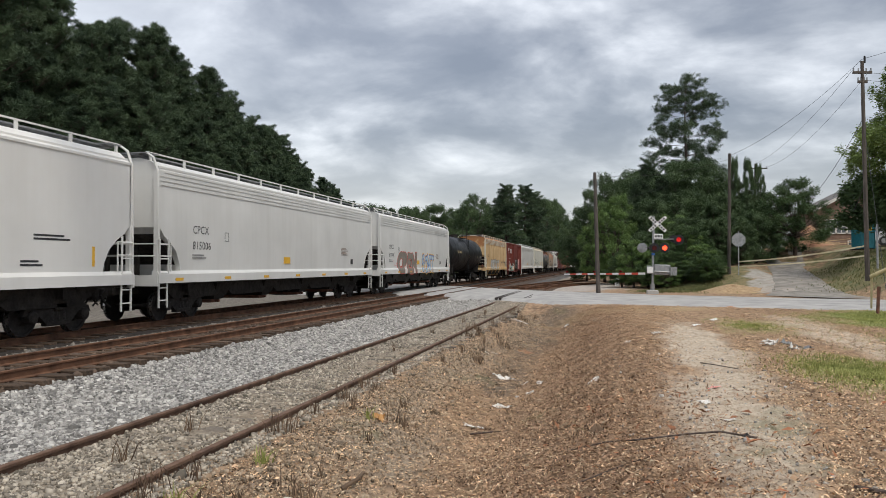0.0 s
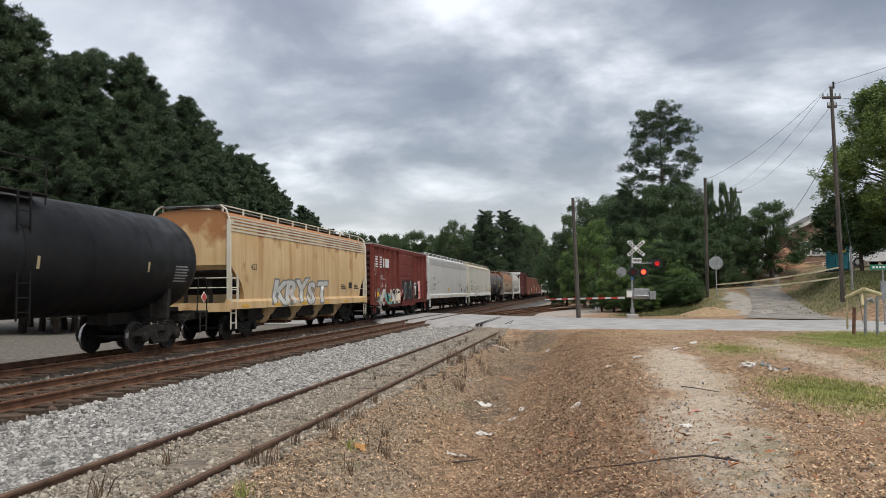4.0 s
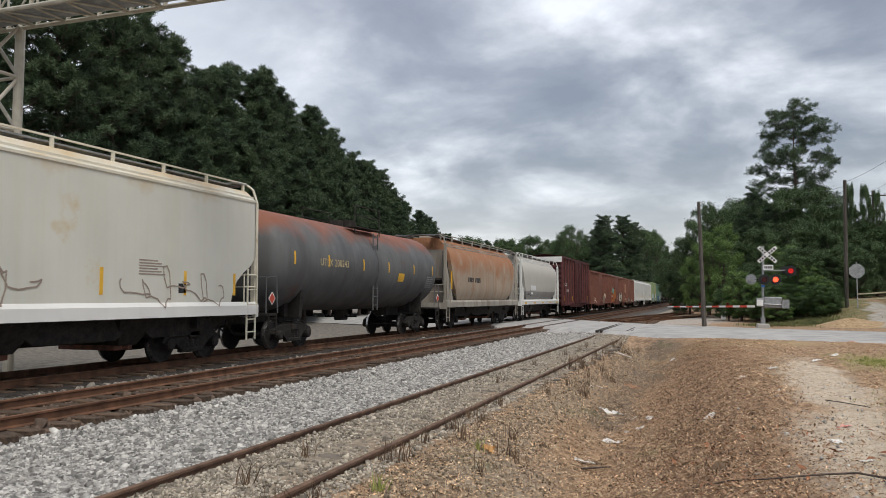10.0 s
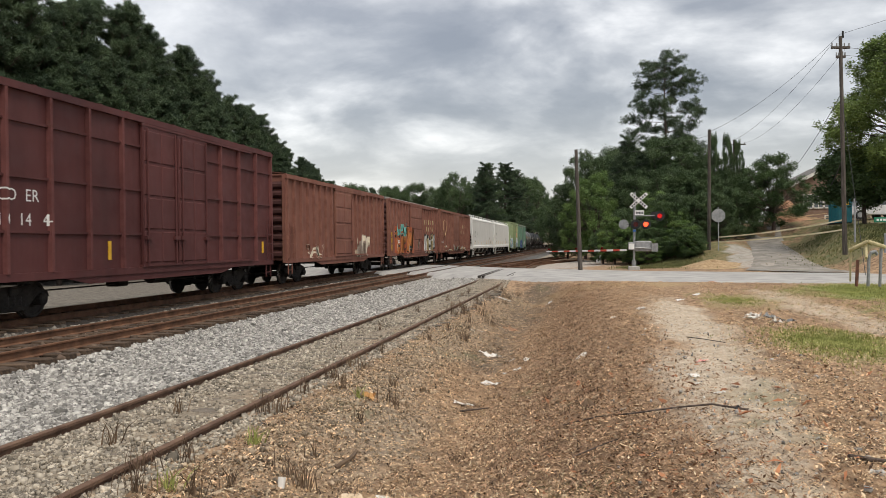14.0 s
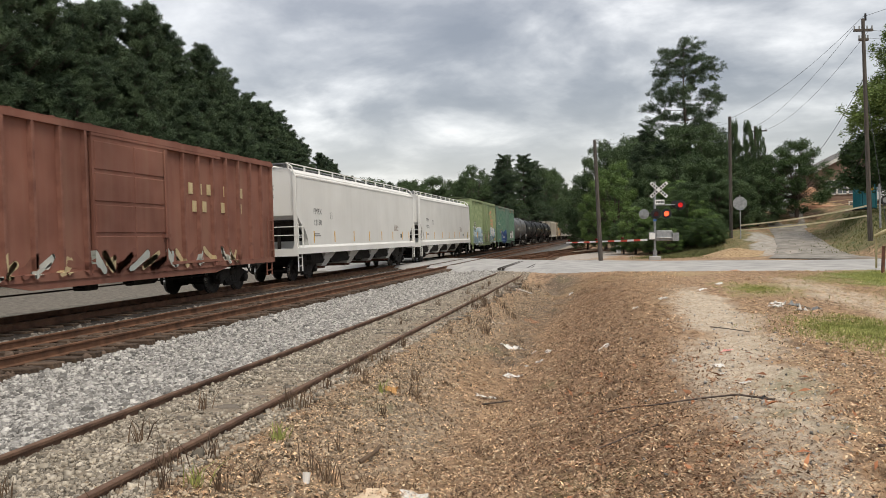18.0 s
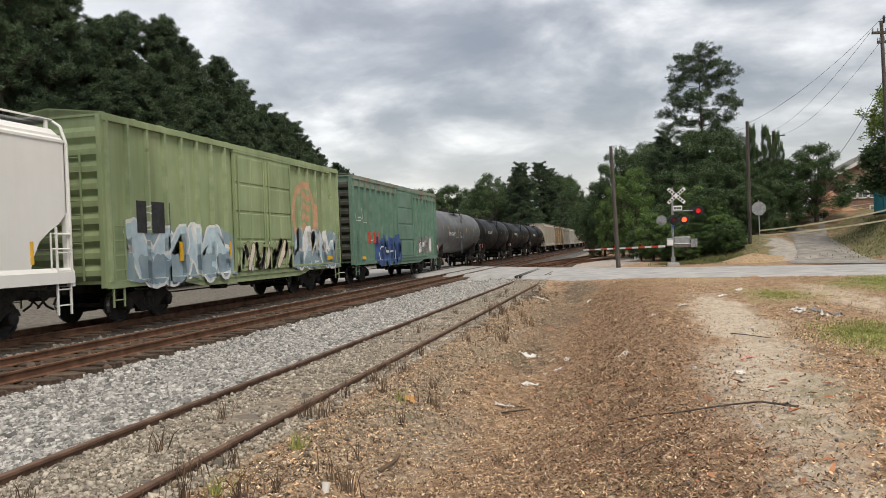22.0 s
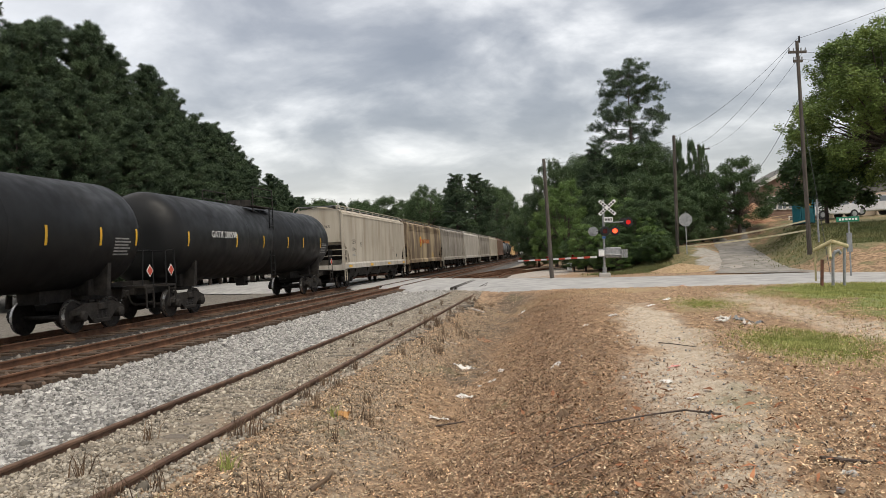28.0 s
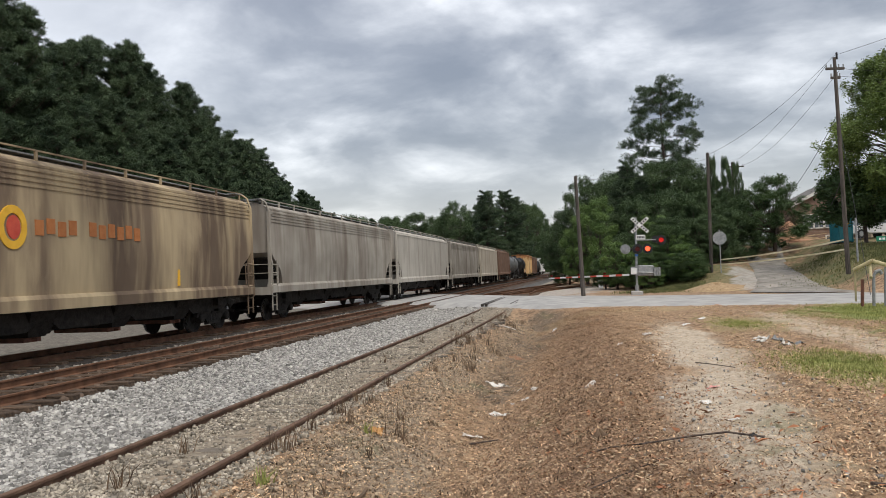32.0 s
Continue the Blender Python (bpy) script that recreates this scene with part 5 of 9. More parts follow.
TAN_CAR = mat("tan_hopper_paint", (0.43, 0.385, 0.315), (0.53, 0.48, 0.40), 0.75, 0, 0.5, streak=((0.24, 0.18, 0.125), 0.55, 0.6))
BROWN_STREAK = mat("stained_hopper_paint", (0.10, 0.068, 0.048), (0.20, 0.145, 0.10), 0.8, 0, 0.6, streak=((0.60, 0.48, 0.30), 0.85, 0.42), patch=((0.50, 0.40, 0.26), 0.22, 0.6), stretch=(1, 1, 0.4))
GREY_STREAK = mat("stained_grey_hopper", (0.30, 0.275, 0.235), (0.42, 0.39, 0.345), 0.8, 0, 0.6, streak=((0.15, 0.115, 0.09), 0.8, 0.5))
BROWN_CAR = mat("brown_car_paint", (0.15, 0.085, 0.055), (0.22, 0.13, 0.09), 0.8, 0, 0.6, streak=((0.10, 0.06, 0.045), 0.5))
# post paints: side colours with the posts' highlights painted in, plus brown stains
LIT_RED_BOX = mat("lit_red_box_post", (0.15, 0.034, 0.026), (0.22, 0.055, 0.042), 0.8, 0, 2.5, patch=((0.10, 0.05, 0.04), 1.5, 0.62))
RED_BOX = mat("oxide_red_boxcar", (0.155, 0.032, 0.024), (0.20, 0.045, 0.033), 0.7, 0, 0.6, streak=((0.10, 0.028, 0.022), 0.4))
LIT_MAROON_BOX = mat("lit_maroon_box_post", (0.12, 0.04, 0.038), (0.17, 0.06, 0.056), 0.8, 0, 2.5, patch=((0.10, 0.05, 0.04), 1.5, 0.62))
MAROON_BOX = mat("maroon_boxcar", (0.085, 0.026, 0.026), (0.115, 0.036, 0.035), 0.65, 0, 0.6, streak=((0.06, 0.02, 0.02), 0.4))
LIT_RUST_BOX = mat("lit_rust_box_post", (0.17, 0.07, 0.052), (0.26, 0.115, 0.085), 0.8, 0, 2.5, patch=((0.10, 0.05, 0.04), 1.5, 0.62))
RUST_BOX = mat("faded_rust_boxcar", (0.17, 0.066, 0.05), (0.25, 0.105, 0.077), 0.8, 0, 0.6, streak=((0.28, 0.15, 0.10), 0.4), patch=((0.13, 0.055, 0.04), 0.6, 0.58))
LIT_RUST_BOX2 = mat("lit_rust_box2_post", (0.18, 0.076, 0.056), (0.28, 0.13, 0.095), 0.8, 0, 2.5, patch=((0.10, 0.05, 0.04), 1.5, 0.62))
RUST_BOX2 = mat("worn_brown_boxcar", (0.19, 0.077, 0.055), (0.28, 0.122, 0.088), 0.8, 0, 0.6, streak=((0.30, 0.17, 0.12), 0.4), patch=((0.35, 0.24, 0.14), 0.5, 0.66))
LIT_GREEN_BOX = mat("lit_green_box_post", (0.26, 0.33, 0.185), (0.37, 0.43, 0.26), 0.8, 0, 2.5, patch=((0.10, 0.05, 0.04), 1.5, 0.62))
GREEN_BOX = mat("olive_green_boxcar", (0.255, 0.33, 0.175), (0.35, 0.42, 0.235), 0.7, 0, 0.6, streak=((0.15, 0.16, 0.07), 0.4))
LIT_TEAL_BOX = mat("lit_teal_box_post", (0.10, 0.21, 0.155), (0.18, 0.28, 0.215), 0.8, 0, 2.5, patch=((0.10, 0.05, 0.04), 1.5, 0.62))
TEAL_BOX = mat("blue_green_boxcar", (0.105, 0.20, 0.15), (0.155, 0.26, 0.20), 0.7, 0, 0.6, streak=((0.20, 0.20, 0.15), 0.35))
TEAL_CAP = mat("rust_streaked_cap", (0.17, 0.22, 0.17), (0.28, 0.31, 0.25), 0.8, 0, 1.4, stretch=(1, 1, 0.25), patch=((0.30, 0.14, 0.085), 0.9, 0.52))
# end paints, darker than the sides
DARK_END = mat("dark_box_end", (0.035, 0.036, 0.03), (0.07, 0.07, 0.055), 0.8, 0, 2)
MAROON_END = mat("dark_red_box_end", (0.045, 0.018, 0.017), (0.08, 0.028, 0.026), 0.8, 0, 2)
SILVER_ROOF = mat("galvanised_roof", (0.40, 0.38, 0.36), (0.52, 0.50, 0.48), 0.6, 0.3, 2, patch=((0.26, 0.20, 0.16), 0.8, 0.6))
BLACK_TANK = mat("black_tank_paint", (0.009, 0.0095, 0.0105), (0.016, 0.017, 0.018), 0.5, 0, 0.7, streak=((0.035, 0.032, 0.03), 0.15), spec=0.25)
GREY_TANK = mat("dark_grey_tank_paint", (0.115, 0.12, 0.125), (0.15, 0.155, 0.16), 0.45, 0, 0.7, streak=((0.09, 0.088, 0.085), 0.3))
RUST_TANK = mat("rust_topped_tank", (0.105, 0.108, 0.112), (0.15, 0.152, 0.155), 0.65, 0, 0.6, streak=((0.04, 0.036, 0.033), 0.35), patch=((0.17, 0.08, 0.05), 0.45, 0.64), above=((0.25, 0.085, 0.045), 3.55, 4.25, 1.6))
CREAM_TRIM = mat("rusty_cream_trim", (0.62, 0.58, 0.48), (0.72, 0.68, 0.57), 0.7, 0, 1.5, patch=((0.42, 0.27, 0.13), 0.8, 0.6))
PALE_MIX = mat("faded_pale_spray", (0.42, 0.46, 0.44), (0.66, 0.66, 0.58), 0.65, 0, 1.6, patch=((0.40, 0.24, 0.18), 0.9, 0.6))
PINK_P = mat("pink_spray", (0.72, 0.36, 0.36), (0.80, 0.46, 0.45), 0.6, 0, 5)
BLUE_P = mat("blue_spray", (0.05, 0.16, 0.48), (0.08, 0.22, 0.58), 0.6, 0, 5)
LIGHT_BLUE_P = mat("pale_blue_spray", (0.42, 0.55, 0.63), (0.55, 0.66, 0.72), 0.6, 0, 5)
GREY_P = mat("grey_brown_spray", (0.28, 0.22, 0.18), (0.36, 0.29, 0.24), 0.6, 0, 5)
TEAL_P = mat("teal_spray", (0.15, 0.42, 0.38), (0.2, 0.5, 0.46), 0.6, 0, 5)
CREAM_P = mat("cream_spray", (0.68, 0.60, 0.48), (0.78, 0.7, 0.58), 0.6, 0, 5)
GREY_SPRAY_WARM = mat("brown_grey_spray", (0.19, 0.165, 0.14), (0.27, 0.24, 0.205), 0.6, 0, 3)
PALE_SPRAY = mat("pale_grey_spray", (0.52, 0.52, 0.50), (0.68, 0.67, 0.64), 0.6, 0, 4)
GREY_SPRAY = mat("mid_grey_spray", (0.17, 0.17, 0.165), (0.27, 0.265, 0.255), 0.6, 0, 4)
SLATE_SPRAY = mat("slate_blue_spray", (0.18, 0.25, 0.31), (0.34, 0.43, 0.48), 0.65, 0, 1.2)
DEEP_BLUE = mat("deep_blue_spray", (0.035, 0.075, 0.21), (0.08, 0.14, 0.32), 0.6, 0, 1.5)
RED_FADED = mat("faded_red_spray", (0.30, 0.075, 0.04), (0.42, 0.13, 0.06), 0.7, 0, 1.5)
ORANGE_FADED = mat("faded_orange_lettering", (0.42, 0.15, 0.05), (0.5, 0.2, 0.07), 0.7, 0, 5)
CORAL_P = mat("faded_coral_paint", (0.50, 0.30, 0.18), (0.58, 0.37, 0.24), 0.7, 0, 5)


def capsule(bm, a, b, ra, rb, n=6):
    """A flat stroke with round ends, in y and z."""
    a, b = Vector(a), Vector(b)
    t = math.atan2(b.y - a.y, b.x - a.x)
    pts = [(a.x + ra * math.cos(t + math.pi / 2 + math.pi * k / n), a.y + ra * math.sin(t + math.pi / 2 + math.pi * k / n)) for k in range(n + 1)]
    pts += [(b.x + rb * math.cos(t - math.pi / 2 + math.pi * k / n), b.y + rb * math.sin(t - math.pi / 2 + math.pi * k / n)) for k in range(n + 1)]
    bm.faces.new([bm.verts.new((0, u, v)) for u, v in pts])


def wild_line(rs):
    """A bent, doubling-back run of points in a unit box that is no letter."""
    a, k = rs.uniform(0, 6.28), rs.choice((1.7, 2.2, 2.9))
    pts = []
    for i in range(rs.randint(5, 7)):
        r = 0.5 * (0.55 + 0.45 * math.sin(a + i * 2.1))
        pts.append((0.5 + r * math.cos(a + i * k), 0.5 + 1.05 * r * math.sin(a + i * k * 1.15 + 0.6)))
    lo, hi = min(q[1] for q in pts), max(q[1] for q in pts)
    return [(u, (v - lo) / (hi - lo)) for u, v in pts]


def spray(car, L, y, z, w, h, n, fill, line, seed, heavy=0.17, back=None, shine=None, lower=None):
    """Sprayed bubble shapes nobody can read: fat round strokes over a wider outline, on a cloud of paint."""
    rs = random.Random(seed)
    y0 = -L / 2 + y
    if back:
        m, top = n * 6, []
        for k in range(m + 1):
            lobe = abs(math.sin(math.pi * (k / 6.0 + 0.15)))
            top.append((y0 - 0.15 + (w + 0.3) * k / m, z + h * (0.86 + 0.24 * lobe + rs.uniform(-0.04, 0.04))))
        bm = bmesh.new()
        low = [(q[0], z - 0.06 + rs.uniform(-0.04, 0.06)) for q in top]
        for k in range(m):
            bm.faces.new([bm.verts.new((0, *q)) for q in (low[k], low[k + 1], top[k + 1], top[k])])
        bmesh.ops.remove_doubles(bm, verts=bm.verts[:], dist=0.0005)
        part("paint_cloud", follow(bm, car, 0.003), back, car)
    n = n * 2 - 1
    cw = w / (n + 1) * 2
    for i in range(n):
        line_pts = wild_line(rs)
        lean, drop, tall = rs.uniform(-0.15, 0.2), rs.uniform(-0.04, 0.04) * h, rs.uniform(0.9, 1.08)
        flip = rs.random() < 0.3
        pts = []
        for u, v in line_pts:
            u = 1 - u if flip else u
            pts.append((y0 + cw * (i / 2 + 0.04 + 0.92 * u + lean * (v - 0.5) + rs.uniform(-0.05, 0.05)), z + drop + h * tall * (0.08 + 0.84 * v)))
        r = min(cw, h) * heavy
        rad = [r * rs.uniform(0.8, 1.25) for _ in pts]
        layers = [(r * 0.30, 0.005 + 0.003 * (i % 3), line, "paint_outline"), (0.0, 0.0065 + 0.003 * (i % 3), fill[i % len(fill)], "paint_letter")]
        for grow, lift, m, nm in layers:
            bm = bmesh.new()
            for a, b, ra, rb in zip(pts, pts[1:], rad, rad[1:]):
                capsule(bm, a, b, ra + grow, rb + grow)
            part(nm, follow(bm, car, lift), m, car)
        if lower:
            bm = bmesh.new()
            for a, b, ra, rb in zip(pts, pts[1:], rad, rad[1:]):
                if min(a[1], b[1]) < z + h * 0.35:
                    c = a if a[1] < b[1] else b
                    d = b if a[1] < b[1] else a
                    k = min(1.0, max(0.0, (z + h * 0.4 - c[1]) / max(0.01, d[1] - c[1])))
                    capsule(bm, c, (c[0] + (d[0] - c[0]) * k, c[1] + (d[1] - c[1]) * k), ra * 0.85, rb * 0.5)
            part("paint_shade", follow(bm, car, 0.015), lower, car)
        if shine:
            bm = bmesh.new()
            a, b = pts[1], pts[0]
            capsule(bm, (a[0] - r * 0.35, a[1] - h * 0.05), (b[0] * 0.35 + a[0] * 0.65 - r * 0.35, b[1] * 0.35 + a[1] * 0.65), r * 0.2, r * 0.14, 4)
            part("paint_shine", follow(bm, car, 0.016), shine, car)


def sprayed_word(car, L, text, y, z, w, h, fill, line, seed, halo=None, fat=0.05, edge=0.075, shear=0.12):
    """Fat sprayed capitals, one by one, each a little out of line, with an outline and perhaps a halo."""
    rs = random.Random(seed)
    cw = w / len(text)
    size = h / 0.72
    for i, ch in enumerate(text):
        turn, dz, wide = rs.uniform(-5, 5), rs.uniform(-0.05, 0.05) * h, cw / (0.62 * size) * rs.uniform(0.92, 1.08)
        for grow, lift, m, nm in ((edge * 1.9, 0.004, halo, "paint_halo"), (edge, 0.007, line, "paint_outline"), (0.0, 0.011, fill, "paint_letter")):
            if m is not None:
                stencil(ch, size, m, car, -L / 2 + y + cw * i, z + dz, 1.0, shear, (fat + grow) * size, lift + 0.0005 * (i % 2), nm, turn, wide)


def tag(car, L, y, z, w, h, n, m, seed, t=0.018):
    """A thin scrawl: one looping line."""
    rs = random.Random(seed)
    bm = bmesh.new()
    loops = max(2, n // 3)
    ph, pts = rs.uniform(0, 6), []
    for k in range(loops * 12 + 1):
        u = k / (loops * 12)
        th = 2 * math.pi * loops * u
        tall = 0.55 + 0.45 * math.sin(ph + 5.3 * u * loops / 2)
        pts.append((-L / 2 + y + w * u - 0.42 * w / loops * math.sin(th + 0.6), z + h * (0.35 + 0.12 * math.sin(ph + 9 * u) + tall * 0.45 * math.cos(th + 0.5 * math.sin(3 * th + ph)))))
    for a, b in zip(pts, pts[1:]):
        capsule(bm, a, b, t, t * 0.9, 3)
    part("scrawl", follow(bm, car, 0.009), m, car)


def white_hopper(Ya, Yb, mark, num, paint, label, bays=4, trim=None, base=2.67, **kw):
    L = Yb - Ya
    marks = [(mark, 2.05, base, 0.36, INK), (num, 2.05, base - 0.49, 0.36, INK)]
    stripes = data_lines(2.05, 1.98, 2, 0.95, LENS_GREY) + [(4.1, base - 0.18, 0.26, 0.012, INK, "stencil"), (4.1, base + 0.1, 0.26, 0.012, INK, "stencil"), (4.1, base - 0.17, 0.012, 0.27, INK, "stencil"), (4.35, base - 0.17, 0.012, 0.27, INK, "stencil")] + data_lines(L - 5.0, 2.5, 6, 0.9, GREY_P, 0.03, 0.065) + [*([(8.95, 1.75, 0.6, 0.26, YELLOW, "notice")] if mark == "CPCX" else []), (L - 3.6, 1.75, 0.28, 0.24, INK, "notice")]
    c = hopper(label, Ya, Yb, paint, bays=bays, marks=marks + list(kw.pop("marks", [])), stripes=stripes + list(kw.pop("stripes", [])), trim=trim, bay_paint=paint if mark == "PMRX" else None, **kw)
    if mark in ("PMRX", "CPCX"):
        end_letters(c, L, (mark, num))
    else:
        end_letters(c, L, (mark + " " + num,), 0.25, 3.62, -0.6)
    return c


def build_train():
    Y = YELLOW
    L = 20.4
    hopper("white covered hopper car with yellow strips on its side", -1.8, 18.6, WHITE_CAR, stripes=uprights(20, (15.2, 18.6), Y) + data_lines(16.6, 2.35, 2, 1.4, INK) + data_lines(16.2, 1.75, 2, 0.8, INK))
    white_hopper(19.5, 40.2, "CPCX", "815006", GREY_CAR, "clean pale grey covered hopper with black lettering", curve=0.5, stripes=reflectors(L, 7, Y))
    c = white_hopper(41.5, 61.3, "CPCX", "817048", GREY_CAR, "pale grey covered hopper with grey and blue sprayed lettering", curve=0.5, stripes=reflectors(19.8, 7, Y))
    sprayed_word(c, 19.8, "OPEN", 3.9, 1.3, 4.6, 1.15, GREY_SPRAY_WARM, GREY_SPRAY_WARM, 11, halo=RED_P, fat=0.05, edge=0.03)
    sprayed_word(c, 19.8, "SONST", 10.3, 1.3, 3.6, 1.1, LIGHT_BLUE_P, BLUE_P, 12, halo=YELLOW, fat=0.02, edge=0.05)
    tag(c, 19.8, 3.2, 1.65, 1.2, 0.4, 8, PINK_P, 13)
    tank("black tank car with small yellow lettering", 61.7, 79.4, BLACK_TANK, marks=[("UTLX 300102", 3.2, 2.75, 0.34, TAN_INK)], stripes=uprights(17.7, (9.2, 13.8), TAN_INK, 2.4, 0.3))
    L = 98.2 - 80.6
    c = hopper("faded yellow covered hopper streaked with rust", 80.6, 98.2, ORANGE_CAR, curve=0.6, bays=4, trim=CREAM_TRIM, sill_paint=ORANGE_CAR, bay_paint=ORANGE_CAR, marks=[("452", 1.9, 2.62, 0.36, INK)],
               stripes=data_lines(12.9, 2.1, 3, 0.8, INK) + data_lines(15.2, 2.1, 3, 0.8, INK) + [(14.2, 1.95, 0.5, 0.32, INK, "notice")] + reflectors(L, 6, Y, w=0.6))
    sprayed_word(c, L, "KRYST", 3.8, 1.35, 6.6, 0.95, PALE_SPRAY, GREY_SPRAY, 21, fat=0.035, edge=0.05, shear=0.2)
    # oxide red boxcar
    L = 115.0 - 99.4
    c = boxcar("oxide red boxcar with sprayed letters along its foot", 99.4, 115.0, RED_BOX, post_paint=LIT_RED_BOX, seams=True, H=4.62, ribs=12, door=(0.41, 0.69), roof=SILVER_ROOF, end=MAROON_END,
               marks=[("SOU", 2.0, 2.52, 0.38, WHITE_INK), ("528  945", 2.0, 2.03, 0.38, WHITE_INK)],
               stripes=[(0.85, 3.86 - k * 0.15, 1.5 - 0.03 * k, 0.085, WHITE_INK, "logo_bar") for k in range(5)] + [(1.0, 1.45, 0.55, 0.28, Y, "reflector"), (3.9, 1.12, 0.6, 0.12, Y, "reflector"), (7.0, 1.12, 0.6, 0.12, Y, "reflector"), (14.2, 1.5, 0.5, 0.14, Y, "reflector")])
    bm = bmesh.new()
    for x, w in ((2.38, 0.6), (3.1, 0.68)):
        prism(bm, [(-L / 2 + x, 3.28), (-L / 2 + x + w, 3.28), (-L / 2 + x + w + 0.08, 3.85), (-L / 2 + x + 0.08, 3.85)], "x", 1.60, 1.618)
    part("logo_shape", fix(bm), WHITE_INK, c)
    spray(c, L, 0.5, 1.0, 2.4, 0.85, 2, [PALE_SPRAY, GREY_P], GREY_SPRAY, 22, 0.17, shine=WHITE_INK)
    spray(c, L, 3.3, 1.02, 0.95, 0.6, 1, [TEAL_P], LIGHT_BLUE_P, 25, 0.24, back=TEAL_P)
    spray(c, L, 4.4, 1.0, 2.1, 0.85, 3, [CREAM_P, WHITE_INK], INK, 26, 0.2, back=CREAM_P)
    spray(c, L, 7.3, 1.25, 5.4, 1.2, 5, [WHITE_INK, PALE_SPRAY, INK], INK, 23, 0.13, back=INK)
    spray(c, L, 12.7, 1.2, 0.8, 1.2, 1, [PINK_P], RED_P, 27, 0.2, back=PINK_P)
    spray(c, L, 6.6, 1.0, 0.9, 0.8, 1, [RED_P], PINK_P, 28, 0.24)
    tag(c, L, 0.35, 2.9, 0.55, 0.8, 6, CREAM_P, 24)
    c = white_hopper(116.1, 136.4, "CPCX", "816709", GREY_CAR, "pale grey covered hopper with black lettering beside a boxcar", curve=0.5, stripes=reflectors(20.3, 7, Y))
    L = 157.2 - 137.6
    c = white_hopper(137.6, 157.2, "CEFX", "50230", CREAM_CAR, "cream covered hopper with outlined sprayed letters and rust stains", trim=CREAM_TRIM, sill_paint=WHITE_CAR, stripes=uprights(L, (1.7, 13.4, 16.2, 18.3), Y, 1.7, 0.6))
    sprayed_word(c, L, "COPE", 4.1, 1.22, 4.6, 1.05, CREAM_CAR, INK, 31, fat=0.03, edge=0.04, shear=0.25)
    stencil("HOS", 0.75, INK, c, -L / 2 + 2.2, 1.75, 1.0, 0.3, -0.008, 0.006, "scrawl")
    tag(c, L, 8.6, 1.55, 3.2, 1.0, 14, GREY_P, 32)
    tag(c, L, 14.2, 1.5, 3.6, 1.1, 16, GREY_P, 33)
    tank("dark tank car with rust over the top of its shell", 157.7, 173.4, RUST_TANK, R=1.66, zc=2.86, marks=[("UTLX 200243", 3.0, 2.75, 0.36, TAN_INK)],
         stripes=uprights(15.7, (1.3, 3.6, 6.4, 8.8, 11.6, 14.0), Y, 2.7, 0.42) + [(9.9, 2.35, 0.65, 0.35, Y, "notice")])
    hopper("rusted grey round-bodied hopper with open framed ends", 173.9, 189.2, RUSTY_CAR, H=4.75, bays=2, teardrop=True, trim=GREY_STREAK, stripes=[(3.9 + 0.27 * k, 2.5, 0.17, 0.26, INK, "number_bar") for k in range(9) if k != 4] + [(1.0, 2.1, 0.1, 0.9, Y, "reflector_strip")])
    L = 204.4 - 190.2
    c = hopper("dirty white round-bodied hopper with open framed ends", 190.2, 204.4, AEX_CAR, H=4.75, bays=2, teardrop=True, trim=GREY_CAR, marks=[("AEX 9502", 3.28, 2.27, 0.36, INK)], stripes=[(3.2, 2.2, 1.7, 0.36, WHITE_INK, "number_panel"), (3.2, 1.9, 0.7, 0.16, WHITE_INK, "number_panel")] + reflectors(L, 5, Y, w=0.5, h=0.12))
    tag(c, L, 2.0, 1.8, 1.5, 0.5, 10, INK, 41)
    # four boxcars
    L = 222.2 - 206.3
    c = boxcar("tall maroon boxcar with white end band", 206.3, 222.2, MAROON_BOX, post_paint=LIT_MAROON_BOX, H=5.35, ribs=11, door=(0.42, 0.66), end=MAROON_END, band=WHITE_SIGN, double=True,
               marks=[("CO  ER", 1.3, 2.75, 0.4, WHITE_INK), ("10  14   41", 1.3, 2.2, 0.4, WHITE_INK)],
               stripes=[(1.0, 1.35, 0.12, 0.5, Y, "reflector_strip"), (5.2, 1.35, 0.12, 0.5, Y, "reflector_strip"), (7.2, 1.6, 0.12, 0.45, Y, "reflector_strip"), (13.0, 1.4, 0.12, 0.45, Y, "reflector_strip"), (15.0, 1.4, 0.12, 0.45, Y, "reflector_strip"), (8.9, 3.6, 0.9, 0.07, WHITE_INK, "small_lettering"), (8.9, 3.48, 0.9, 0.07, WHITE_INK, "small_lettering")])
    for z in (2.05, 3.3, 4.55):
        for s in (-1, 1):
            bm = bmesh.new()
            box(bm, min(s * 1.53, s * 1.585), max(s * 1.53, s * 1.585), -L / 2 + 0.1, L / 2 - 0.1, z - 0.03, z + 0.03)
            part("side_stringer", fix(bm), MAROON_BOX, c)
    c = boxcar("faded rusty boxcar with pale sprayed letters low down", 223.7, 239.5, RUST_BOX, post_paint=LIT_RUST_BOX, H=4.66, ribs=19, door=(0.40, 0.58), end=MAROON_END)
    spray(c, 15.8, 9.8, 1.15, 2.8, 0.9, 3, [CREAM_P, GREY_P], GREY_P, 51)
    spray(c, 15.8, 2.4, 1.1, 2.4, 0.6, 3, [RUST_BOX2, CREAM_P], CREAM_P, 52, 0.1)
    L = 257.4 - 240.9
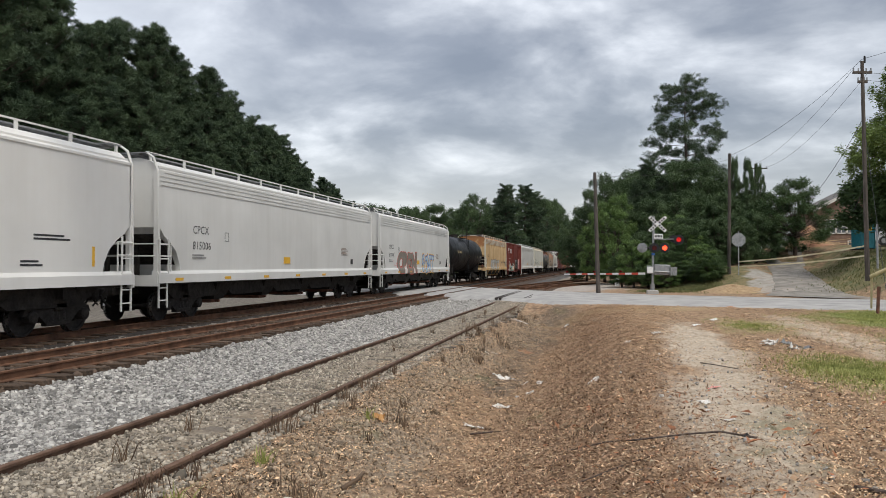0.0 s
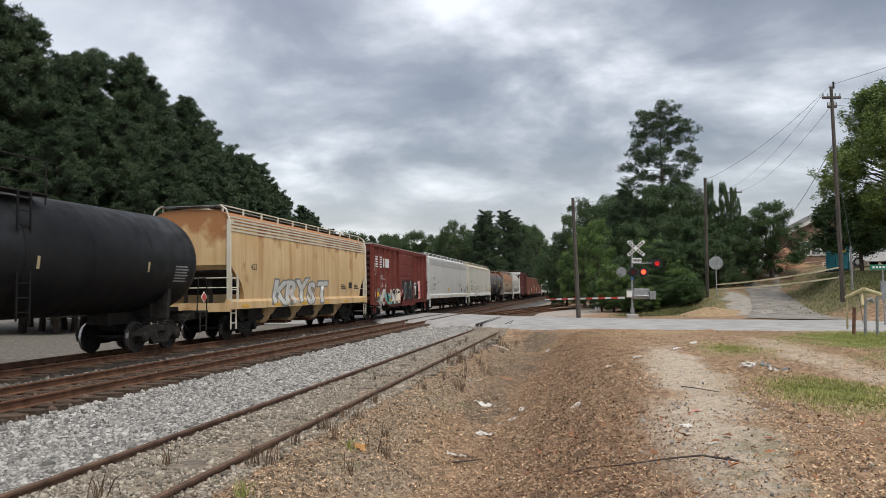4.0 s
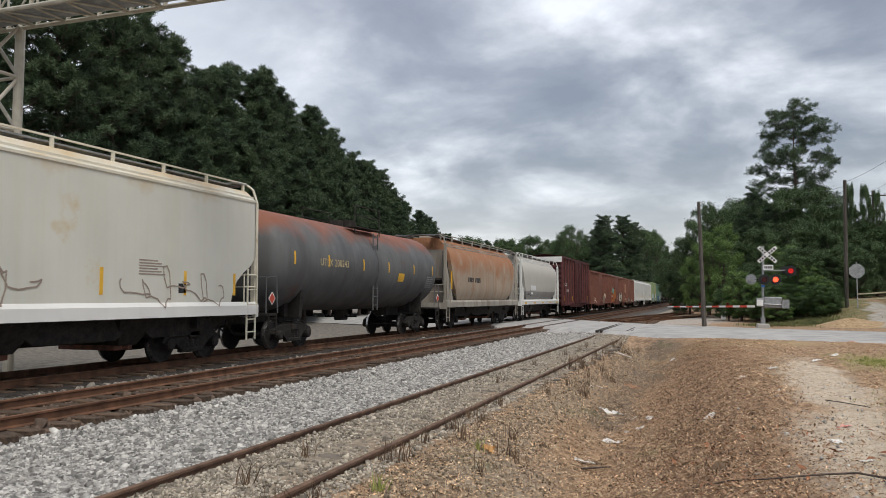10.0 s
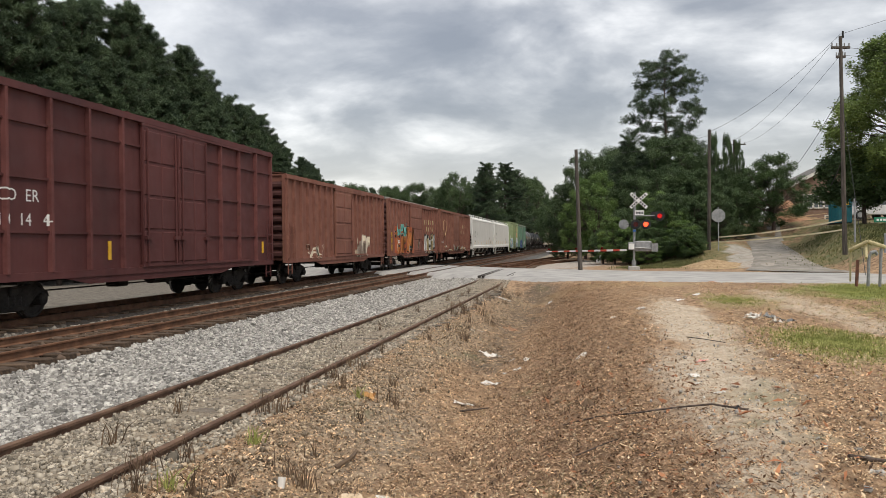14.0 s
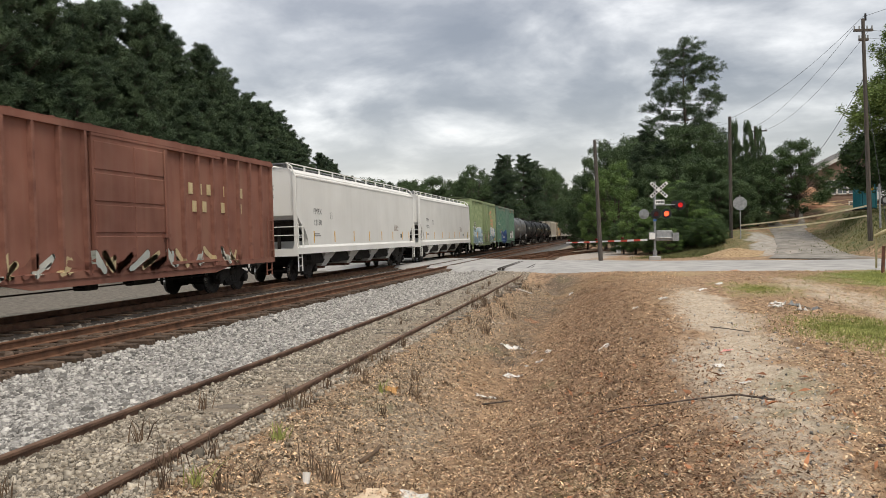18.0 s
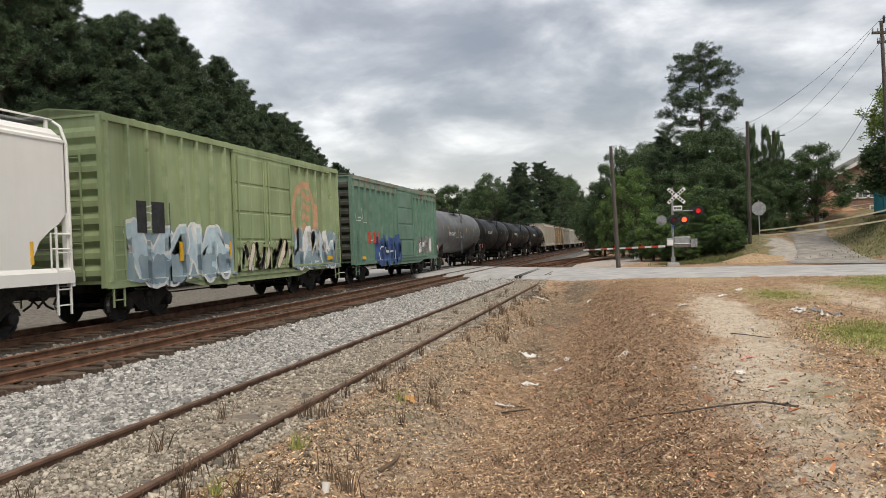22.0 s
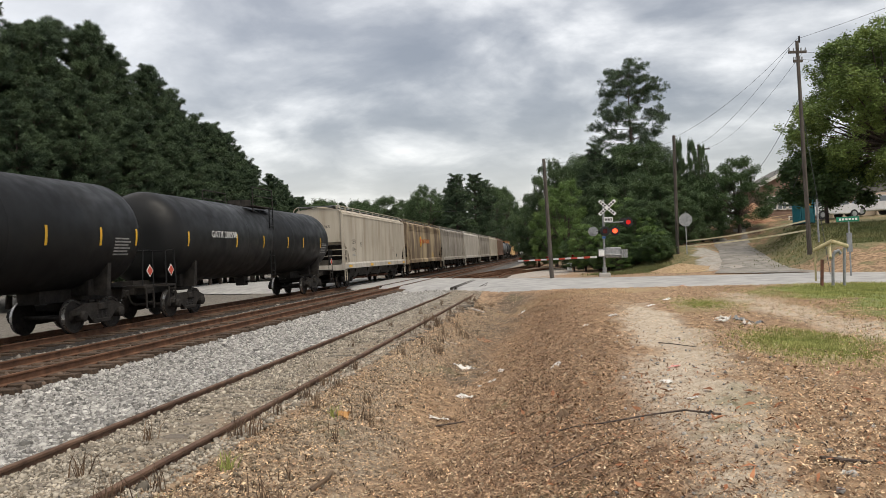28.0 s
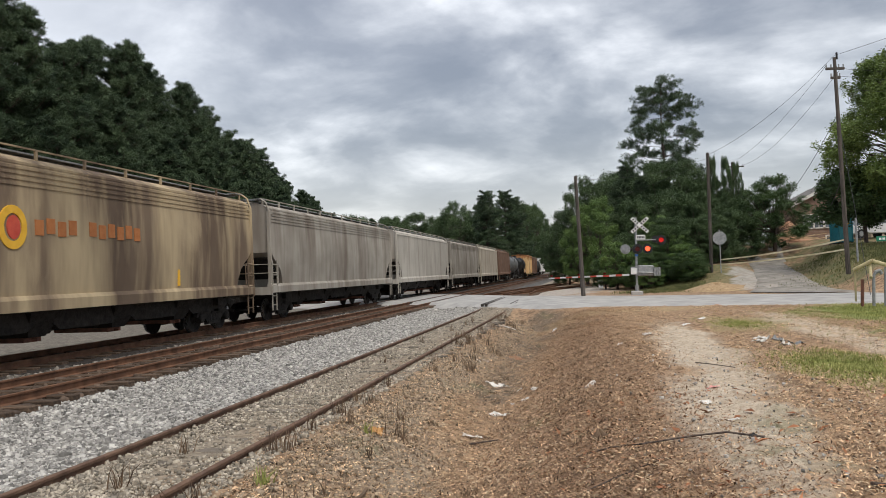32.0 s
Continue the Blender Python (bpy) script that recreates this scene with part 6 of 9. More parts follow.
    c = boxcar("faded red boxcar covered in colourful sprayed letters", 240.9, 257.4, RUST_BOX, post_paint=LIT_RUST_BOX, H=4.66, ribs=19, door=(0.36, 0.60), roof=SILVER_ROOF, end=MAROON_END,
               marks=[("SNC", 1.6, 2.35, 0.36, WHITE_INK), ("21 28 8", 1.8, 1.75, 0.36, WHITE_INK)], stripes=[(11.1 + i * 0.55, 3.25, 0.24, 0.36, TAN_INK, "brand_bar") for i in range(9)] + [(11.3 + i * 0.6, 2.7, 0.24, 0.36, TAN_INK, "brand_bar") for i in range(7)] + [(0.7, 1.3, 0.16, 1.2, Y, "reflector_strip"), (4.6, 1.3, 0.14, 0.7, Y, "reflector_strip"), (15.6, 1.4, 0.14, 0.6, Y, "reflector_strip")])
    spray(c, L, 1.9, 2.3, 3.9, 0.8, 4, [TEAL_P], TEAL_P, 57, 0.1)
    spray(c, L, 1.7, 1.12, 5.0, 1.65, 4, [ORANGE_FADED, RED_FADED, ORANGE_FADED], INK, 53, 0.15, back=RED_FADED, shine=CREAM_P)
    spray(c, L, 10.7, 1.08, 4.2, 1.3, 4, [WHITE_INK, PALE_SPRAY, TAN_INK], INK, 54, 0.19, shine=WHITE_INK)
    spray(c, L, 8.0, 1.4, 0.7, 0.7, 1, [CREAM_P], PALE_MIX, 58, 0.12)
    L = 275.6 - 258.6
    c = boxcar("worn brown boxcar with flaking paint and sprayed patches", 258.6, 275.6, RUST_BOX2, post_paint=LIT_RUST_BOX2, H=4.66, ribs=19, door=(0.38, 0.58), roof=RUST_BOX, end=MAROON_END,
               marks=[("03 7", 0.8, 1.75, 0.36, WHITE_INK)], stripes=[(11.1 + i * 0.55, 3.25, 0.22, 0.34, TAN_INK, "brand_bar") for i in (0, 1, 2, 4, 6)] + [(11.3 + i * 0.6, 2.7, 0.22, 0.34, TAN_INK, "brand_bar") for i in (0, 1, 3, 5)])
    spray(c, L, 1.6, 1.05, 13.4, 0.5, 12, [TAN_INK, RUST_BOX, PALE_MIX], RUST_BOX2, 55, 0.15)
    bm = bmesh.new()
    shield = [(1.3, 3.7), (1.9, 3.85), (2.5, 3.7), (2.6, 2.9), (1.9, 2.35), (1.2, 2.9)]
    for a, b in zip(shield, shield[1:] + shield[:1]):
        rod(bm, (1.625, -L / 2 + a[0], a[1]), (1.625, -L / 2 + b[0], b[1]), 0.03, 4)
    part("shield_outline", fix(bm), CORAL_P, c)
    white_hopper(277.8, 297.8, "PMRX", "12158", WHITE_CAR, "clean white covered hopper with yellow strips and black lettering", bays=4, base=2.87, stripes=uprights(20, (2.0, 4.6, 7.4, 10.0, 12.3, 14.6, 16.8, 18.4), Y, 1.62, 0.5))
    white_hopper(299.2, 319.0, "PMRX", "12002", WHITE_CAR, "white covered hopper with yellow strips coupled to a green boxcar", bays=4, base=2.87, stripes=uprights(20, (2.0, 4.6, 7.4, 10.0, 12.3, 14.6, 16.8, 18.4), Y, 1.62, 0.5))
    L = 336.0 - 320.1
    c = boxcar("olive green boxcar with blue sprayed letters along its foot", 320.1, 336.0, GREEN_BOX, post_paint=LIT_GREEN_BOX, H=5.25, ribs=19, door=(0.40, 0.68), end=GREEN_BOX, double=True, roof=GREEN_BOX,
               stripes=[(1.3, 2.35, 1.5, 0.85, INK, "number_panel"), (0.95, 1.4, 0.14, 0.7, Y, "reflector_strip"), (14.4, 1.3, 0.5, 0.16, Y, "reflector")], marks=[("TOE", 1.4, 2.85, 0.36, WHITE_INK), ("22 48", 1.4, 2.42, 0.36, WHITE_INK)])
    spray(c, L, 0.9, 1.1, 5.3, 1.3, 4, [LIGHT_BLUE_P], WHITE_INK, 61, 0.20, back=SLATE_SPRAY, lower=SLATE_SPRAY)
    spray(c, L, 6.3, 1.15, 4.6, 0.95, 6, [GREEN_BOX, PALE_MIX, CREAM_P], RUST_BOX2, 62, 0.12)
    spray(c, L, 10.9, 1.1, 4.7, 1.3, 4, [LIGHT_BLUE_P, WHITE_INK], WHITE_INK, 63, 0.19, back=SLATE_SPRAY, lower=SLATE_SPRAY)
    for k, yy in enumerate((3.2, 6.0, 12.6)):
        dress(c, L, (), [(yy, 1.55, 0.12, 0.55, YELLOW, "reflector_strip")], W=1.60)
    # big painted emblem: an arched ring with a fir of chevrons
    arc = [(12.2 - L / 2 + 1.05 * math.cos(a), 3.15 + 1.25 * math.sin(a)) for a in np.linspace(-0.9, math.pi + 0.9, 26)]
    bm = bmesh.new()
    ring = [[bm.verts.new((0, 12.2 - L / 2 + q * (u - 12.2 + L / 2), 3.15 + q * (v - 3.15))) for u, v in arc] for q in (0.86, 1.1)]
    for k in range(25):
        bm.faces.new((ring[0][k], ring[0][k + 1], ring[1][k + 1], ring[1][k]))
    part("painted_ring", follow(bm, c, 0.004), CORAL_P, c)
    for k in range(4):
        z = 2.5 + k * 0.42
        bm = bmesh.new()
        for s in (-1, 1):
            bm.faces.new([bm.verts.new((0, 12.2 - L / 2 + s * u, z + v)) for u, v in ((0, 0.12), (0.42, -0.14), (0.42, 0.12), (0, 0.38))])
        bmesh.ops.remove_doubles(bm, verts=bm.verts[:], dist=0.0005)
        part("painted_chevron", follow(bm, c, 0.004), CORAL_P, c)
    L = 354.4 - 337.9
    c = boxcar("blue-green boxcar with rust-streaked cap and sprayed letters", 337.9, 354.4, TEAL_BOX, post_paint=LIT_TEAL_BOX, H=5.2, ribs=19, door=(0.44, 0.64), end=DARK_END, cap=TEAL_CAP, roof=TEAL_CAP,
               stripes=[(2.3, 2.0, 1.7, 0.55, RED_P, "number_panel"), (1.1, 1.2, 0.5, 0.14, Y, "reflector"), (15.6, 1.3, 0.12, 0.5, Y, "reflector_strip")], marks=[("LR  E", 2.5, 2.12, 0.36, WHITE_INK)])
    bm = bmesh.new()
    box(bm, 1.53, 1.60, -L / 2, L / 2, 4.75, 5.1)
    part("cap_band", fix(bm), TEAL_CAP, c)
    for k in range(20):
        bm = bmesh.new()
        y = -L / 2 + 0.1 + (L - 0.2) * k / 19
        box(bm, 1.60, 1.625, y - 0.035, y + 0.035, 4.72, 5.1)
        part("cap_post", fix(bm), LIT_TEAL_BOX, c)
    spray(c, L, 3.4, 1.05, 4.2, 1.15, 4, [DEEP_BLUE], DEEP_BLUE, 71, 0.24, back=DEEP_BLUE, shine=WHITE_INK)
    spray(c, L, 11.4, 1.35, 3.9, 0.95, 9, [WHITE_INK, GREY_SPRAY, WHITE_INK], INK, 72, 0.09, back=GREY_SPRAY)
    tag(c, L, 0.5, 3.0, 1.5, 0.9, 9, PALE_SPRAY, 73)
    # tank cars
    c = tank("dark grey tank car with white scrawls", 354.9, 371.8, GREY_TANK, R=1.66, zc=2.84, marks=[("NRLX 200397", 3.2, 2.5, 0.36, WHITE_INK)], stripes=uprights(17, (1.5, 3.2, 6.4, 9.6, 12.6, 15.2), Y, 2.75, 0.42))
    tag(c, 16.9, 6.0, 2.2, 2.6, 0.6, 12, WHITE_INK, 81)
    tank("plain black tank car", 372.3, 389.9, BLACK_TANK, marks=[("GATX 200888", 3.0, 2.75, 0.36, WHITE_INK)], stripes=uprights(17.6, (1.5, 5.6, 8.2, 11.2, 14.0), TAN_INK, 2.75, 0.42))
    tank("black tank car with yellow strips", 390.4, 409.0, BLACK_TANK, marks=[("GATX 200583", 3.0, 2.75, 0.36, WHITE_INK)], stripes=uprights(18.6, (1.4, 5.6, 9.0, 11.2, 13.2, 15.5, 17.3), Y, 2.4, 0.5))
    tank("black tank car with yellow strips and white lettering", 409.6, 428.4, BLACK_TANK, marks=[("GATX 200598", 3.2, 2.75, 0.36, WHITE_INK)], stripes=uprights(18.8, (1.4, 5.4, 8.2, 11.2, 13.4, 16.2), Y, 2.4, 0.5))
    # the grain hoppers at the back
    c = white_hopper(430.2, 448.8, "CEFX", "10965", TAN_CAR, "tan covered hopper with grime and black lettering", bays=4, trim=TAN_CAR, sill_paint=DULL_CAR, stripes=reflectors(18.6, 4, Y, 1.22, 0.7, 0.14))
    L = 468.8 - 450.1
    c = hopper("brown-stained covered hopper with a round red and yellow emblem", 450.1, 468.8, BROWN_STREAK, curve=0.9, bays=4, trim=BROWN_STREAK, stripes=uprights(L, (13.2,), Y, 1.6, 0.5))
    bm = bmesh.new()
    for i in range(20):
        a, b = 2 * math.pi * i / 20, 2 * math.pi * (i + 1) / 20
        prism(bm, [(-L / 2 + 6.3 + r * math.cos(q), 3.05 + r * 1.15 * math.sin(q)) for q, r in ((a, 0.27), (b, 0.27), (b, 0.43), (a, 0.43))], "x", 1.54, 1.582)
    part("emblem_ring", fix(bm), YELLOW, c)
    bm = bmesh.new()
    prism(bm, [(-L / 2 + 6.32 + 0.2 * math.cos(q), 3.05 + 0.27 * math.sin(q)) for q in np.linspace(0, 6.28, 13)[:-1]], "x", 1.54, 1.584)
    part("emblem_core", fix(bm), RED_P, c)
    dress(c, L, (), [(7.0 + i * 0.39, 2.9 + 0.05 * (i % 2), 0.27, 0.36, ORANGE_FADED, "brand_bar") for i in range(11) if i != 4], 1.575)
    hopper("grey stained covered hopper", 470.2, 489.6, GREY_STREAK, curve=0.9, bays=4)
    hopper("pale dirty covered hopper", 491.0, 510.2, DULL_CAR, bays=4)
    hopper("grey stained covered hopper in a row of hoppers", 511.6, 530.2, GREY_STREAK, curve=0.9, bays=4)
    hopper("tan covered hopper in a row of hoppers", 531.6, 549.2, TAN_CAR, bays=4)
    hopper("dark brown covered hopper", 550.6, 567.0, BROWN_CAR, bays=4)
    tank("grey tank car far back in the train", 568.4, 584.0, GREY_TANK)
    tank("black tank car far back in the train", 585.0, 601.0, BLACK_TANK)
    boxcar("yellow boxcar far back in the train", 603.0, 618.0, ORANGE_CAR, H=4.8, ribs=11)
    boxcar("brown boxcar far back in the train", 620.0, 636.0, BROWN_CAR, ribs=11)
    tank("black tank car near the end of the train", 637.5, 653.0, BLACK_TANK)
    hopper("white covered hopper near the end of the train", 655.0, 674.0, WHITE_CAR)


build_train()

# ---- trees ----


def needle_tufts(centres, rs, size, blades=22):
    """Bunches of needle blades round each centre: long thin pieces standing out on all sides, more of them upwards."""
    n = len(centres)
    d = rs.normal(0, 1, (n, blades, 3))
    d[..., 2] = d[..., 2] * 0.8 + 0.6
    d /= np.linalg.norm(d, axis=2, keepdims=True)
    ln = size * rs.uniform(0.7, 1.3, (n, blades, 1))
    side = np.cross(d, rs.normal(0, 1, (n, blades, 3)))
    side /= np.linalg.norm(side, axis=2, keepdims=True) + 1e-9
    w = ln * 0.055
    c = centres[:, None, :] + rs.normal(0, size * 0.16, (n, blades, 3))
    v = np.stack([c - side * w * 0.5, c + d * ln * 0.55 + side * w, c + d * ln, c + d * ln * 0.5 - side * w], 2)
    return v.reshape(-1, 3)


def ball_points(rs, c, r, k):
    d = rs.normal(0, 1, (k, 3))
    d /= np.linalg.norm(d, axis=1, keepdims=True)
    return np.array(c)[None] + d * r * rs.uniform(0.45, 1.0, (k, 1)) * np.array([1, 1, 0.75])


def leaf_cards(centres, rs, size, per):
    n = len(centres)
    c = centres[:, None, :] + rs.normal(0, size * 1.7, (n, per, 3))
    a = rs.normal(0, 1, (n, per, 3))
    a[..., 2] *= 0.45
    a /= np.linalg.norm(a, axis=2, keepdims=True)
    b = np.cross(a, rs.normal(0, 1, (n, per, 3)))
    b /= np.linalg.norm(b, axis=2, keepdims=True) + 1e-9
    s = size * rs.uniform(0.6, 1.3, (n, per, 1))
    v = np.stack([c - a * s, c + b * s * 0.42, c + a * s, c - b * s * 0.42], 2)
    return v.reshape(-1, 3)


def quads_mesh(name, V, material):
    nq = len(V) // 4
    me = bpy.data.meshes.new(name)
    me.vertices.add(len(V))
    me.vertices.foreach_set("co", V.astype(np.float32).ravel())
    me.loops.add(nq * 4)
    me.loops.foreach_set("vertex_index", np.arange(nq * 4))
    me.polygons.add(nq)
    me.polygons.foreach_set("loop_start", np.arange(0, nq * 4, 4))
    me.update()
    me.materials.append(material)
    return me


def pine_proto(seed, H, bare, spread, label, gap=0.52, lush=1.0, crown=None, name="pine_tree", stubs=0, puff=False):
    """A pine: tapered trunk, whorls of rising limbs, and at their ends round clumps of needles. crown(u) gives the reach by height."""
    rs = np.random.RandomState(seed)
    t = thing(name, label, "tree", pose(0, 0, 0), group="pines")
    bm = bmesh.new()
    pts = [(0, 0, -0.3)]
    for i in range(1, 9):
        pts.append((rs.normal(0, 0.10), rs.normal(0, 0.10), H * i / 8.2))
    for i, (a, b) in enumerate(zip(pts, pts[1:])):
        rod(bm, a, b, 0.25 * (1 - i / 9), 8, 0.25 * (1 - (i + 1) / 9))
    px, py, pz = ([p[k] for p in pts] for k in range(3))
    crown = crown or (lambda u: 0.13 + 0.87 * (1 - u) ** 0.72 * min(1.0, 0.65 + u * 1.8))
    tufts = []
    z, turn = H * bare, 0.0
    while z < H - 0.7:
        u = (z - H * bare) / (H * (1 - bare))
        for k in range(rs.randint(3, 6) + (0 if puff else 1)):
            turn += 2.4 + rs.normal(0, 0.5)
            r = max(0.25, spread * crown(u) * (rs.uniform(0.6, 1.12) if puff else rs.uniform(0.55, 1.16)))
            base = Vector((np.interp(z, pz, px), np.interp(z, pz, py), z + rs.uniform(-0.2, 0.2)))
            out = Vector((math.cos(turn), math.sin(turn), 0))
            end = base + out * r + Vector((0, 0, r * ((0.10 + 0.40 * u) if puff else (0.12 + 0.45 * u)) + rs.uniform(-0.3, 0.4)))
            mid = base.lerp(end, 0.55) - Vector((0, 0, 0.10 * r))
            rod(bm, base, mid, 0.05 * (1 - 0.6 * u), 5, 0.034 * (1 - 0.6 * u))
            rod(bm, mid, end, 0.034 * (1 - 0.6 * u), 5, 0.012)
            side = Vector((-out.y, out.x, 0))
            f = 1.0
            while f > (0.56 if puff else 0.3):
                p = base.lerp(end, f)
                w = (1.05 - f) * r * 0.55
                q = p + side * rs.uniform(-w, w) + Vector((0, 0, rs.uniform(-0.05, 0.3)))
                rod(bm, base.lerp(end, max(0.2, f - 0.2)), q, 0.016, 4, 0.008)
                if puff:
                    q = q + Vector((rs.normal(0, 0.3), rs.normal(0, 0.3), rs.normal(0, 0.3)))
                tufts.append(ball_points(rs, q, rs.uniform(0.42, 0.72) if puff else rs.uniform(0.20, 0.40), int((22 if puff else 9) * lush)))
                f -= (0.6 if puff else 0.36) / max(0.6, r)
        z += gap * rs.uniform(0.75, 1.25)
    for k in range(4):
        tufts.append(ball_points(rs, (px[-1], py[-1], H - 0.15 - 0.35 * k), 0.16 + 0.09 * k, 6))
    # dead limbs on the bare trunk
    for k in range(stubs):
        z, a, r = H * bare * rs.uniform(0.35, 1.0), rs.uniform(0, 6.28), rs.uniform(0.6, 2.4)
        rod(bm, (0, 0, z), (math.cos(a) * r, math.sin(a) * r, z + r * rs.uniform(-0.1, 0.35)), 0.03, 4, 0.008)
    part("trunk", fix(bm), BARK, t)
    put("crown", quads_mesh("crown", needle_tufts(np.concatenate(tufts), rs, 0.30), NEEDLES), t)
    return t


def broad_proto(seed, H, W, label, material, trunk=0.25, leaf=0.095, clumps=34, low=0.22, name="broadleaf_tree", kind="broadleaves", per=22):
    rs = np.random.RandomState(seed)
    t = thing(name, label, "tree", pose(0, 0, 0), group=kind)
    bm = bmesh.new()
    fork = Vector((rs.normal(0, 0.1), rs.normal(0, 0.1), H * (low + 0.12)))
    rod(bm, (0, 0, -0.3), fork, trunk, 9, trunk * 0.72)
    C = []
    clumps = int(clumps * 1.9)
    for i in range(clumps):
        a = i * 2.399 + rs.uniform(-0.4, 0.4)
        u = (i + 0.5) / clumps
        z = H * (low + (0.95 - low) * u)
        env = W * math.sqrt(max(0.03, 1 - ((u - 0.42) / 0.62) ** 2)) * (rs.uniform(0.78, 1.06) if i % 4 else rs.uniform(0.2, 0.6))
        c = Vector((math.cos(a) * env, math.sin(a) * env, z + rs.normal(0, 0.03) * H))
        C.append((c, W * rs.uniform(0.15, 0.27)))
        m = fork.lerp(c, 0.55) + Vector((0, 0, 0.1 * H * rs.uniform(-0.3, 0.5)))
        rod(bm, fork, m, trunk * 0.26, 6, trunk * 0.15)
        rod(bm, m, c, trunk * 0.15, 5, trunk * 0.05)
    part("trunk", fix(bm), BARK, t)
    cen = []
    for c, r in C:
        k = int(46 * (r / (W * 0.23)) ** 2)
        d = rs.normal(0, 1, (k, 3))
        d /= np.linalg.norm(d, axis=1, keepdims=True)
        cen.append(np.array(c)[None] + d * r * rs.uniform(0.5, 1.1, (k, 1)) * np.array([1, 1, 0.62]))
    cen = np.concatenate(cen)
    put("crown", quads_mesh("crown", leaf_cards(cen, rs, leaf, per), material), t)
    return t


def plant(proto, x, y, h, H0, turn, wide=1.0, z=None, label="", sink=0.0):
    s = h / H0
    m = Matrix.Translation((x, y, (gz(x, y) if z is None else z) - sink)) @ pose(0, 0, 0, 0, 0, turn) @ Matrix.Diagonal((s * wide, s * wide, s, 1))
    o = copy_thing(proto, m)
    if label:
        tagged(o, label)
    return o


PINES = [pine_proto(101, 20.0, 0.20, 3.7, "tall dark green pine in the row behind the train"),
         pine_proto(102, 20.0, 0.08, 4.2, "dense dark pine foliaged almost to the ground"),
         pine_proto(103, 20.0, 0.14, 3.4, "dark pine with a ragged pointed top", 0.58),
         pine_proto(104, 20.0, 0.50, 2.9, "pine with a bare lower trunk and open crown", 0.75, 0.9, stubs=22)]
BROADS = [broad_proto(201, 10.0, 3.4, "green broadleaf tree at the wood's edge", LEAVES_DARK, clumps=24),
          broad_proto(202, 10.0, 3.9, "bushy green broadleaf tree", LEAVES, clumps=30, low=0.12),
          broad_proto(203, 10.0, 3.0, "pale green young broadleaf tree", LEAVES_LIGHT, clumps=22, low=0.1),
          broad_proto(204, 10.0, 3.6, "dark broadleaf tree of the far wood", LEAVES_DARK, clumps=36, low=0.06)]


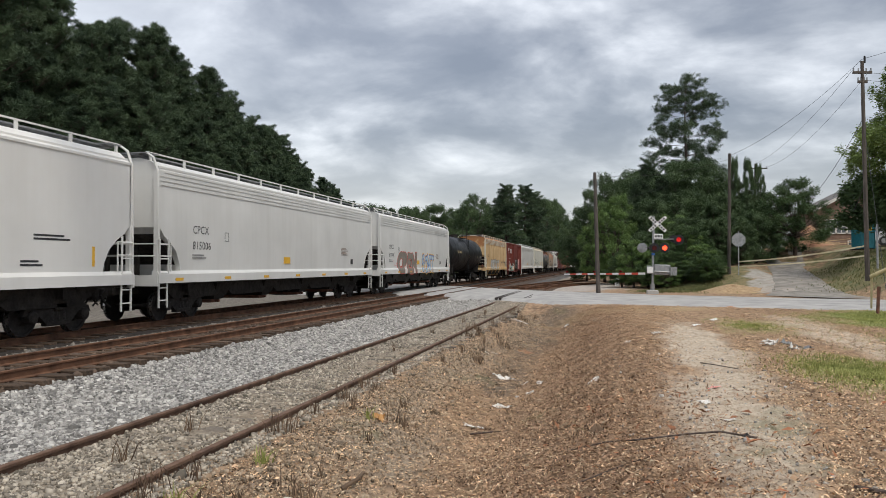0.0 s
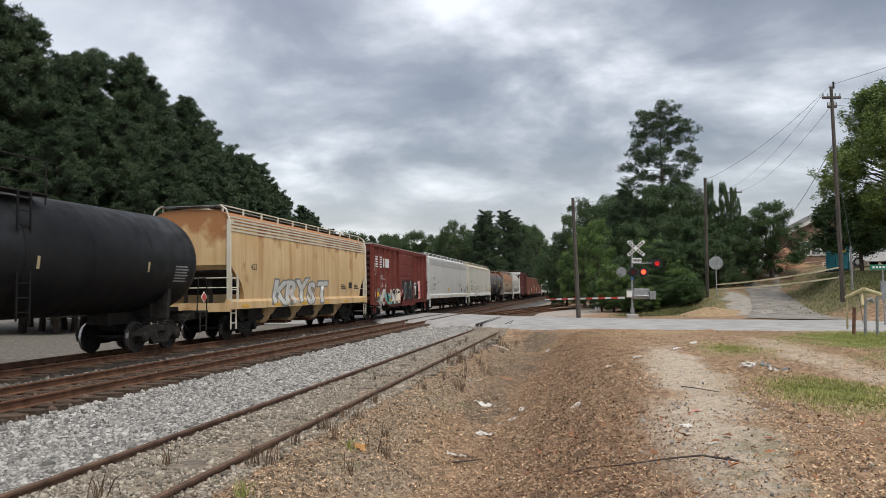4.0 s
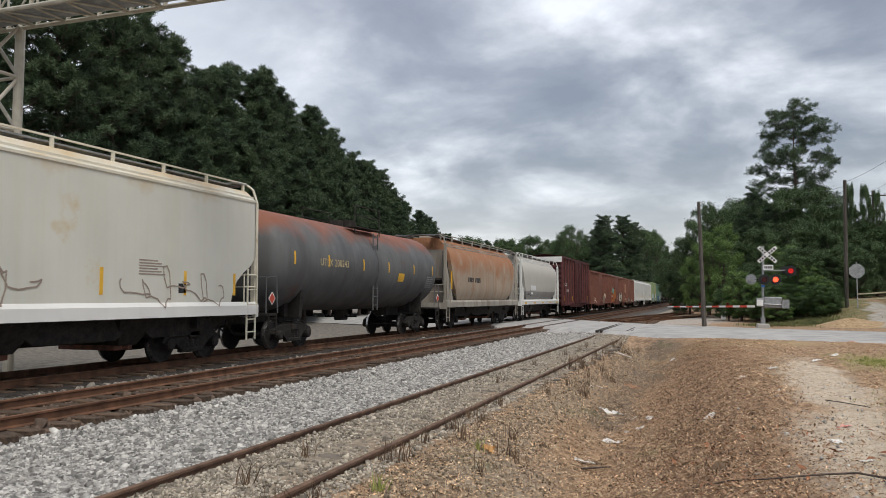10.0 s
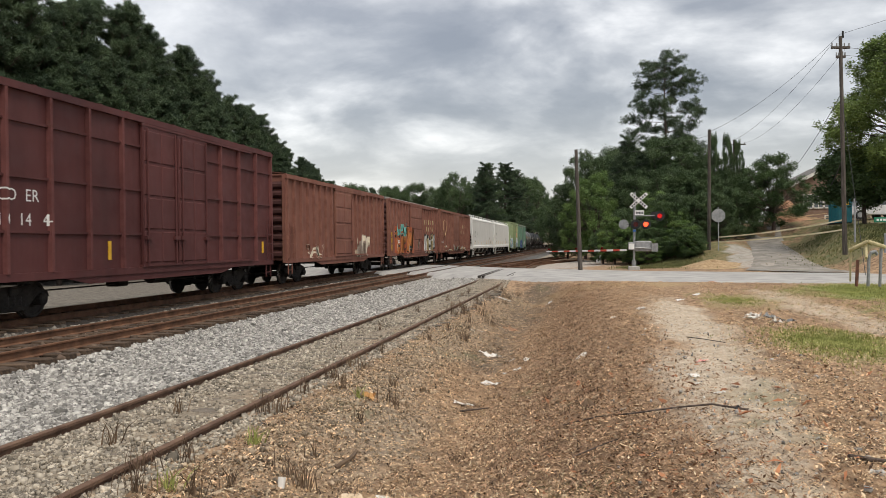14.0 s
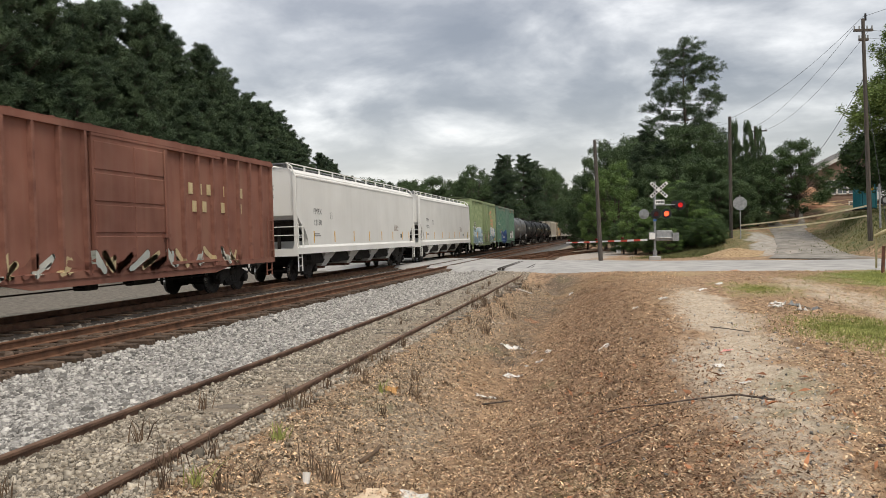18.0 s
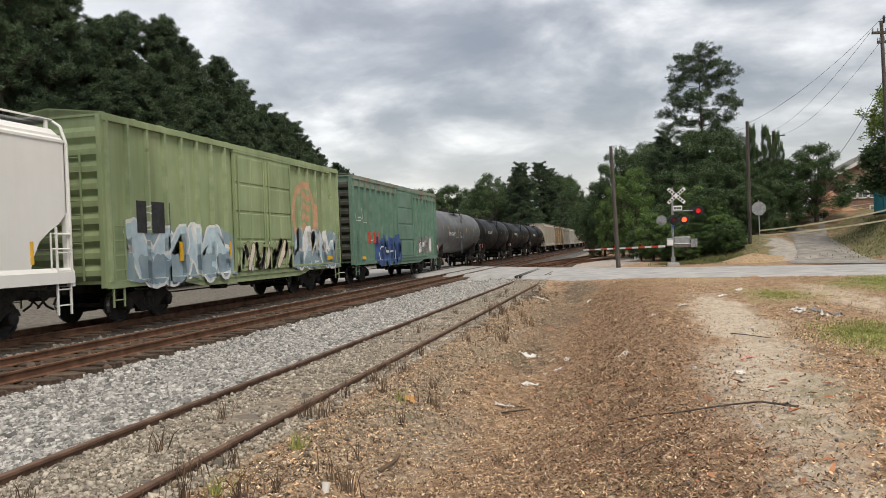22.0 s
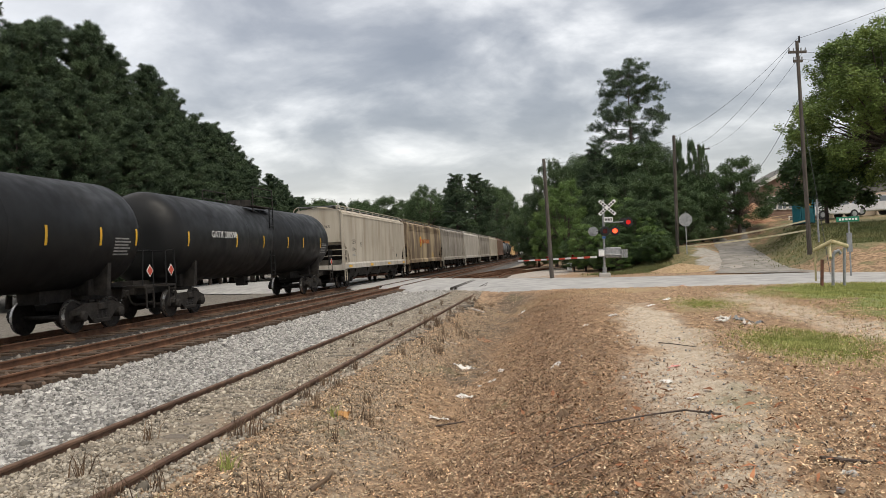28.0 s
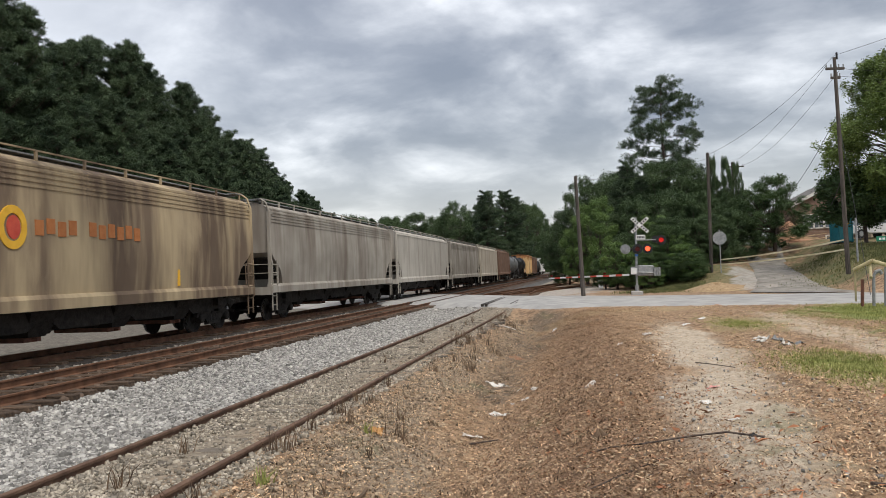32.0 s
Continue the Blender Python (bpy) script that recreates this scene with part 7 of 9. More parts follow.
def build_woods():
    rs = random.Random(42)
    # the row of pines behind the train: heights follow the falling skyline
    sky_y = [20, 32, 40, 43.5, 46, 51, 58, 64, 72, 79, 89, 98, 104, 110]
    sky_h = [19.6, 20.2, 21.3, 21, 18.2, 21.6, 20.7, 19.6, 17.9, 17.4, 14.8, 12.6, 11.5, 9]
    y = 16.0
    while y < 106:
        h = float(np.interp(y, sky_y, sky_h))
        p = PINES[3] if 28 < y < 41 else PINES[rs.choice((0, 1, 2, 1))]
        plant(p, -36 + rs.uniform(-1.0, 1.0), y, h + rs.uniform(-0.9, 0.7), 20, rs.uniform(0, 360), rs.uniform(0.95, 1.15))
        y += rs.uniform(1.6, 2.4)
    y = 14.0
    while y < 108:
        h = float(np.interp(y, sky_y, sky_h))
        if not 27 < y < 41:
            plant(PINES[rs.choice((1, 1, 2))], -32.5 + rs.uniform(-1, 1), y, h * rs.uniform(0.58, 0.80), 20, rs.uniform(0, 360), 1.15)
            plant(PINES[rs.choice((0, 1, 2))], -42 + rs.uniform(-2, 2), y + 1.5, h * rs.uniform(0.92, 1.06), 20, rs.uniform(0, 360), 1.15)
        y += rs.uniform(2.4, 3.6)
    for yy, h in ((103, 10.5), (108, 11), (113, 9.5), (99, 10)):
        plant(BROADS[rs.choice((0, 3))], -33 + rs.uniform(-1.5, 1.5), yy, h, 10, rs.uniform(0, 360))
    # far wood left of the line: round crowns, then a taller clump of pines, then low growth where the line vanishes
    for x, yy, h in ((-70, 205, 16), (-64, 200, 17), (-51.0, 200, 17.8), (-46.7, 205, 18.7), (-42.2, 210, 17.3), (-36.5, 196, 16.5), (-30.7, 180, 18.2), (-28.6, 190, 16.7), (-24.6, 185, 17.3), (-38.5, 215, 18.0), (-33.5, 205, 16.0)):
        plant(BROADS[rs.choice((0, 3, 3))], x, yy, h + 0.5, 10, rs.uniform(0, 360), 0.78)
    for x, yy, h, w in ((-57.6, 190, 16.4, 0.8), (-52.4, 185, 16.6, 0.8), (-21.6, 170, 19.8, 1.15), (-24.4, 182, 18.4, 1.1), (-22.0, 215, 24.2, 1.2), (-21.4, 236, 24.4, 1.2), (-27.0, 205, 20.5, 1.2), (-58.5, 178, 14.8, 0.9)):
        plant(PINES[rs.choice((1, 2))], x, yy, h, 20, rs.uniform(0, 360), w * 1.2)
    for x, yy, h, w in ((-20.8, 262, 25.4, 0.62), (-21.6, 300, 28.0, 0.62), (-21.5, 340, 30.5, 0.62)):
        plant(BROADS[3], x, yy, h, 10, rs.uniform(0, 360), w, label="tall round-headed tree of the far wood")
    for x, yy, h in ((-5.4, 135, 9.6), (-4.5, 160, 10.8), (-2.4, 172, 10.4), (-1.7, 200, 10.6), (-3.6, 250, 13.0), (-4.0, 320, 15.0), (-23.0, 420, 27), (-5.0, 430, 18)):
        plant(BROADS[rs.choice((0, 3))], x, yy, h, 10, rs.uniform(0, 360), 0.8)
    for i in range(10):
        yy = 118 + i * 8
        plant(BROADS[rs.choice((0, 3, 1))], -25 - rs.uniform(0, 5), yy, rs.uniform(5, 7.5), 10, rs.uniform(0, 360), 1.0)
    for i in range(14):
        yy = 330 + i * 18
        plant(PINES[rs.choice((0, 1, 2))], line_x(-14, yy) + rs.choice((-1, 1)) * rs.uniform(11, 26), yy, rs.uniform(24, 33), 20, rs.uniform(0, 360), 1.4)
    for i in range(26):
        plant(BROADS[3], -150 + i * 9 + rs.uniform(-3, 3), 800 + rs.uniform(-15, 15), rs.uniform(32, 42), 10, rs.uniform(0, 360))
    for i in range(16):
        plant(BROADS[rs.choice((3, 0))], -130 + i * 5 + rs.uniform(-2, 2), 215 + rs.uniform(-8, 8), rs.uniform(14, 19), 10, rs.uniform(0, 360))
    # right of the line, from the crossing to the distance
    for x, yy, h in ((2.6, 108, 11), (3.6, 98, 12.5), (1.6, 135, 13), (0.0, 165, 13.5), (-1.5, 195, 13.5), (-3.0, 235, 14), (-4.5, 280, 15), (5.5, 125, 16), (3, 150, 15), (1, 185, 16), (-1, 260, 17)):
        plant(BROADS[rs.choice((0, 3, 3))], x + 0.8, yy, h, 10, rs.uniform(0, 360), 0.85)
    # the trees past the crossing: x, y, height of the top, kind, half width
    for x, yy, top, k, hw in ((0.0, 78, 10.7, 0, 2.2), (1.8, 80, 10.6, 3, 2.0), (-1.9, 84, 8.2, 3, 1.9), (2.9, 76, 9.3, 0, 1.7), (7.0, 72, 11.3, 3, 2.6), (8.9, 70, 10.8, 0, 2.2), (5.6, 75, 10.6, 3, 2.2), (10.4, 68, 9.0, 3, 1.7), (11.5, 66, 7.6, 0, 1.5), (0.9, 66, 7.7, 2, 1.6), (-0.6, 68, 6.3, 2, 1.3),
                              (2.4, 69, 6.6, 3, 1.7), (5.3, 60, 5.6, 2, 1.4), (7.2, 59, 5.0, 1, 1.6), (9.3, 60, 5.2, 3, 1.6), (3.7, 60, 4.5, 3, 1.6), (11.4, 62, 5.9, 3, 1.4), (4.4, 66, 7.4, 3, 1.9), (6.6, 65, 7.8, 0, 1.9), (8.6, 64, 7.6, 3, 1.9), (10.2, 63.5, 6.8, 0, 1.6), (13.3, 72, 8.2, 3, 1.9), (15.0, 78, 8.6, 0, 2.2)):
        h = top - gz(x, yy)
        plant(BROADS[k], x, yy, h, 10, rs.uniform(0, 360), hw * 1.12 / ((3.4, 3.9, 3.0, 3.6)[k] * h / 10))
    for x, yy, h, w in ((4.1, 74, 11.6, 1.15), (3.2, 72, 9.6, 1.2), (5.2, 71, 9.8, 1.1)):
        plant(PINES[1], x, yy, h - gz(x, yy), 20, rs.uniform(0, 360), w, label="dark dense pine among the trees past the crossing")
    # pale shrubs by the crossing signal, dark growth on the bank
    for x, yy, h, k in ((2.1, 57, 3.5, 2), (1.3, 58.5, 2.6, 1), (3.2, 56, 2.6, 2), (5.6, 55.5, 3.6, 1), (6.4, 55.5, 2.6, 2), (7.6, 56.5, 3.4, 3), (4.4, 57, 3.2, 1), (8.9, 57, 3.6, 3), (6.2, 58.5, 4.0, 3)):
        plant(BROADS[k], x, yy, h, 10, rs.uniform(0, 360), 1.15, label="pale green shrub growing near the crossing" if k == 2 else "dark green shrub growing on the bank")
    # two slim creeper-grown stems standing above the trees
    for x, h in ((10.4, 9.9), (11.6, 9.6), (12.4, 8.8)):
        plant(BROADS[3], x, 66, h - 1.2, 10, rs.uniform(0, 360), 0.19, label="slim tree stem overgrown with creeper")
    plant(BROADS[1], 14.5, 63.5, 8.4 - gz(14.5, 63.5), 10, 40, 1.12, label="round green tree beside the drive")
    # low undergrowth
    for i in range(34):
        x, yy = rs.uniform(3, 7.0), rs.uniform(51, 58)
        if abs(x - (10.1 + (yy - 38.7) * 0.18)) < 2.6:
            continue
        plant(BROADS[rs.choice((1, 2))], x, yy, rs.uniform(1.0, 2.4), 10, rs.uniform(0, 360), 1.5, label="low shrub on the bank")


build_woods()
lone = pine_proto(109, 20.0, 0.34, 4.1, "tall lone pine with an open ragged crown", 0.62, 0.8, lambda u: float(np.interp(u, [0, 0.12, 0.3, 0.45, 0.7, 0.9, 1.0], [0.9, 1.0, 0.78, 0.95, 0.72, 0.45, 0.22])), stubs=10, puff=True)
lone.matrix_basis = Matrix.Translation((8.3, 80, gz(8.3, 80))) @ pose(0, 0, 0, 0, -1.8, 40) @ Matrix.Diagonal((1.02, 1.02, (20.0 - gz(7.6, 80)) / 20, 1))
OAKS = broad_proto(206, 12.2, 5.2, "large spreading yellow-green tree on the grass bank", LEAVES_OAK, trunk=0.42, leaf=0.085, clumps=58, low=0.26, name="spreading_tree", kind="", per=44)
OAKS.matrix_basis = pose(20.8, 50.5, gz(20.8, 50.5), 0, 0, 25)
small = broad_proto(207, 5.0, 2.6, "small multi-stemmed tree with thin foliage on the bank", LEAVES, trunk=0.14, leaf=0.12, clumps=14, low=0.30, name="small_tree", kind="")
small.matrix_basis = pose(17.6, 53, gz(17.6, 53), 0, 0, 60)
# the patterns themselves stand in the wood as trees too
for i, p in enumerate(PINES):
    p.matrix_basis = Matrix.Translation((-47 - i * 2, 62 + i * 9, -0.5)) @ Matrix.Diagonal((1.1, 1.1, 0.7, 1))
for i, p in enumerate(BROADS):
    p.matrix_basis = Matrix.Translation((1.5 + i * 1.9, 79 + i * 2, gz(1.5 + i * 1.9, 79 + i * 2))) @ Matrix.Diagonal((0.9, 0.9, 0.85, 1))

# ---- the crossing signal ----
LENS_ON = glow("lit_red_lens", (1.0, 0.07, 0.025), 3.2, (0.4, 0.02, 0.01))
LENS_DIM = glow("dim_red_lens", (1.0, 0.02, 0.02), 0.5, (0.3, 0.01, 0.01))
LENS_OFF = mat("dark_red_lens", (0.10, 0.006, 0.006), (0.16, 0.01, 0.01), 0.2, 0, 8)


def disc(bm, x, y, z, r, y2, n=24):
    rod(bm, (x, y, z), (x, y2, z), r, n)
    return bm


def flasher(parent, x, z, y, lens, label=""):
    """A round lamp with its black backing disc, hood and lens, facing -y."""
    bm = bmesh.new()
    disc(bm, x, y, z, 0.28, y + 0.03)
    f = part("lamp_disc", fix(bm), BLACK, parent)
    bm = bmesh.new()
    disc(bm, x, y - 0.03, z, 0.15, y + 0.12)
    part("lamp_body", fix(bm), BLACK, f)
    bm = bmesh.new()
    disc(bm, x, y - 0.045, z, 0.135, y - 0.03)
    part("lens", fix(bm), lens, f, label)
    bm = bmesh.new()
    n = 12
    va = []
    for k in range(n + 1):
        a = math.pi * (-0.05 + 1.1 * k / n)
        va.append([bm.verts.new((x + r * math.cos(a), yy, z + r * math.sin(a))) for r, yy in ((0.155, y), (0.155, y - 0.28), (0.148, y - 0.28), (0.148, y))])
    for p, q in zip(va, va[1:]):
        for i in range(4):
            bm.faces.new((p[i], p[(i + 1) % 4], q[(i + 1) % 4], q[i]))
    part("hood", fix(bm), BLACK, f)
    return f


def crossing_signal():
    x0, y0, zb = 2.72, 45.0, 0.24
    s = thing("crossing_signal", "railway crossing signal with white crossbuck and lit red lamp", "crossing signal", pose(x0, y0, zb, 0, 1.2, 0))
    bm = bmesh.new()
    box(bm, -0.32, 0.32, -0.32, 0.32, -0.3, 0.12, 0.04)
    part("foundation", fix(bm), ASPHALT, s)
    bm = bmesh.new()
    rod(bm, (0, 0, 0.1), (0, 0, 4.35), 0.065, 12)
    rod(bm, (0, 0, 0.1), (0, 0, 0.45), 0.12, 12)
    part("post", fix(bm), GALV, s)
    # crossbuck: two boards, a plate below
    for a in (42, -42):
        bm = bmesh.new()
        box(bm, -0.61, 0.61, -0.012, 0.012, -0.09, 0.09, 0.004)
        b = part("crossbuck_board", fix(bm), WHITE_SIGN, s)
        b.matrix_basis = pose(0.22, -0.10 - (0.03 if a > 0 else 0), 3.88, 0, -a, 0)
        bm = bmesh.new()
        for k in range(7):
            if k == 3:
                continue
            box(bm, -0.53 + k * 0.155, -0.43 + k * 0.155, -0.018, -0.011, -0.055, 0.055)
        part("letter_bars", fix(bm), INK, b)
    bm = bmesh.new()
    box(bm, 0.02, 0.52, -0.10, -0.08, 3.05, 3.32, 0.004)
    pl = part("tracks_plate", fix(bm), WHITE_SIGN, s)
    for k in range(5):
        bm = bmesh.new()
        box(bm, 0.07 + k * 0.085, 0.13 + k * 0.085, -0.106, -0.099, 3.12, 3.25)
        part("letter_bar", fix(bm), INK, pl)
    # lamp crossarm with a pair each way, and the offset lamp on its own arm
    bm = bmesh.new()
    rod(bm, (-0.62, -0.02, 2.52), (0.62, -0.02, 2.52), 0.035, 8)
    box(bm, -0.12, 0.12, -0.12, 0.08, 2.42, 2.62, 0.02)
    part("lamp_arm", fix(bm), BLACK, s)
    flasher(s, 0.06, 2.52, -0.18, LENS_OFF)
    flasher(s, 0.62, 2.52, -0.20, LENS_ON, "lit red signal lens")
    bm = bmesh.new()
    disc(bm, -0.60, -0.05, 2.52, 0.28, -0.02)
    disc(bm, -0.60, -0.17, 2.52, 0.16, -0.05)
    part("lamp_rear", fix(bm), LENS_BACK, s, "grey rear of a lamp facing away")
    bm = bmesh.new()
    rod(bm, (0, 0, 3.0), (1.25, 0, 3.04), 0.03, 8)
    rod(bm, (1.25, 0, 3.04), (1.25, 0, 2.8), 0.03, 8)
    part("offset_arm", fix(bm), GALV, s)
    flasher(s, 1.38, 3.0, -0.12, LENS_DIM, "dim red signal lens")
    bm = bmesh.new()
    disc(bm, 1.08, 0.02, 3.06, 0.2, 0.05)
    part("lamp_rear", fix(bm), BLACK, s)
    # gate motor, counterweights, the lowered striped arm
    bm = bmesh.new()
    box(bm, 0.05, 0.95, -0.22, 0.22, 0.98, 1.58, 0.05)
    part("gate_motor", fix(bm), GALV, s)
    bm = bmesh.new()
    pipe(bm, [(-0.3, -0.26, 1.2), (0.9, -0.26, 1.15), (1.25, -0.26, 1.25)], 0.045, 6)
    for k in range(3):
        box(bm, 0.95 + k * 0.12, 1.05 + k * 0.12, -0.32, -0.20, 0.98, 1.45)
    box(bm, -0.35, 0.05, -0.30, -0.22, 1.05, 1.5, 0.02)
    part("counterweight", fix(bm), GALV, s)
    bm = bmesh.new()
    box(bm, -0.32, -0.02, -0.34, -0.31, 1.1, 1.42)
    part("reflector_plate", fix(bm), WHITE_SIGN, s)
    bm = bmesh.new()
    box(bm, -0.09, 0.09, -0.09, -0.07, 2.1, 2.22)
    part("number_plate_blank", fix(bm), BLUE_P, s)
    return s


def gate_arm():
    g = thing("gate_arm", "lowered red and white striped crossing gate arm", "gate arm", look_row((2.3, 44.7, 1.30), (-2.4, 47.8, 1.22)))
    L = 5.6
    n = 13
    for k in range(n):
        bm = bmesh.new()
        a, b = k * L / n, (k + 1) * L / n
        h0, h1 = 0.06 - 0.025 * k / n, 0.06 - 0.025 * (k + 1) / n
        vs = [bm.verts.new((x, y, z)) for x, h in ((a, h0), (b, h1)) for y in (-0.02, 0.02) for z in (-h, h)]
        for q in ((0, 1, 3, 2), (4, 6, 7, 5), (0, 4, 5, 1), (2, 3, 7, 6), (0, 2, 6, 4), (1, 5, 7, 3)):
            bm.faces.new([vs[i] for i in q])
        part("stripe", fix(bm), RED_P if k % 2 else WHITE_SIGN, g)
    for x in (1.6, 3.4, 5.4):
        bm = bmesh.new()
        rod(bm, (x, -0.05, 0.14), (x, 0.05, 0.14), 0.06, 10)
        part("arm_lamp", fix(bm), LENS_OFF, g)
    return g


def look_row(a, b):
    d = Vector(b) - Vector(a)
    return Matrix.Translation(a) @ d.to_track_quat('X', 'Z').to_matrix().to_4x4()


crossing_signal()
gate_arm()


def signal_cabinet(x, y, h, label, material):
    c = thing("relay_box", label, "relay box", pose(x, y, gz(x, y)))
    bm = bmesh.new()
    box(bm, -0.18, 0.18, -0.15, 0.15, 0, h, 0.02)
    part("case", fix(bm), material, c)
    bm = bmesh.new()
    box(bm, -0.22, 0.22, -0.19, 0.19, h, h + 0.06, 0.02)
    part("lid", fix(bm), material, c)


signal_cabinet(1.0, 62, 1.3, "small white trackside box", WHITE_SIGN)


def stop_sign():
    x, y = 8.5, 52.0
    z = 1.45
    s = thing("stop_sign", "grey back of an octagonal stop sign on a steel post", "road sign", pose(x, y, z))
    bm = bmesh.new()
    box(bm, -0.03, 0.03, -0.02, 0.02, -0.6, 2.5)
    part("post", fix(bm), GALV, s)
    bm = bmesh.new()
    prism(bm, [(0.42 / math.cos(math.pi / 8) * math.cos(math.pi * (k + 0.5) / 4), 1.95 + 0.42 / math.cos(math.pi / 8) * math.sin(math.pi * (k + 0.5) / 4)) for k in range(8)], "y", -0.035, -0.025)
    part("plate", fix(bm), GALV, s)


stop_sign()

# ---- poles and wires ----


def pole(label, base, top, r0, r1, arms=(), extras=True):
    b, t = Vector(base), Vector(top)
    p = thing("utility_pole", label, "utility pole", Matrix.Translation(b))
    d = t - b
    bm = bmesh.new()
    rod(bm, d * -0.06, d, r0 * 0.82, 12, r1 * 0.82)
    part("shaft", fix(bm), CREOSOTE, p)
    for h, w, turn in arms:
        bm = bmesh.new()
        box(bm, -w, w, -0.06, 0.06, -0.06, 0.06, 0.01)
        a = part("crossarm", fix(bm), CREOSOTE, p)
        a.matrix_basis = Matrix.Translation(d * h) @ pose(0, 0, 0, 0, 0, turn)
        for k in (-1, -0.45, 0.45, 1):
            bm = bmesh.new()
            rod(bm, (k * w * 0.92, 0, 0.06), (k * w * 0.92, 0, 0.22), 0.035, 8)
            part("insulator", fix(bm), GALV, a)
    return p


pole("weathered bare wooden pole leaning beside the crossing", (-0.3, 44.3, 0.25), (-0.47, 44.6, 7.1), 0.16, 0.11)
pole("tall bare wooden pole standing in the trees", (8.0, 52.6, 1.2), (8.07, 52.4, 9.05), 0.14, 0.12)
big_pole = pole("tall utility pole with crossarm and a transformer bracket", (13.0, 42.0, 1.6), (12.88, 42.0, 12.1), 0.15, 0.10, arms=((0.945, 0.48, 12), (0.90, 0.24, 12)))
bm = bmesh.new()
box(bm, -0.75, -0.2, -0.1, 0.1, 8.3, 8.55, 0.03)
o = part("cutout", fix(bm), BLACK, big_pole)
o.matrix_basis = pose(-0.32, 0, 8.9, 0, -30, 0)
bm = bmesh.new()
rod(bm, (0, 0, 10.4), (0, 0, 10.75), 0.05, 8)
part("ridge_pin", fix(bm), BLACK, big_pole)
pole("distant utility pole with a crossarm", (15.2, 84, 2.5), (15.4, 84, 12.3), 0.2, 0.14, arms=((0.95, 1.2, 10),))
bm = bmesh.new()
pipe(bm, [(0, 0, 0), (0, 0, 2.2)], 0.05, 8)
o = thing("marker_post", "pale grey steel marker post beside a utility pole", "post", pose(13.35, 41.6, 1.6))
part("tube", fix(bm), GALV, o)


def wire(label, a, b, sag, r=0.009, name="overhead_wire"):
    a, b = Vector(a), Vector(b)
    bm = bmesh.new()
    pts = [a.lerp(b, k / 12) + Vector((0, 0, -sag * 4 * (k / 12) * (1 - k / 12))) for k in range(13)]
    pipe(bm, pts, r, 5)
    ob = part(name, fix(bm), BLACK)
    return tagged(ob, label, "cable")


TOP = (12.88, 42.0, 12.2)
wire("thin black overhead wire to a far pole", TOP, (8.07, 52.4, 8.9), 0.5)
wire("thin black overhead wire to a far pole", (12.45, 41.9, 11.7), (14.4, 84, 11.9), 0.9)
wire("thin black overhead wire to a far pole", (13.32, 42.1, 11.7), (16.4, 84, 11.9), 0.9)
wire("thin black overhead wire through the trees", (8.07, 52.4, 8.7), (-0.47, 44.6, 6.9), 0.4)
wire("thin black overhead wire past the trees", (8.07, 52.4, 8.4), (-20, 120, 9), 1.5)
wire("thin black overhead wire over the road", TOP, (24, 10, 12.4), 0.7)
for dz in (0.55, 0.95, 1.6):
    wire("thin black overhead wire to a house", (12.9, 42, 12.1 - dz), (40, 50, 11.6 - dz), 0.5)
wire("slack black service cable to a house", (12.95, 42, 9.3), (16, 76, 6.4), 1.4, 0.014)
wire("thick black cable to a house", (12.97, 42, 6.0), (20.8, 74.5, 6.2), 0.9, 0.03)
wire("steel guy wire with a yellow guard", (12.92, 42, 9.0), (10.3, 31.0, 0.4), 0.0, 0.012, "guy_wire")

TAPE = mat("faded_yellow_tape", (0.62, 0.55, 0.34), (0.72, 0.66, 0.46), 0.6, 0, 3)


def tape(a, b, sag):
    a, b = Vector(a), Vector(b)
    verts, faces = [], []
    for k in range(15):
        p = a.lerp(b, k / 14) + Vector((0, 0, -sag * 4 * (k / 14) * (1 - k / 14)))
        tw = 0.6 * math.sin(k * 1.1)
        for s in (-1, 1):
            verts.append((p.x, p.y + s * 0.04 * math.sin(tw), p.z + s * 0.045 * math.cos(tw)))
    faces = [(2 * k, 2 * k + 1, 2 * k + 3, 2 * k + 2) for k in range(14)]
    ob = raw("barrier_tape", verts, faces, TAPE)
    ob.modifiers.new("thick", 'SOLIDIFY').thickness = 0.004
    tagged(ob, "slack yellow barrier tape strung between two posts", "tape")


tape((8.5, 51.9, 2.0), (13.0, 42.0, 2.75), 0.12)
tape((8.5, 51.9, 1.7), (13.0, 42.0, 2.25), 0.10)

# ---- things on the bank ----
BRICK_M = mat("brown_brick", (0.26, 0.165, 0.125), (0.36, 0.24, 0.185), 0.9, 0, 2.5, rnd=0.15)
MORTAR = mat("mortar", (0.34, 0.29, 0.25), (0.42, 0.37, 0.32), 0.95, 0, 4)
ROOFING = mat("grey_shingles", (0.13, 0.125, 0.12), (0.20, 0.19, 0.18), 0.9, 0, 6, stretch=(1, 4, 4))
TRIM = mat("white_trim", (0.62, 0.60, 0.56), (0.74, 0.72, 0.68), 0.6, 0, 4)
TAN_WALL = mat("tan_siding", (0.48, 0.38, 0.29), (0.56, 0.46, 0.36), 0.8, 0, 3)
GLASS = mat("window_glass", (0.10, 0.12, 0.14), (0.16, 0.18, 0.20), 0.08, 0, 2, spec=0.8)
DARK_IN = mat("interior_shade", (0.02, 0.018, 0.016), (0.05, 0.045, 0.04), 0.9, 0, 3)
TEAL_PLASTIC = mat("teal_plastic", (0.02, 0.16, 0.20), (0.03, 0.20, 0.25), 0.45, 0, 3)


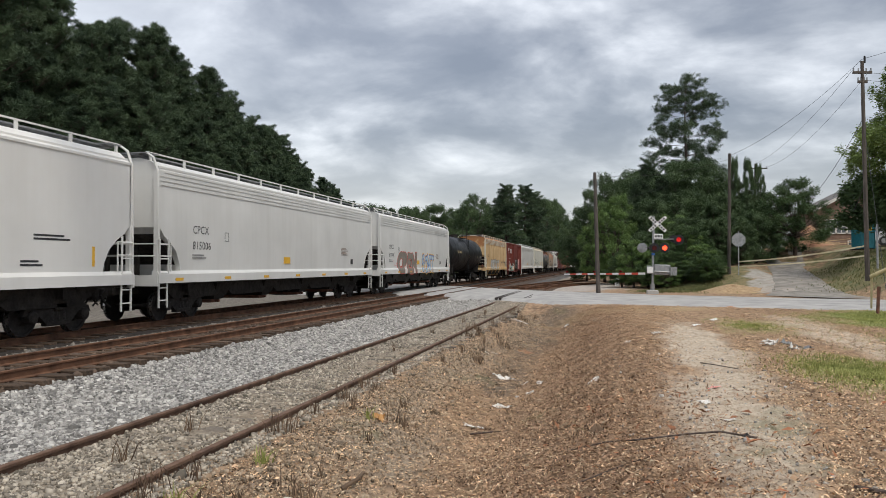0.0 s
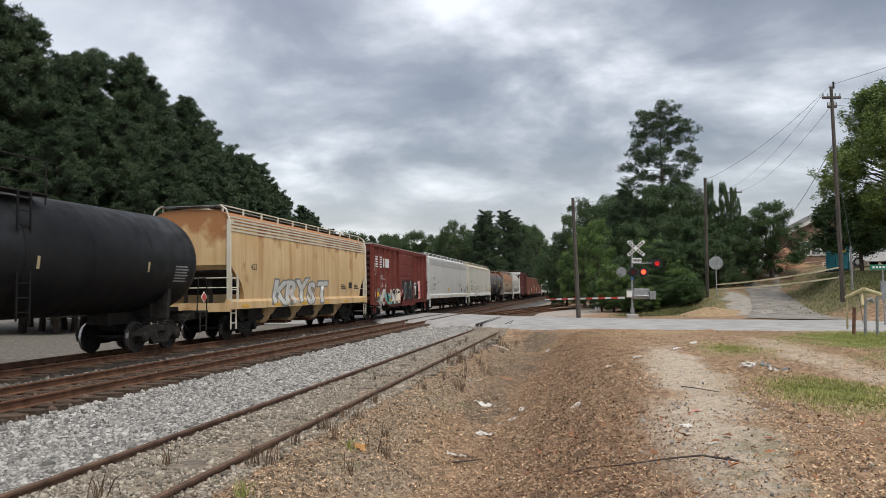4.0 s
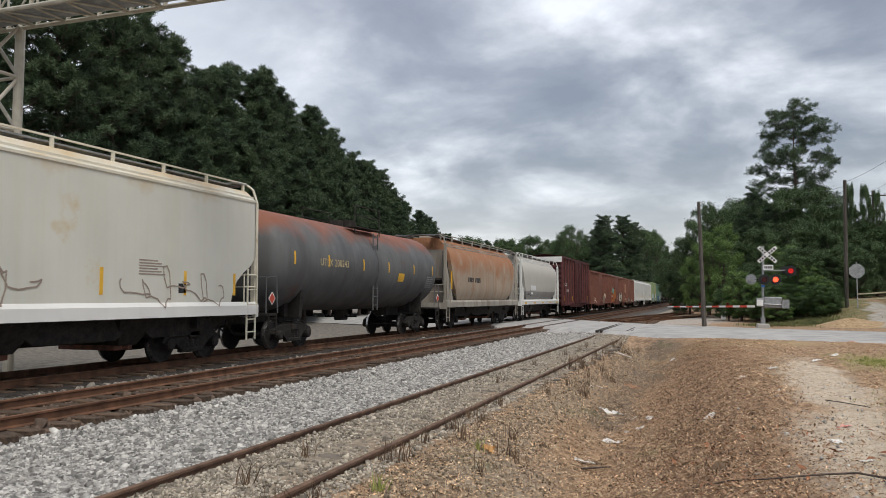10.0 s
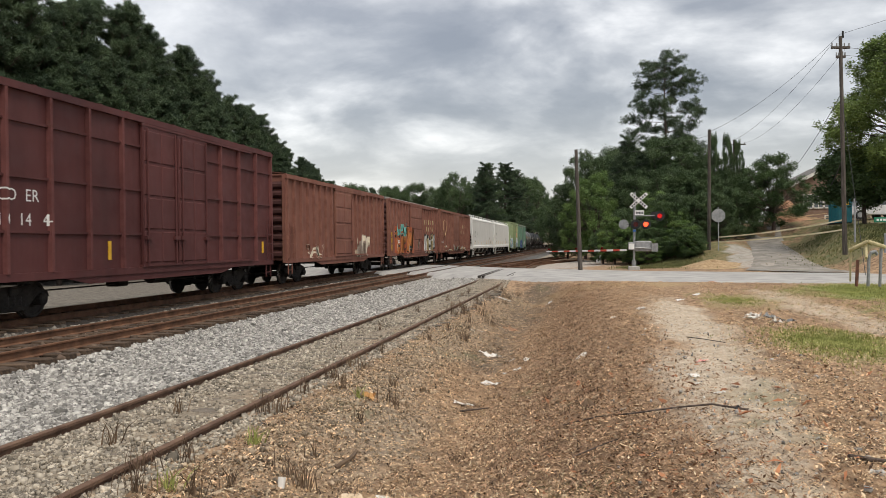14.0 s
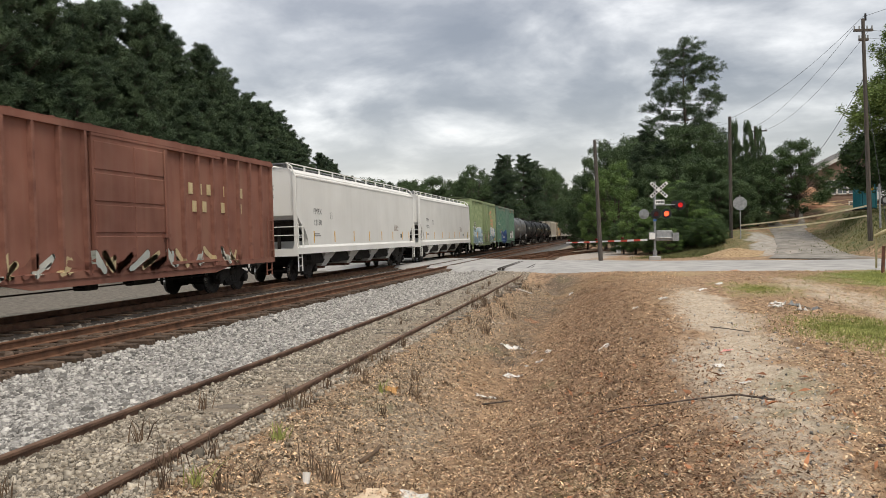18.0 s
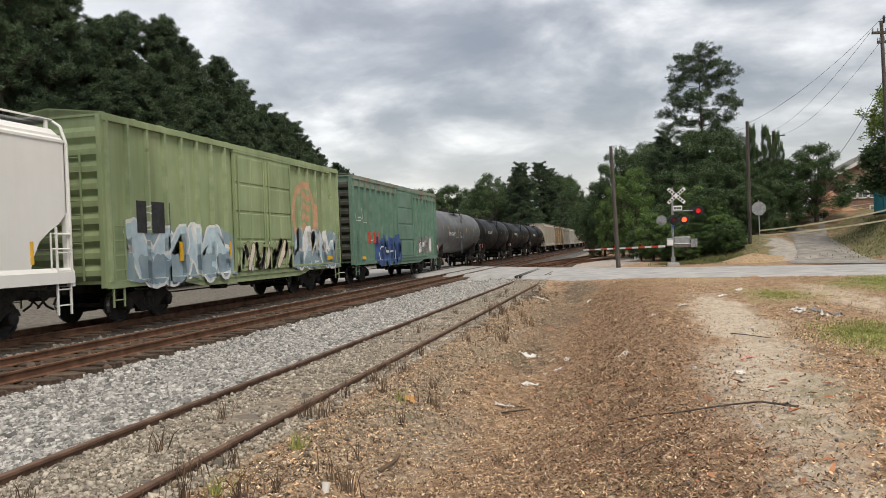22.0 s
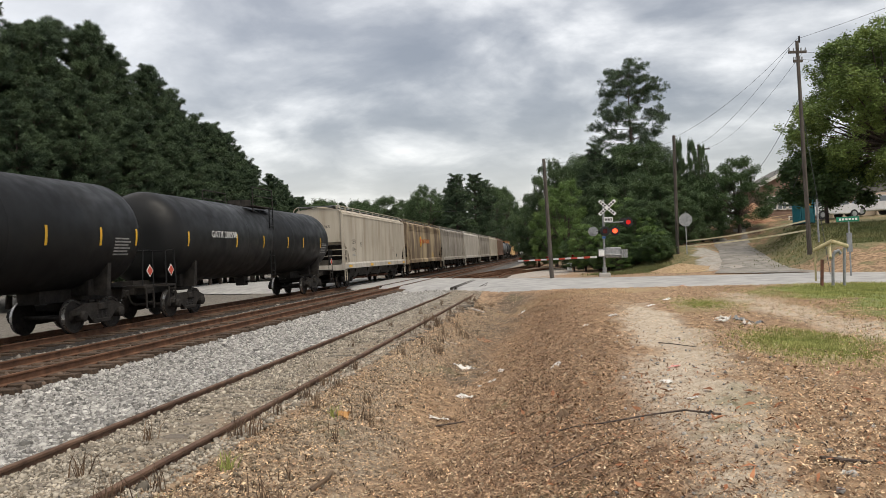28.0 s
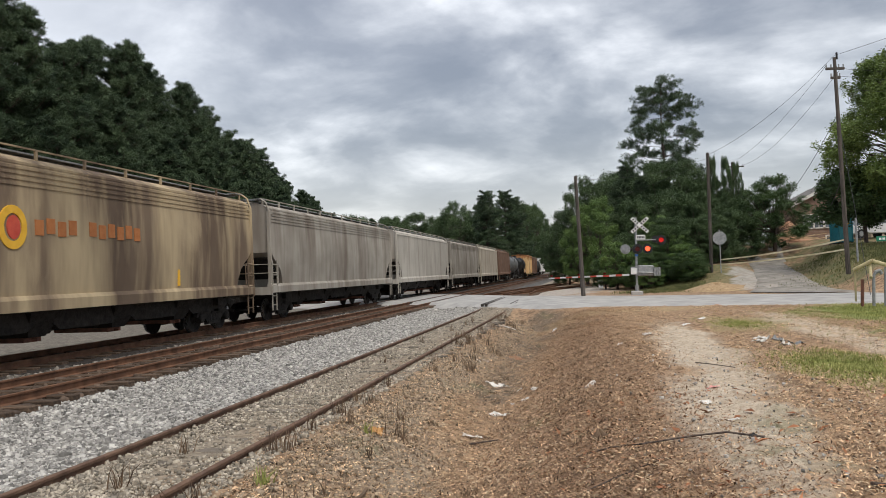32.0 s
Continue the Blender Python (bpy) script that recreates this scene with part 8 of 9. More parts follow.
def window(parent, x, y, z, w, h):
    bm = bmesh.new()
    box(bm, x - w / 2, x + w / 2, y - 0.03, y, z, z + h)
    g = part("window", fix(bm), GLASS, parent)
    for a, b, c, d in ((x - w / 2 - 0.09, x - w / 2, z - 0.09, z + h + 0.09), (x + w / 2, x + w / 2 + 0.09, z - 0.09, z + h + 0.09), (x - w / 2, x + w / 2, z + h, z + h + 0.09), (x - w / 2 - 0.12, x + w / 2 + 0.12, z - 0.1, z)):
        bm = bmesh.new()
        box(bm, a, b, y - 0.09, y, c, d)
        part("frame", fix(bm), TRIM, g)
    bm = bmesh.new()
    box(bm, x - w / 2, x + w / 2, y - 0.06, y - 0.032, z + h / 2 - 0.03, z + h / 2 + 0.03)
    box(bm, x - 0.025, x + 0.025, y - 0.058, y - 0.034, z, z + h)
    part("muntin", fix(bm), TRIM, g)


def brick_house():
    zb = 2.4
    h = thing("brick_house", "two-storey brown brick house with a grey gable roof", "house", pose(19.0, 75.0, zb))
    W, D, E, R = 7.6, 9.0, 4.6, 6.4
    bm = bmesh.new()
    prism(bm, [(0, -0.4), (W, -0.4), (W, E), (W * 0.5, R), (0, E)], "y", 0, D)
    part("wall", fix(bm), BRICK_M, h)
    # brick courses stand proud as thin bands
    for k in range(22):
        bm = bmesh.new()
        z = 0.1 + k * 0.2
        box(bm, 0.02, W - 0.02, -0.012, 0.0, z, z + 0.012)
        part("mortar_joint", fix(bm), MORTAR, h)
    for s in (0, 1):
        bm = bmesh.new()
        a, b = ((-0.4, E - 0.25), (W * 0.5, R + 0.06)) if s == 0 else ((W * 0.5, R + 0.06), (W + 0.4, E - 0.25))
        prism(bm, [a, b, (b[0], b[1] + 0.16), (a[0], a[1] + 0.16)], "y", -0.4, D + 0.4)
        part("roof", fix(bm), ROOFING, h)
        bm = bmesh.new()
        prism(bm, [(a[0], a[1] - 0.14), (b[0], b[1] - 0.14), (b[0], b[1] + 0.17), (a[0], a[1] + 0.17)], "y", -0.46, -0.4)
        part("barge_board", fix(bm), TRIM, h)
    for x in (1.1, 2.0, 2.9):
        window(h, x, 0, 2.3, 0.72, 1.15)
    window(h, 3.0, 0, 0.4, 0.8, 1.1)
    window(h, 5.6, 0, 2.3, 0.9, 1.2)
    # lower wing
    w = thing("house_wing", "low tan house wing with a dark open garage", "house", pose(27.5, 71.0, 2.2))
    bm = bmesh.new()
    box(bm, -3.5, 0.0, 0, 7, -0.4, 3.2)
    part("wall", fix(bm), TAN_WALL, w)
    bm = bmesh.new()
    prism(bm, [(-4, 3.1), (8.0, 3.1), (8.0, 3.5), (2.0, 4.9), (-4, 3.5)], "y", -0.5, 7.5)
    part("roof", fix(bm), ROOFING, w)
    bm = bmesh.new()
    box(bm, -4, 8, -0.56, -0.5, 2.7, 3.3)
    part("fascia", fix(bm), TAN_WALL, w)
    # near-black wall: the open garage's shade is put into its colour
    bm = bmesh.new()
    box(bm, 0, 8, 6.0, 6.3, -0.4, 3.1)
    part("back_wall", fix(bm), DARK_IN, w)
    for x in (0.2, 3.9, 7.6):
        bm = bmesh.new()
        box(bm, x - 0.18, x + 0.18, -0.4, 0.0, -0.4, 2.75)
        part("pillar", fix(bm), TAN_WALL, w)
    bm = bmesh.new()
    box(bm, 5.4, 6.1, 0.4, 1.0, -0.1, 0.9, 0.08)
    b = part("bin", fix(bm), RED_P)
    b.matrix_basis = pose(27.5, 71.0, 2.25)
    tagged(b, "red plastic bin in the garage", "bin")


brick_house()


def portable_toilet():
    t = thing("portable_toilet", "dark teal plastic portable toilet with a white roof", "portable toilet", pose(18.28, 60.0, gz(18.28, 60.0) - 0.02, 0, 0, 12))
    for nm, x0, x1, y0, y1 in (("side_wall", -0.56, -0.5, -0.56, 0.56), ("side_wall", 0.5, 0.56, -0.56, 0.56), ("back_wall", -0.5, 0.5, 0.5, 0.56)):
        bm = bmesh.new()
        box(bm, x0, x1, y0, y1, 0, 2.05)
        part(nm, fix(bm), TEAL_PLASTIC, t)
    bm = bmesh.new()
    box(bm, -0.46, 0.46, -0.57, -0.5, 0.1, 1.98, 0.02)
    d = part("door", fix(bm), TEAL_PLASTIC, t)
    bm = bmesh.new()
    box(bm, 0.0, 0.3, -0.585, -0.572, 1.35, 1.6)
    part("notice", fix(bm), YELLOW, d)
    bm = bmesh.new()
    box(bm, -0.62, 0.62, -0.62, 0.62, 2.05, 2.12, 0.02)
    prism(bm, [(-0.55, 2.12), (0.55, 2.12), (0.3, 2.3), (-0.3, 2.3)], "y", -0.55, 0.55)
    part("roof", fix(bm), WHITE_SIGN, t)
    bm = bmesh.new()
    box(bm, -0.62, 0.62, -0.62, 0.62, -0.05, 0.05)
    part("skid", fix(bm), UNDER, t)


portable_toilet()


def car(x, y, turn, paint, label):
    c = thing("parked_car", label, "car", pose(x, y, gz(x, y), 0, 0, turn))
    bm = bmesh.new()
    prism(bm, [(-2.2, 0.35), (-2.25, 0.75), (-2.1, 0.98), (-1.3, 1.05), (1.35, 1.02), (2.1, 0.92), (2.28, 0.7), (2.25, 0.35)], "y", -0.88, 0.88)
    bmesh.ops.bevel(bm, geom=bm.edges[:], offset=0.06, segments=2, affect='EDGES')
    part("body", fix(bm), paint, c)
    bm = bmesh.new()
    a = [(-1.35, 1.0), (-0.85, 1.52), (0.6, 1.55), (1.3, 1.0)]
    prism(bm, a, "y", -0.72, 0.72)
    bmesh.ops.bevel(bm, geom=bm.edges[:], offset=0.05, segments=2, affect='EDGES')
    cab = part("cabin", fix(bm), paint, c)
    for s in (-1, 1):
        for p in ([(-1.15, 1.06), (-0.8, 1.45), (-0.15, 1.48), (-0.15, 1.06)], [(-0.05, 1.06), (-0.05, 1.48), (0.55, 1.48), (1.05, 1.06)]):
            bm = bmesh.new()
            prism(bm, p, "y", s * 0.722, s * 0.73)
            part("side_window", fix(bm), GLASS, cab)
    bm = bmesh.new()
    prism(bm, [(1.26, 1.05), (1.29, 1.05), (0.66, 1.53), (0.63, 1.53)], "y", -0.62, 0.62)
    part("windscreen", fix(bm), GLASS, cab)
    for xx in (-1.35, 1.4):
        for s in (-1, 1):
            bm = bmesh.new()
            rod(bm, (xx, s * 0.72, 0.33), (xx, s * 0.92, 0.33), 0.33, 18)
            w = part("wheel", fix(bm), BLACK, c)
            bm = bmesh.new()
            rod(bm, (xx, s * 0.90, 0.33), (xx, s * 0.935, 0.33), 0.2, 12)
            part("rim", fix(bm), GALV, w)
    for s in (-1, 1):
        bm = bmesh.new()
        box(bm, 2.18, 2.3, s * 0.6 - 0.18, s * 0.6 + 0.18, 0.68, 0.84, 0.02)
        part("headlight", fix(bm), GLASS, c)


CAR_WHITE = mat("white_car_gloss", (0.62, 0.63, 0.66), (0.70, 0.71, 0.74), 0.2, 0, 2)
car(21.0, 62.5, 200, CAR_WHITE, "white car parked by the houses")
car(24.4, 63.5, 190, CAR_WHITE, "white car parked beside another near the houses")

DIRT = mat("red_dirt", (0.36, 0.19, 0.11), (0.50, 0.30, 0.19), 0.95, 0, 4, bump=0.6, bscale=12)


def mound(name, x, y, r, h, seed, material, label, category="mound", squash=1.0):
    rs = np.random.RandomState(seed)
    verts, faces = [], []
    nr, na = 8, 22
    ph = rs.uniform(0, 6.28, 5)
    for i in range(nr + 1):
        for k in range(na):
            a = 2 * math.pi * k / na
            rr = r * i / nr * (1 + 0.18 * math.sin(2 * a + ph[0]) + 0.1 * math.sin(5 * a + ph[1]))
            px, py = x + rr * math.cos(a), y + rr * math.sin(a) * squash
            pz = gz(px, py) - 0.05 + h * (math.cos(math.pi * min(1, i / nr)) * 0.5 + 0.5) * (1 + 0.15 * math.sin(3 * a + ph[2])) + rs.normal(0, 0.03 * h)
            verts.append((px, py, pz))
    for i in range(nr):
        for k in range(na):
            faces.append((i * na + k, i * na + (k + 1) % na, (i + 1) * na + (k + 1) % na, (i + 1) * na + k))
    ob = raw(name, verts, faces, material, smooth=True)
    return tagged(ob, label, category)


mound("dirt_mound", 16.6, 68, 2.2, 1.5, 4, DIRT, "pile of reddish dirt before the brick house", "dirt mound")
STRAW = mat("straw", (0.27, 0.18, 0.10), (0.48, 0.35, 0.21), 0.95, 0, 8, bump=0.5, bscale=20)
mound("straw_mound", 7.2, 47.2, 2.0, 0.45, 5, STRAW, "low mound of pale straw and clay beside the drive", "straw mound")
PLANK = mat("raw_timber", (0.50, 0.36, 0.22), (0.62, 0.47, 0.30), 0.8, 0, 3)
rs = random.Random(77)
for i in range(5):
    bm = bmesh.new()
    box(bm, -1.2, 1.2, -0.07, 0.07, -0.02, 0.02)
    o = part("scrap_board", fix(bm), PLANK)
    x, y = 18.0 + rs.uniform(-0.8, 0.8), 66.0 + rs.uniform(-0.5, 0.5)
    o.matrix_basis = pose(x, y, gz(x, y) + 0.15 + 0.06 * i, 0, rs.uniform(-12, 12), rs.uniform(-35, 35))
    tagged(o, "loose raw timber board lying on the dirt", "board", group="scrap boards")


def pipe_guard():
    """Bent pipes and a timber rail round a valve in the grass."""
    x, y = 8.8, 26.2
    z = gz(x, y)
    g = thing("pipe_guard", "bent grey pipe guard with weathered yellow rails in grass", "barrier", pose(x, y, z) @ Matrix.Diagonal((0.7, 0.7, 1.0, 1)))
    OLD_Y = mat("weathered_yellow_paint", (0.42, 0.36, 0.20), (0.58, 0.50, 0.30), 0.7, 0, 6)
    bm = bmesh.new()
    pipe(bm, [(-0.05, 0, -0.1), (0.02, 0, 1.0), (0.10, 0, 1.12), (0.28, 0, 1.16), (0.36, 0, 1.06)], 0.065, 10)
    part("bent_pipe", fix(bm), GALV, g)
    bm = bmesh.new()
    pipe(bm, [(0.62, 0.5, -0.1), (0.70, 0.5, 1.25)], 0.065, 10)
    part("post", fix(bm), GALV, g)
    bm = bmesh.new()
    pipe(bm, [(-0.5, 0.1, -0.1), (-0.42, 0.1, 0.9)], 0.075, 8)
    part("post", fix(bm), RUST_GATE, g)
    bm = bmesh.new()
    pipe(bm, [(-0.65, 0.4, 0.2), (-0.62, 0.4, 1.25)], 0.045, 8)
    part("post", fix(bm), OLD_Y, g)
    for a, b in (((-0.7, 0.35, 1.2), (-0.05, -0.1, 1.48)), ((-0.05, -0.1, 1.48), (0.85, 0.5, 1.30)), ((-0.2, -0.3, 0.95), (-0.05, 0.2, 1.45))):
        bm = bmesh.new()
        rod(bm, a, b, 0.065, 8)
        part("rail", fix(bm), OLD_Y, g)


pipe_guard()


def street_sign():
    s = thing("street_sign", "green street name sign on a thin post", "road sign", pose(11.4, 32.0, gz(11.4, 32.0)))
    bm = bmesh.new()
    rod(bm, (0, 0, -0.2), (0, 0, 2.2), 0.03, 8)
    part("post", fix(bm), GALV, s)
    G = mat("sign_green", (0.015, 0.16, 0.09), (0.02, 0.20, 0.12), 0.4, 0, 4)
    bm = bmesh.new()
    box(bm, -0.45, 0.40, -0.015, 0.015, 2.18, 2.38, 0.005)
    b = part("blade", fix(bm), G, s)
    for k in range(6):
        bm = bmesh.new()
        box(bm, -0.36 + k * 0.12, -0.28 + k * 0.12, -0.022, -0.016, 2.24, 2.32)
        part("letter_bar", fix(bm), WHITE_INK, b)
    bm = bmesh.new()
    box(bm, -0.09, 0.09, -0.05, 0.05, 1.0, 1.75, 0.01)
    part("meter_box", fix(bm), LENS_BACK, s)


street_sign()

# ---- signal gantry over the main tracks ----
GANTRY = mat("weathered_aluminium", (0.42, 0.39, 0.33), (0.56, 0.53, 0.46), 0.6, 0.3, 3, streak=((0.30, 0.25, 0.18), 0.35))


def gantry():
    g = thing("signal_gantry", "pale lattice steel signal bridge spanning the tracks", "signal gantry", pose(0, 0, 0))
    legs = [(-17.5, 14.1), (-17.5, 15.25), (-18.7, 14.1), (-18.7, 15.25)]
    for x, y in legs:
        bm = bmesh.new()
        rod(bm, (x, y, -0.4), (x, y, 9.0), 0.125, 14)
        part("leg", fix(bm), GANTRY, g)
    for i in range(6):
        z0, z1 = 0.4 + i * 1.45, 0.4 + (i + 1) * 1.45
        for a, b in ((0, 1), (2, 3), (0, 2), (1, 3)):
            p, q = legs[a], legs[b]
            bm = bmesh.new()
            rod(bm, (*p, z0), (*q, z0), 0.05, 8)
            rod(bm, (*p, z0), (*q, z1), 0.05, 8)
            part("brace", fix(bm), GANTRY, g)
    # the span: two deck chords, upper chords, panels of bracing, grating
    x0, x1 = -19.0, -6.6
    for y in (14.1, 15.25):
        for z in (9.0, 10.35):
            bm = bmesh.new()
            rod(bm, (x0, y, z), (x1, y, z), 0.06, 8)
            part("chord", fix(bm), GANTRY, g)
    n = 12
    for i in range(n):
        xa, xb = x0 + (x1 - x0) * i / n, x0 + (x1 - x0) * (i + 1) / n
        for y in (14.1, 15.25):
            bm = bmesh.new()
            rod(bm, (xa, y, 9.0), (xb, y, 10.35), 0.03, 6)
            rod(bm, (xb, y, 9.0), (xb, y, 10.35), 0.03, 6)
            part("brace", fix(bm), GANTRY, g)
        bm = bmesh.new()
        rod(bm, (xa, 14.1, 9.0), (xb, 15.25, 9.0), 0.025, 6)
        rod(bm, (xb, 14.1, 9.0), (xb, 15.25, 9.0), 0.025, 6)
        part("deck_brace", fix(bm), GANTRY, g)
    bm = bmesh.new()
    box(bm, x0, x1, 14.2, 15.15, 9.07, 9.10)
    part("grating", fix(bm), LENS_BACK, g)


gantry()

# ---- litter, weeds and grass ----


def flakes(name, n, region, size, seed, material, label, lift=0.012, category="leaf litter", curl=0.35, slim=(0.14, 0.5)):
    """Dry leaves and chips: small bent pieces lying at all angles on the ground."""
    rs = np.random.RandomState(seed)
    xy = region(rs, n)
    n = len(xy)
    z = ground_z(xy[:, 0], xy[:, 1]) + lift + np.abs(rs.normal(0, 0.01, n))
    a = rs.uniform(0, 6.283, n)
    ln = size * np.minimum(rs.lognormal(0, 0.45, n), 2.2)
    wd = ln * rs.uniform(*slim, n)
    t1, t2 = rs.normal(0, curl, n), rs.normal(0, curl, n)
    u = np.stack([np.cos(a), np.sin(a), t1], 1) * ln[:, None]
    v = np.stack([-np.sin(a), np.cos(a), t2], 1) * wd[:, None]
    c = np.stack([xy[:, 0], xy[:, 1], z], 1)
    up = np.zeros_like(c)
    up[:, 2] = ln * rs.uniform(0, 0.3, n)
    V = np.stack([c - u, c - v + up, c + u, c + v + up], 1).reshape(-1, 3)
    ob = new(name, quads_mesh(name, V, material))
    return tagged(ob, label, category, kind="stuff")


def bank(rs, n):
    p = fall_off(rs, n, -3.4, 7.0, 3.6, 33, 1.8)
    d = np.abs(p[:, 0] - np.interp(p[:, 1], [4, 8, 12, 17, 22, 28], [1.1, 1.3, 1.55, 2.1, 2.6, 3.2]))
    keep_it = (rs.uniform(0, 1, len(p)) < np.clip(np.interp(p[:, 1], [5, 9], [0.5, 0.05]) + np.maximum(0, d - 0.40) * 1.5, 0, 1)) & (rs.uniform(0, 1, len(p)) < np.where(p[:, 0] > 3.0, 0.6, 1.0))
    return p[keep_it]


PALE_LEAF = mat("pale_leaf", (0.46, 0.35, 0.225), (0.68, 0.56, 0.40), 0.85, 0, 6, island=0.4)
RED_LEAF = mat("rust_leaf", (0.27, 0.105, 0.05), (0.42, 0.19, 0.095), 0.85, 0, 6, island=0.4)
STRAW_BROWN = mat("pine_straw", (0.22, 0.13, 0.075), (0.46, 0.31, 0.185), 0.9, 0, 6, island=0.5)
BROWN_CHIP = mat("brown_bark_chip", (0.17, 0.10, 0.063), (0.42, 0.275, 0.175), 0.9, 0, 6, island=0.6)
DARK_CHIP = mat("dark_chip", (0.035, 0.022, 0.016), (0.11, 0.07, 0.046), 0.9, 0, 6, island=0.5)


def ditch_side(rs, n):
    y = 4.5 + 27 * rs.uniform(0, 1, n) ** 1.5
    return np.stack([rs.normal(-0.25, 0.8, n) - 0.022 * (y - 14), y], 1)


flakes("pine_straw", 130000, bank, 0.026, 16, STRAW_BROWN, "brown pine straw and thin twigs over the bank", 0.016, curl=0.15, slim=(0.03, 0.08))
flakes("leaf_litter", 250000, bank, 0.0115, 11, LEAF_LITTER, "dry brown leaves and wood chips over the bank", curl=0.4)
flakes("dark_chips", 105000, bank, 0.0115, 12, DARK_CHIP, "dark wood chips and twigs among the dry leaves", curl=0.4)
flakes("pale_leaves", 125000, bank, 0.0115, 13, PALE_LEAF, "pale dead leaves and chips on the ground", 0.018, curl=0.4)
flakes("slope_chips", 110000, ditch_side, 0.0125, 17, BROWN_CHIP, "brown bark chips down the side of the ditch", 0.018, curl=0.5)
flakes("fallen_leaves", 9000, bank, 0.019, 18, mat("fallen_leaf", (0.28, 0.165, 0.095), (0.56, 0.39, 0.25), 0.85, 0, 6, island=0.5), "curled fallen leaves among the chips", 0.018, curl=0.4, slim=(0.3, 0.6))
flakes("rust_leaves", 500, lambda rs, n: fall_off(rs, n, -0.6, 3.4, 3.6, 10.5, 1.4), 0.034, 14, RED_LEAF, "large rust-red dead leaves", 0.02)
scatter_stones("path_pebbles", 900, lambda rs, n: fall_off(rs, n, 0.2, 3.0, 3.8, 16, 1.7), ground_z, 0.012, 15, "small pebbles on the sandy path")


def blades(name, spots, per, h, seed, material, label, lean=0.35, width=0.006, category="grass"):
    rs = np.random.RandomState(seed)
    V = []
    for x, y, rx, ry, n in spots:
        r = np.abs(rs.normal(0, 0.5, n)) + 0.12 * rs.uniform(-1, 1, n)
        a = rs.uniform(0, 6.283, n)
        px, py = x + rx * r * np.cos(a), y + ry * r * np.sin(a)
        pz = ground_z(px, py) - 0.01
        b = rs.uniform(0, 6.283, n)
        hh = h * rs.uniform(0.5, 1.4, n)
        w = width * rs.uniform(0.7, 1.5, n)
        dx, dy = np.cos(b) * w, np.sin(b) * w
        lx, ly = rs.normal(0, lean, n) * hh, rs.normal(0, lean, n) * hh
        base = np.stack([px, py, pz], 1)
        s = np.stack([dx, dy, 0 * dx], 1)
        mid = base + np.stack([lx * 0.35, ly * 0.35, hh * 0.6], 1)
        tip = base + np.stack([lx, ly, hh], 1)
        V.append(np.stack([base - s, base + s, mid + s * 0.8, mid - s * 0.8], 1).reshape(-1, 3))
        V.append(np.stack([mid - s * 0.8, mid + s * 0.8, tip + s * 0.1, tip - s * 0.1], 1).reshape(-1, 3))
    ob = new(name, quads_mesh(name, np.concatenate(V), material))
    return tagged(ob, label, category, kind="stuff")


blades("grass", [(3.8, 12.6, 1.0, 2.0, 13000), (3.9, 21.5, 0.9, 2.4, 2500), (9.2, 24.3, 3.0, 4.0, 52000), (9.2, 17.0, 3.0, 4.0, 34000), (14.0, 22.0, 4.5, 5.0, 24000)], 1, 0.06, 21, GRASS, "short green grass in patches", width=0.006)
ROUGH = mat("rough_grass", (0.085, 0.11, 0.038), (0.21, 0.20, 0.085), 0.85, 0, 0.6, island=0.3)
blades("rough_grass", [(18, 45, 5.0, 5.0, 22000), (5.6, 50, 2.0, 3.0, 6000), (17, 53, 4, 6, 9000), (3.4, 48.5, 1.5, 1.8, 2500)], 1, 0.13, 22, ROUGH, "rough half-dry grass on the bank", width=0.018)
# dead stalks along the siding
rs = random.Random(31)
spots = []
for i in range(70):
    y = 4.6 + 28 * rs.random() ** 1.3
    spots.append((rs.choice((-3.55, -3.6, -3.4, -3.2, -2.9, -4.6, -2.6)) + rs.uniform(-0.15, 0.15), y, 0.14, 0.14, rs.randint(10, 26)))
for x, y in ((-3.1, 17.2), (-2.8, 18.4), (-3.0, 19.6), (-2.6, 16.4), (-3.3, 21), (-2.5, 20.5), (-3.9, 22.5)):
    spots.append((x, y, 0.2, 0.22, 28))
blades("dead_weeds", spots, 1, 0.22, 23, WEED, "dead brown weed stalks beside the siding", lean=0.3, width=0.005, category="weeds")
blades("dry_tufts", [(rs.uniform(-3.3, 0.2), 4.2 + 16 * rs.random() ** 1.4, 0.2, 0.2, rs.randint(14, 40)) for i in range(110)], 1, 0.07, 24, WEED, "short dry grass tufts in the litter", lean=0.7, width=0.004, category="weeds")
blades("green_sprigs", [(-3.2, 7.0, 0.10, 0.10, 40), (-3.3, 5.6, 0.09, 0.09, 30), (-2.9, 9.5, 0.08, 0.08, 20)], 1, 0.16, 25, GRASS, "small green weed sprigs at the rail", lean=0.4, width=0.006, category="weeds")


def scrap(name, x, y, w, d, seed, material, label, category, lift=0.0, crumple=0.25):
    """A crumpled sheet: a small grid bent at random, with thickness."""
    rs = np.random.RandomState(seed)
    n = 6
    verts, faces = [], []
    a = rs.uniform(0, 6.28)
    for j in range(n):
        for i in range(n):
            u, v = (i / (n - 1) - 0.5) * w * rs.uniform(0.85, 1.1), (j / (n - 1) - 0.5) * d * rs.uniform(0.85, 1.1)
            px, py = x + u * math.cos(a) - v * math.sin(a), y + u * math.sin(a) + v * math.cos(a)
            verts.append((px, py, gz(px, py) + lift + abs(rs.normal(0.02, crumple * min(w, d) * 0.4))))
    for j in range(n - 1):
        for i in range(n - 1):
            faces.append((j * n + i, j * n + i + 1, (j + 1) * n + i + 1, (j + 1) * n + i))
    ob = raw(name, verts, faces, material)
    ob.modifiers.new("thick", 'SOLIDIFY').thickness = 0.003
    return tagged(ob, label, category)


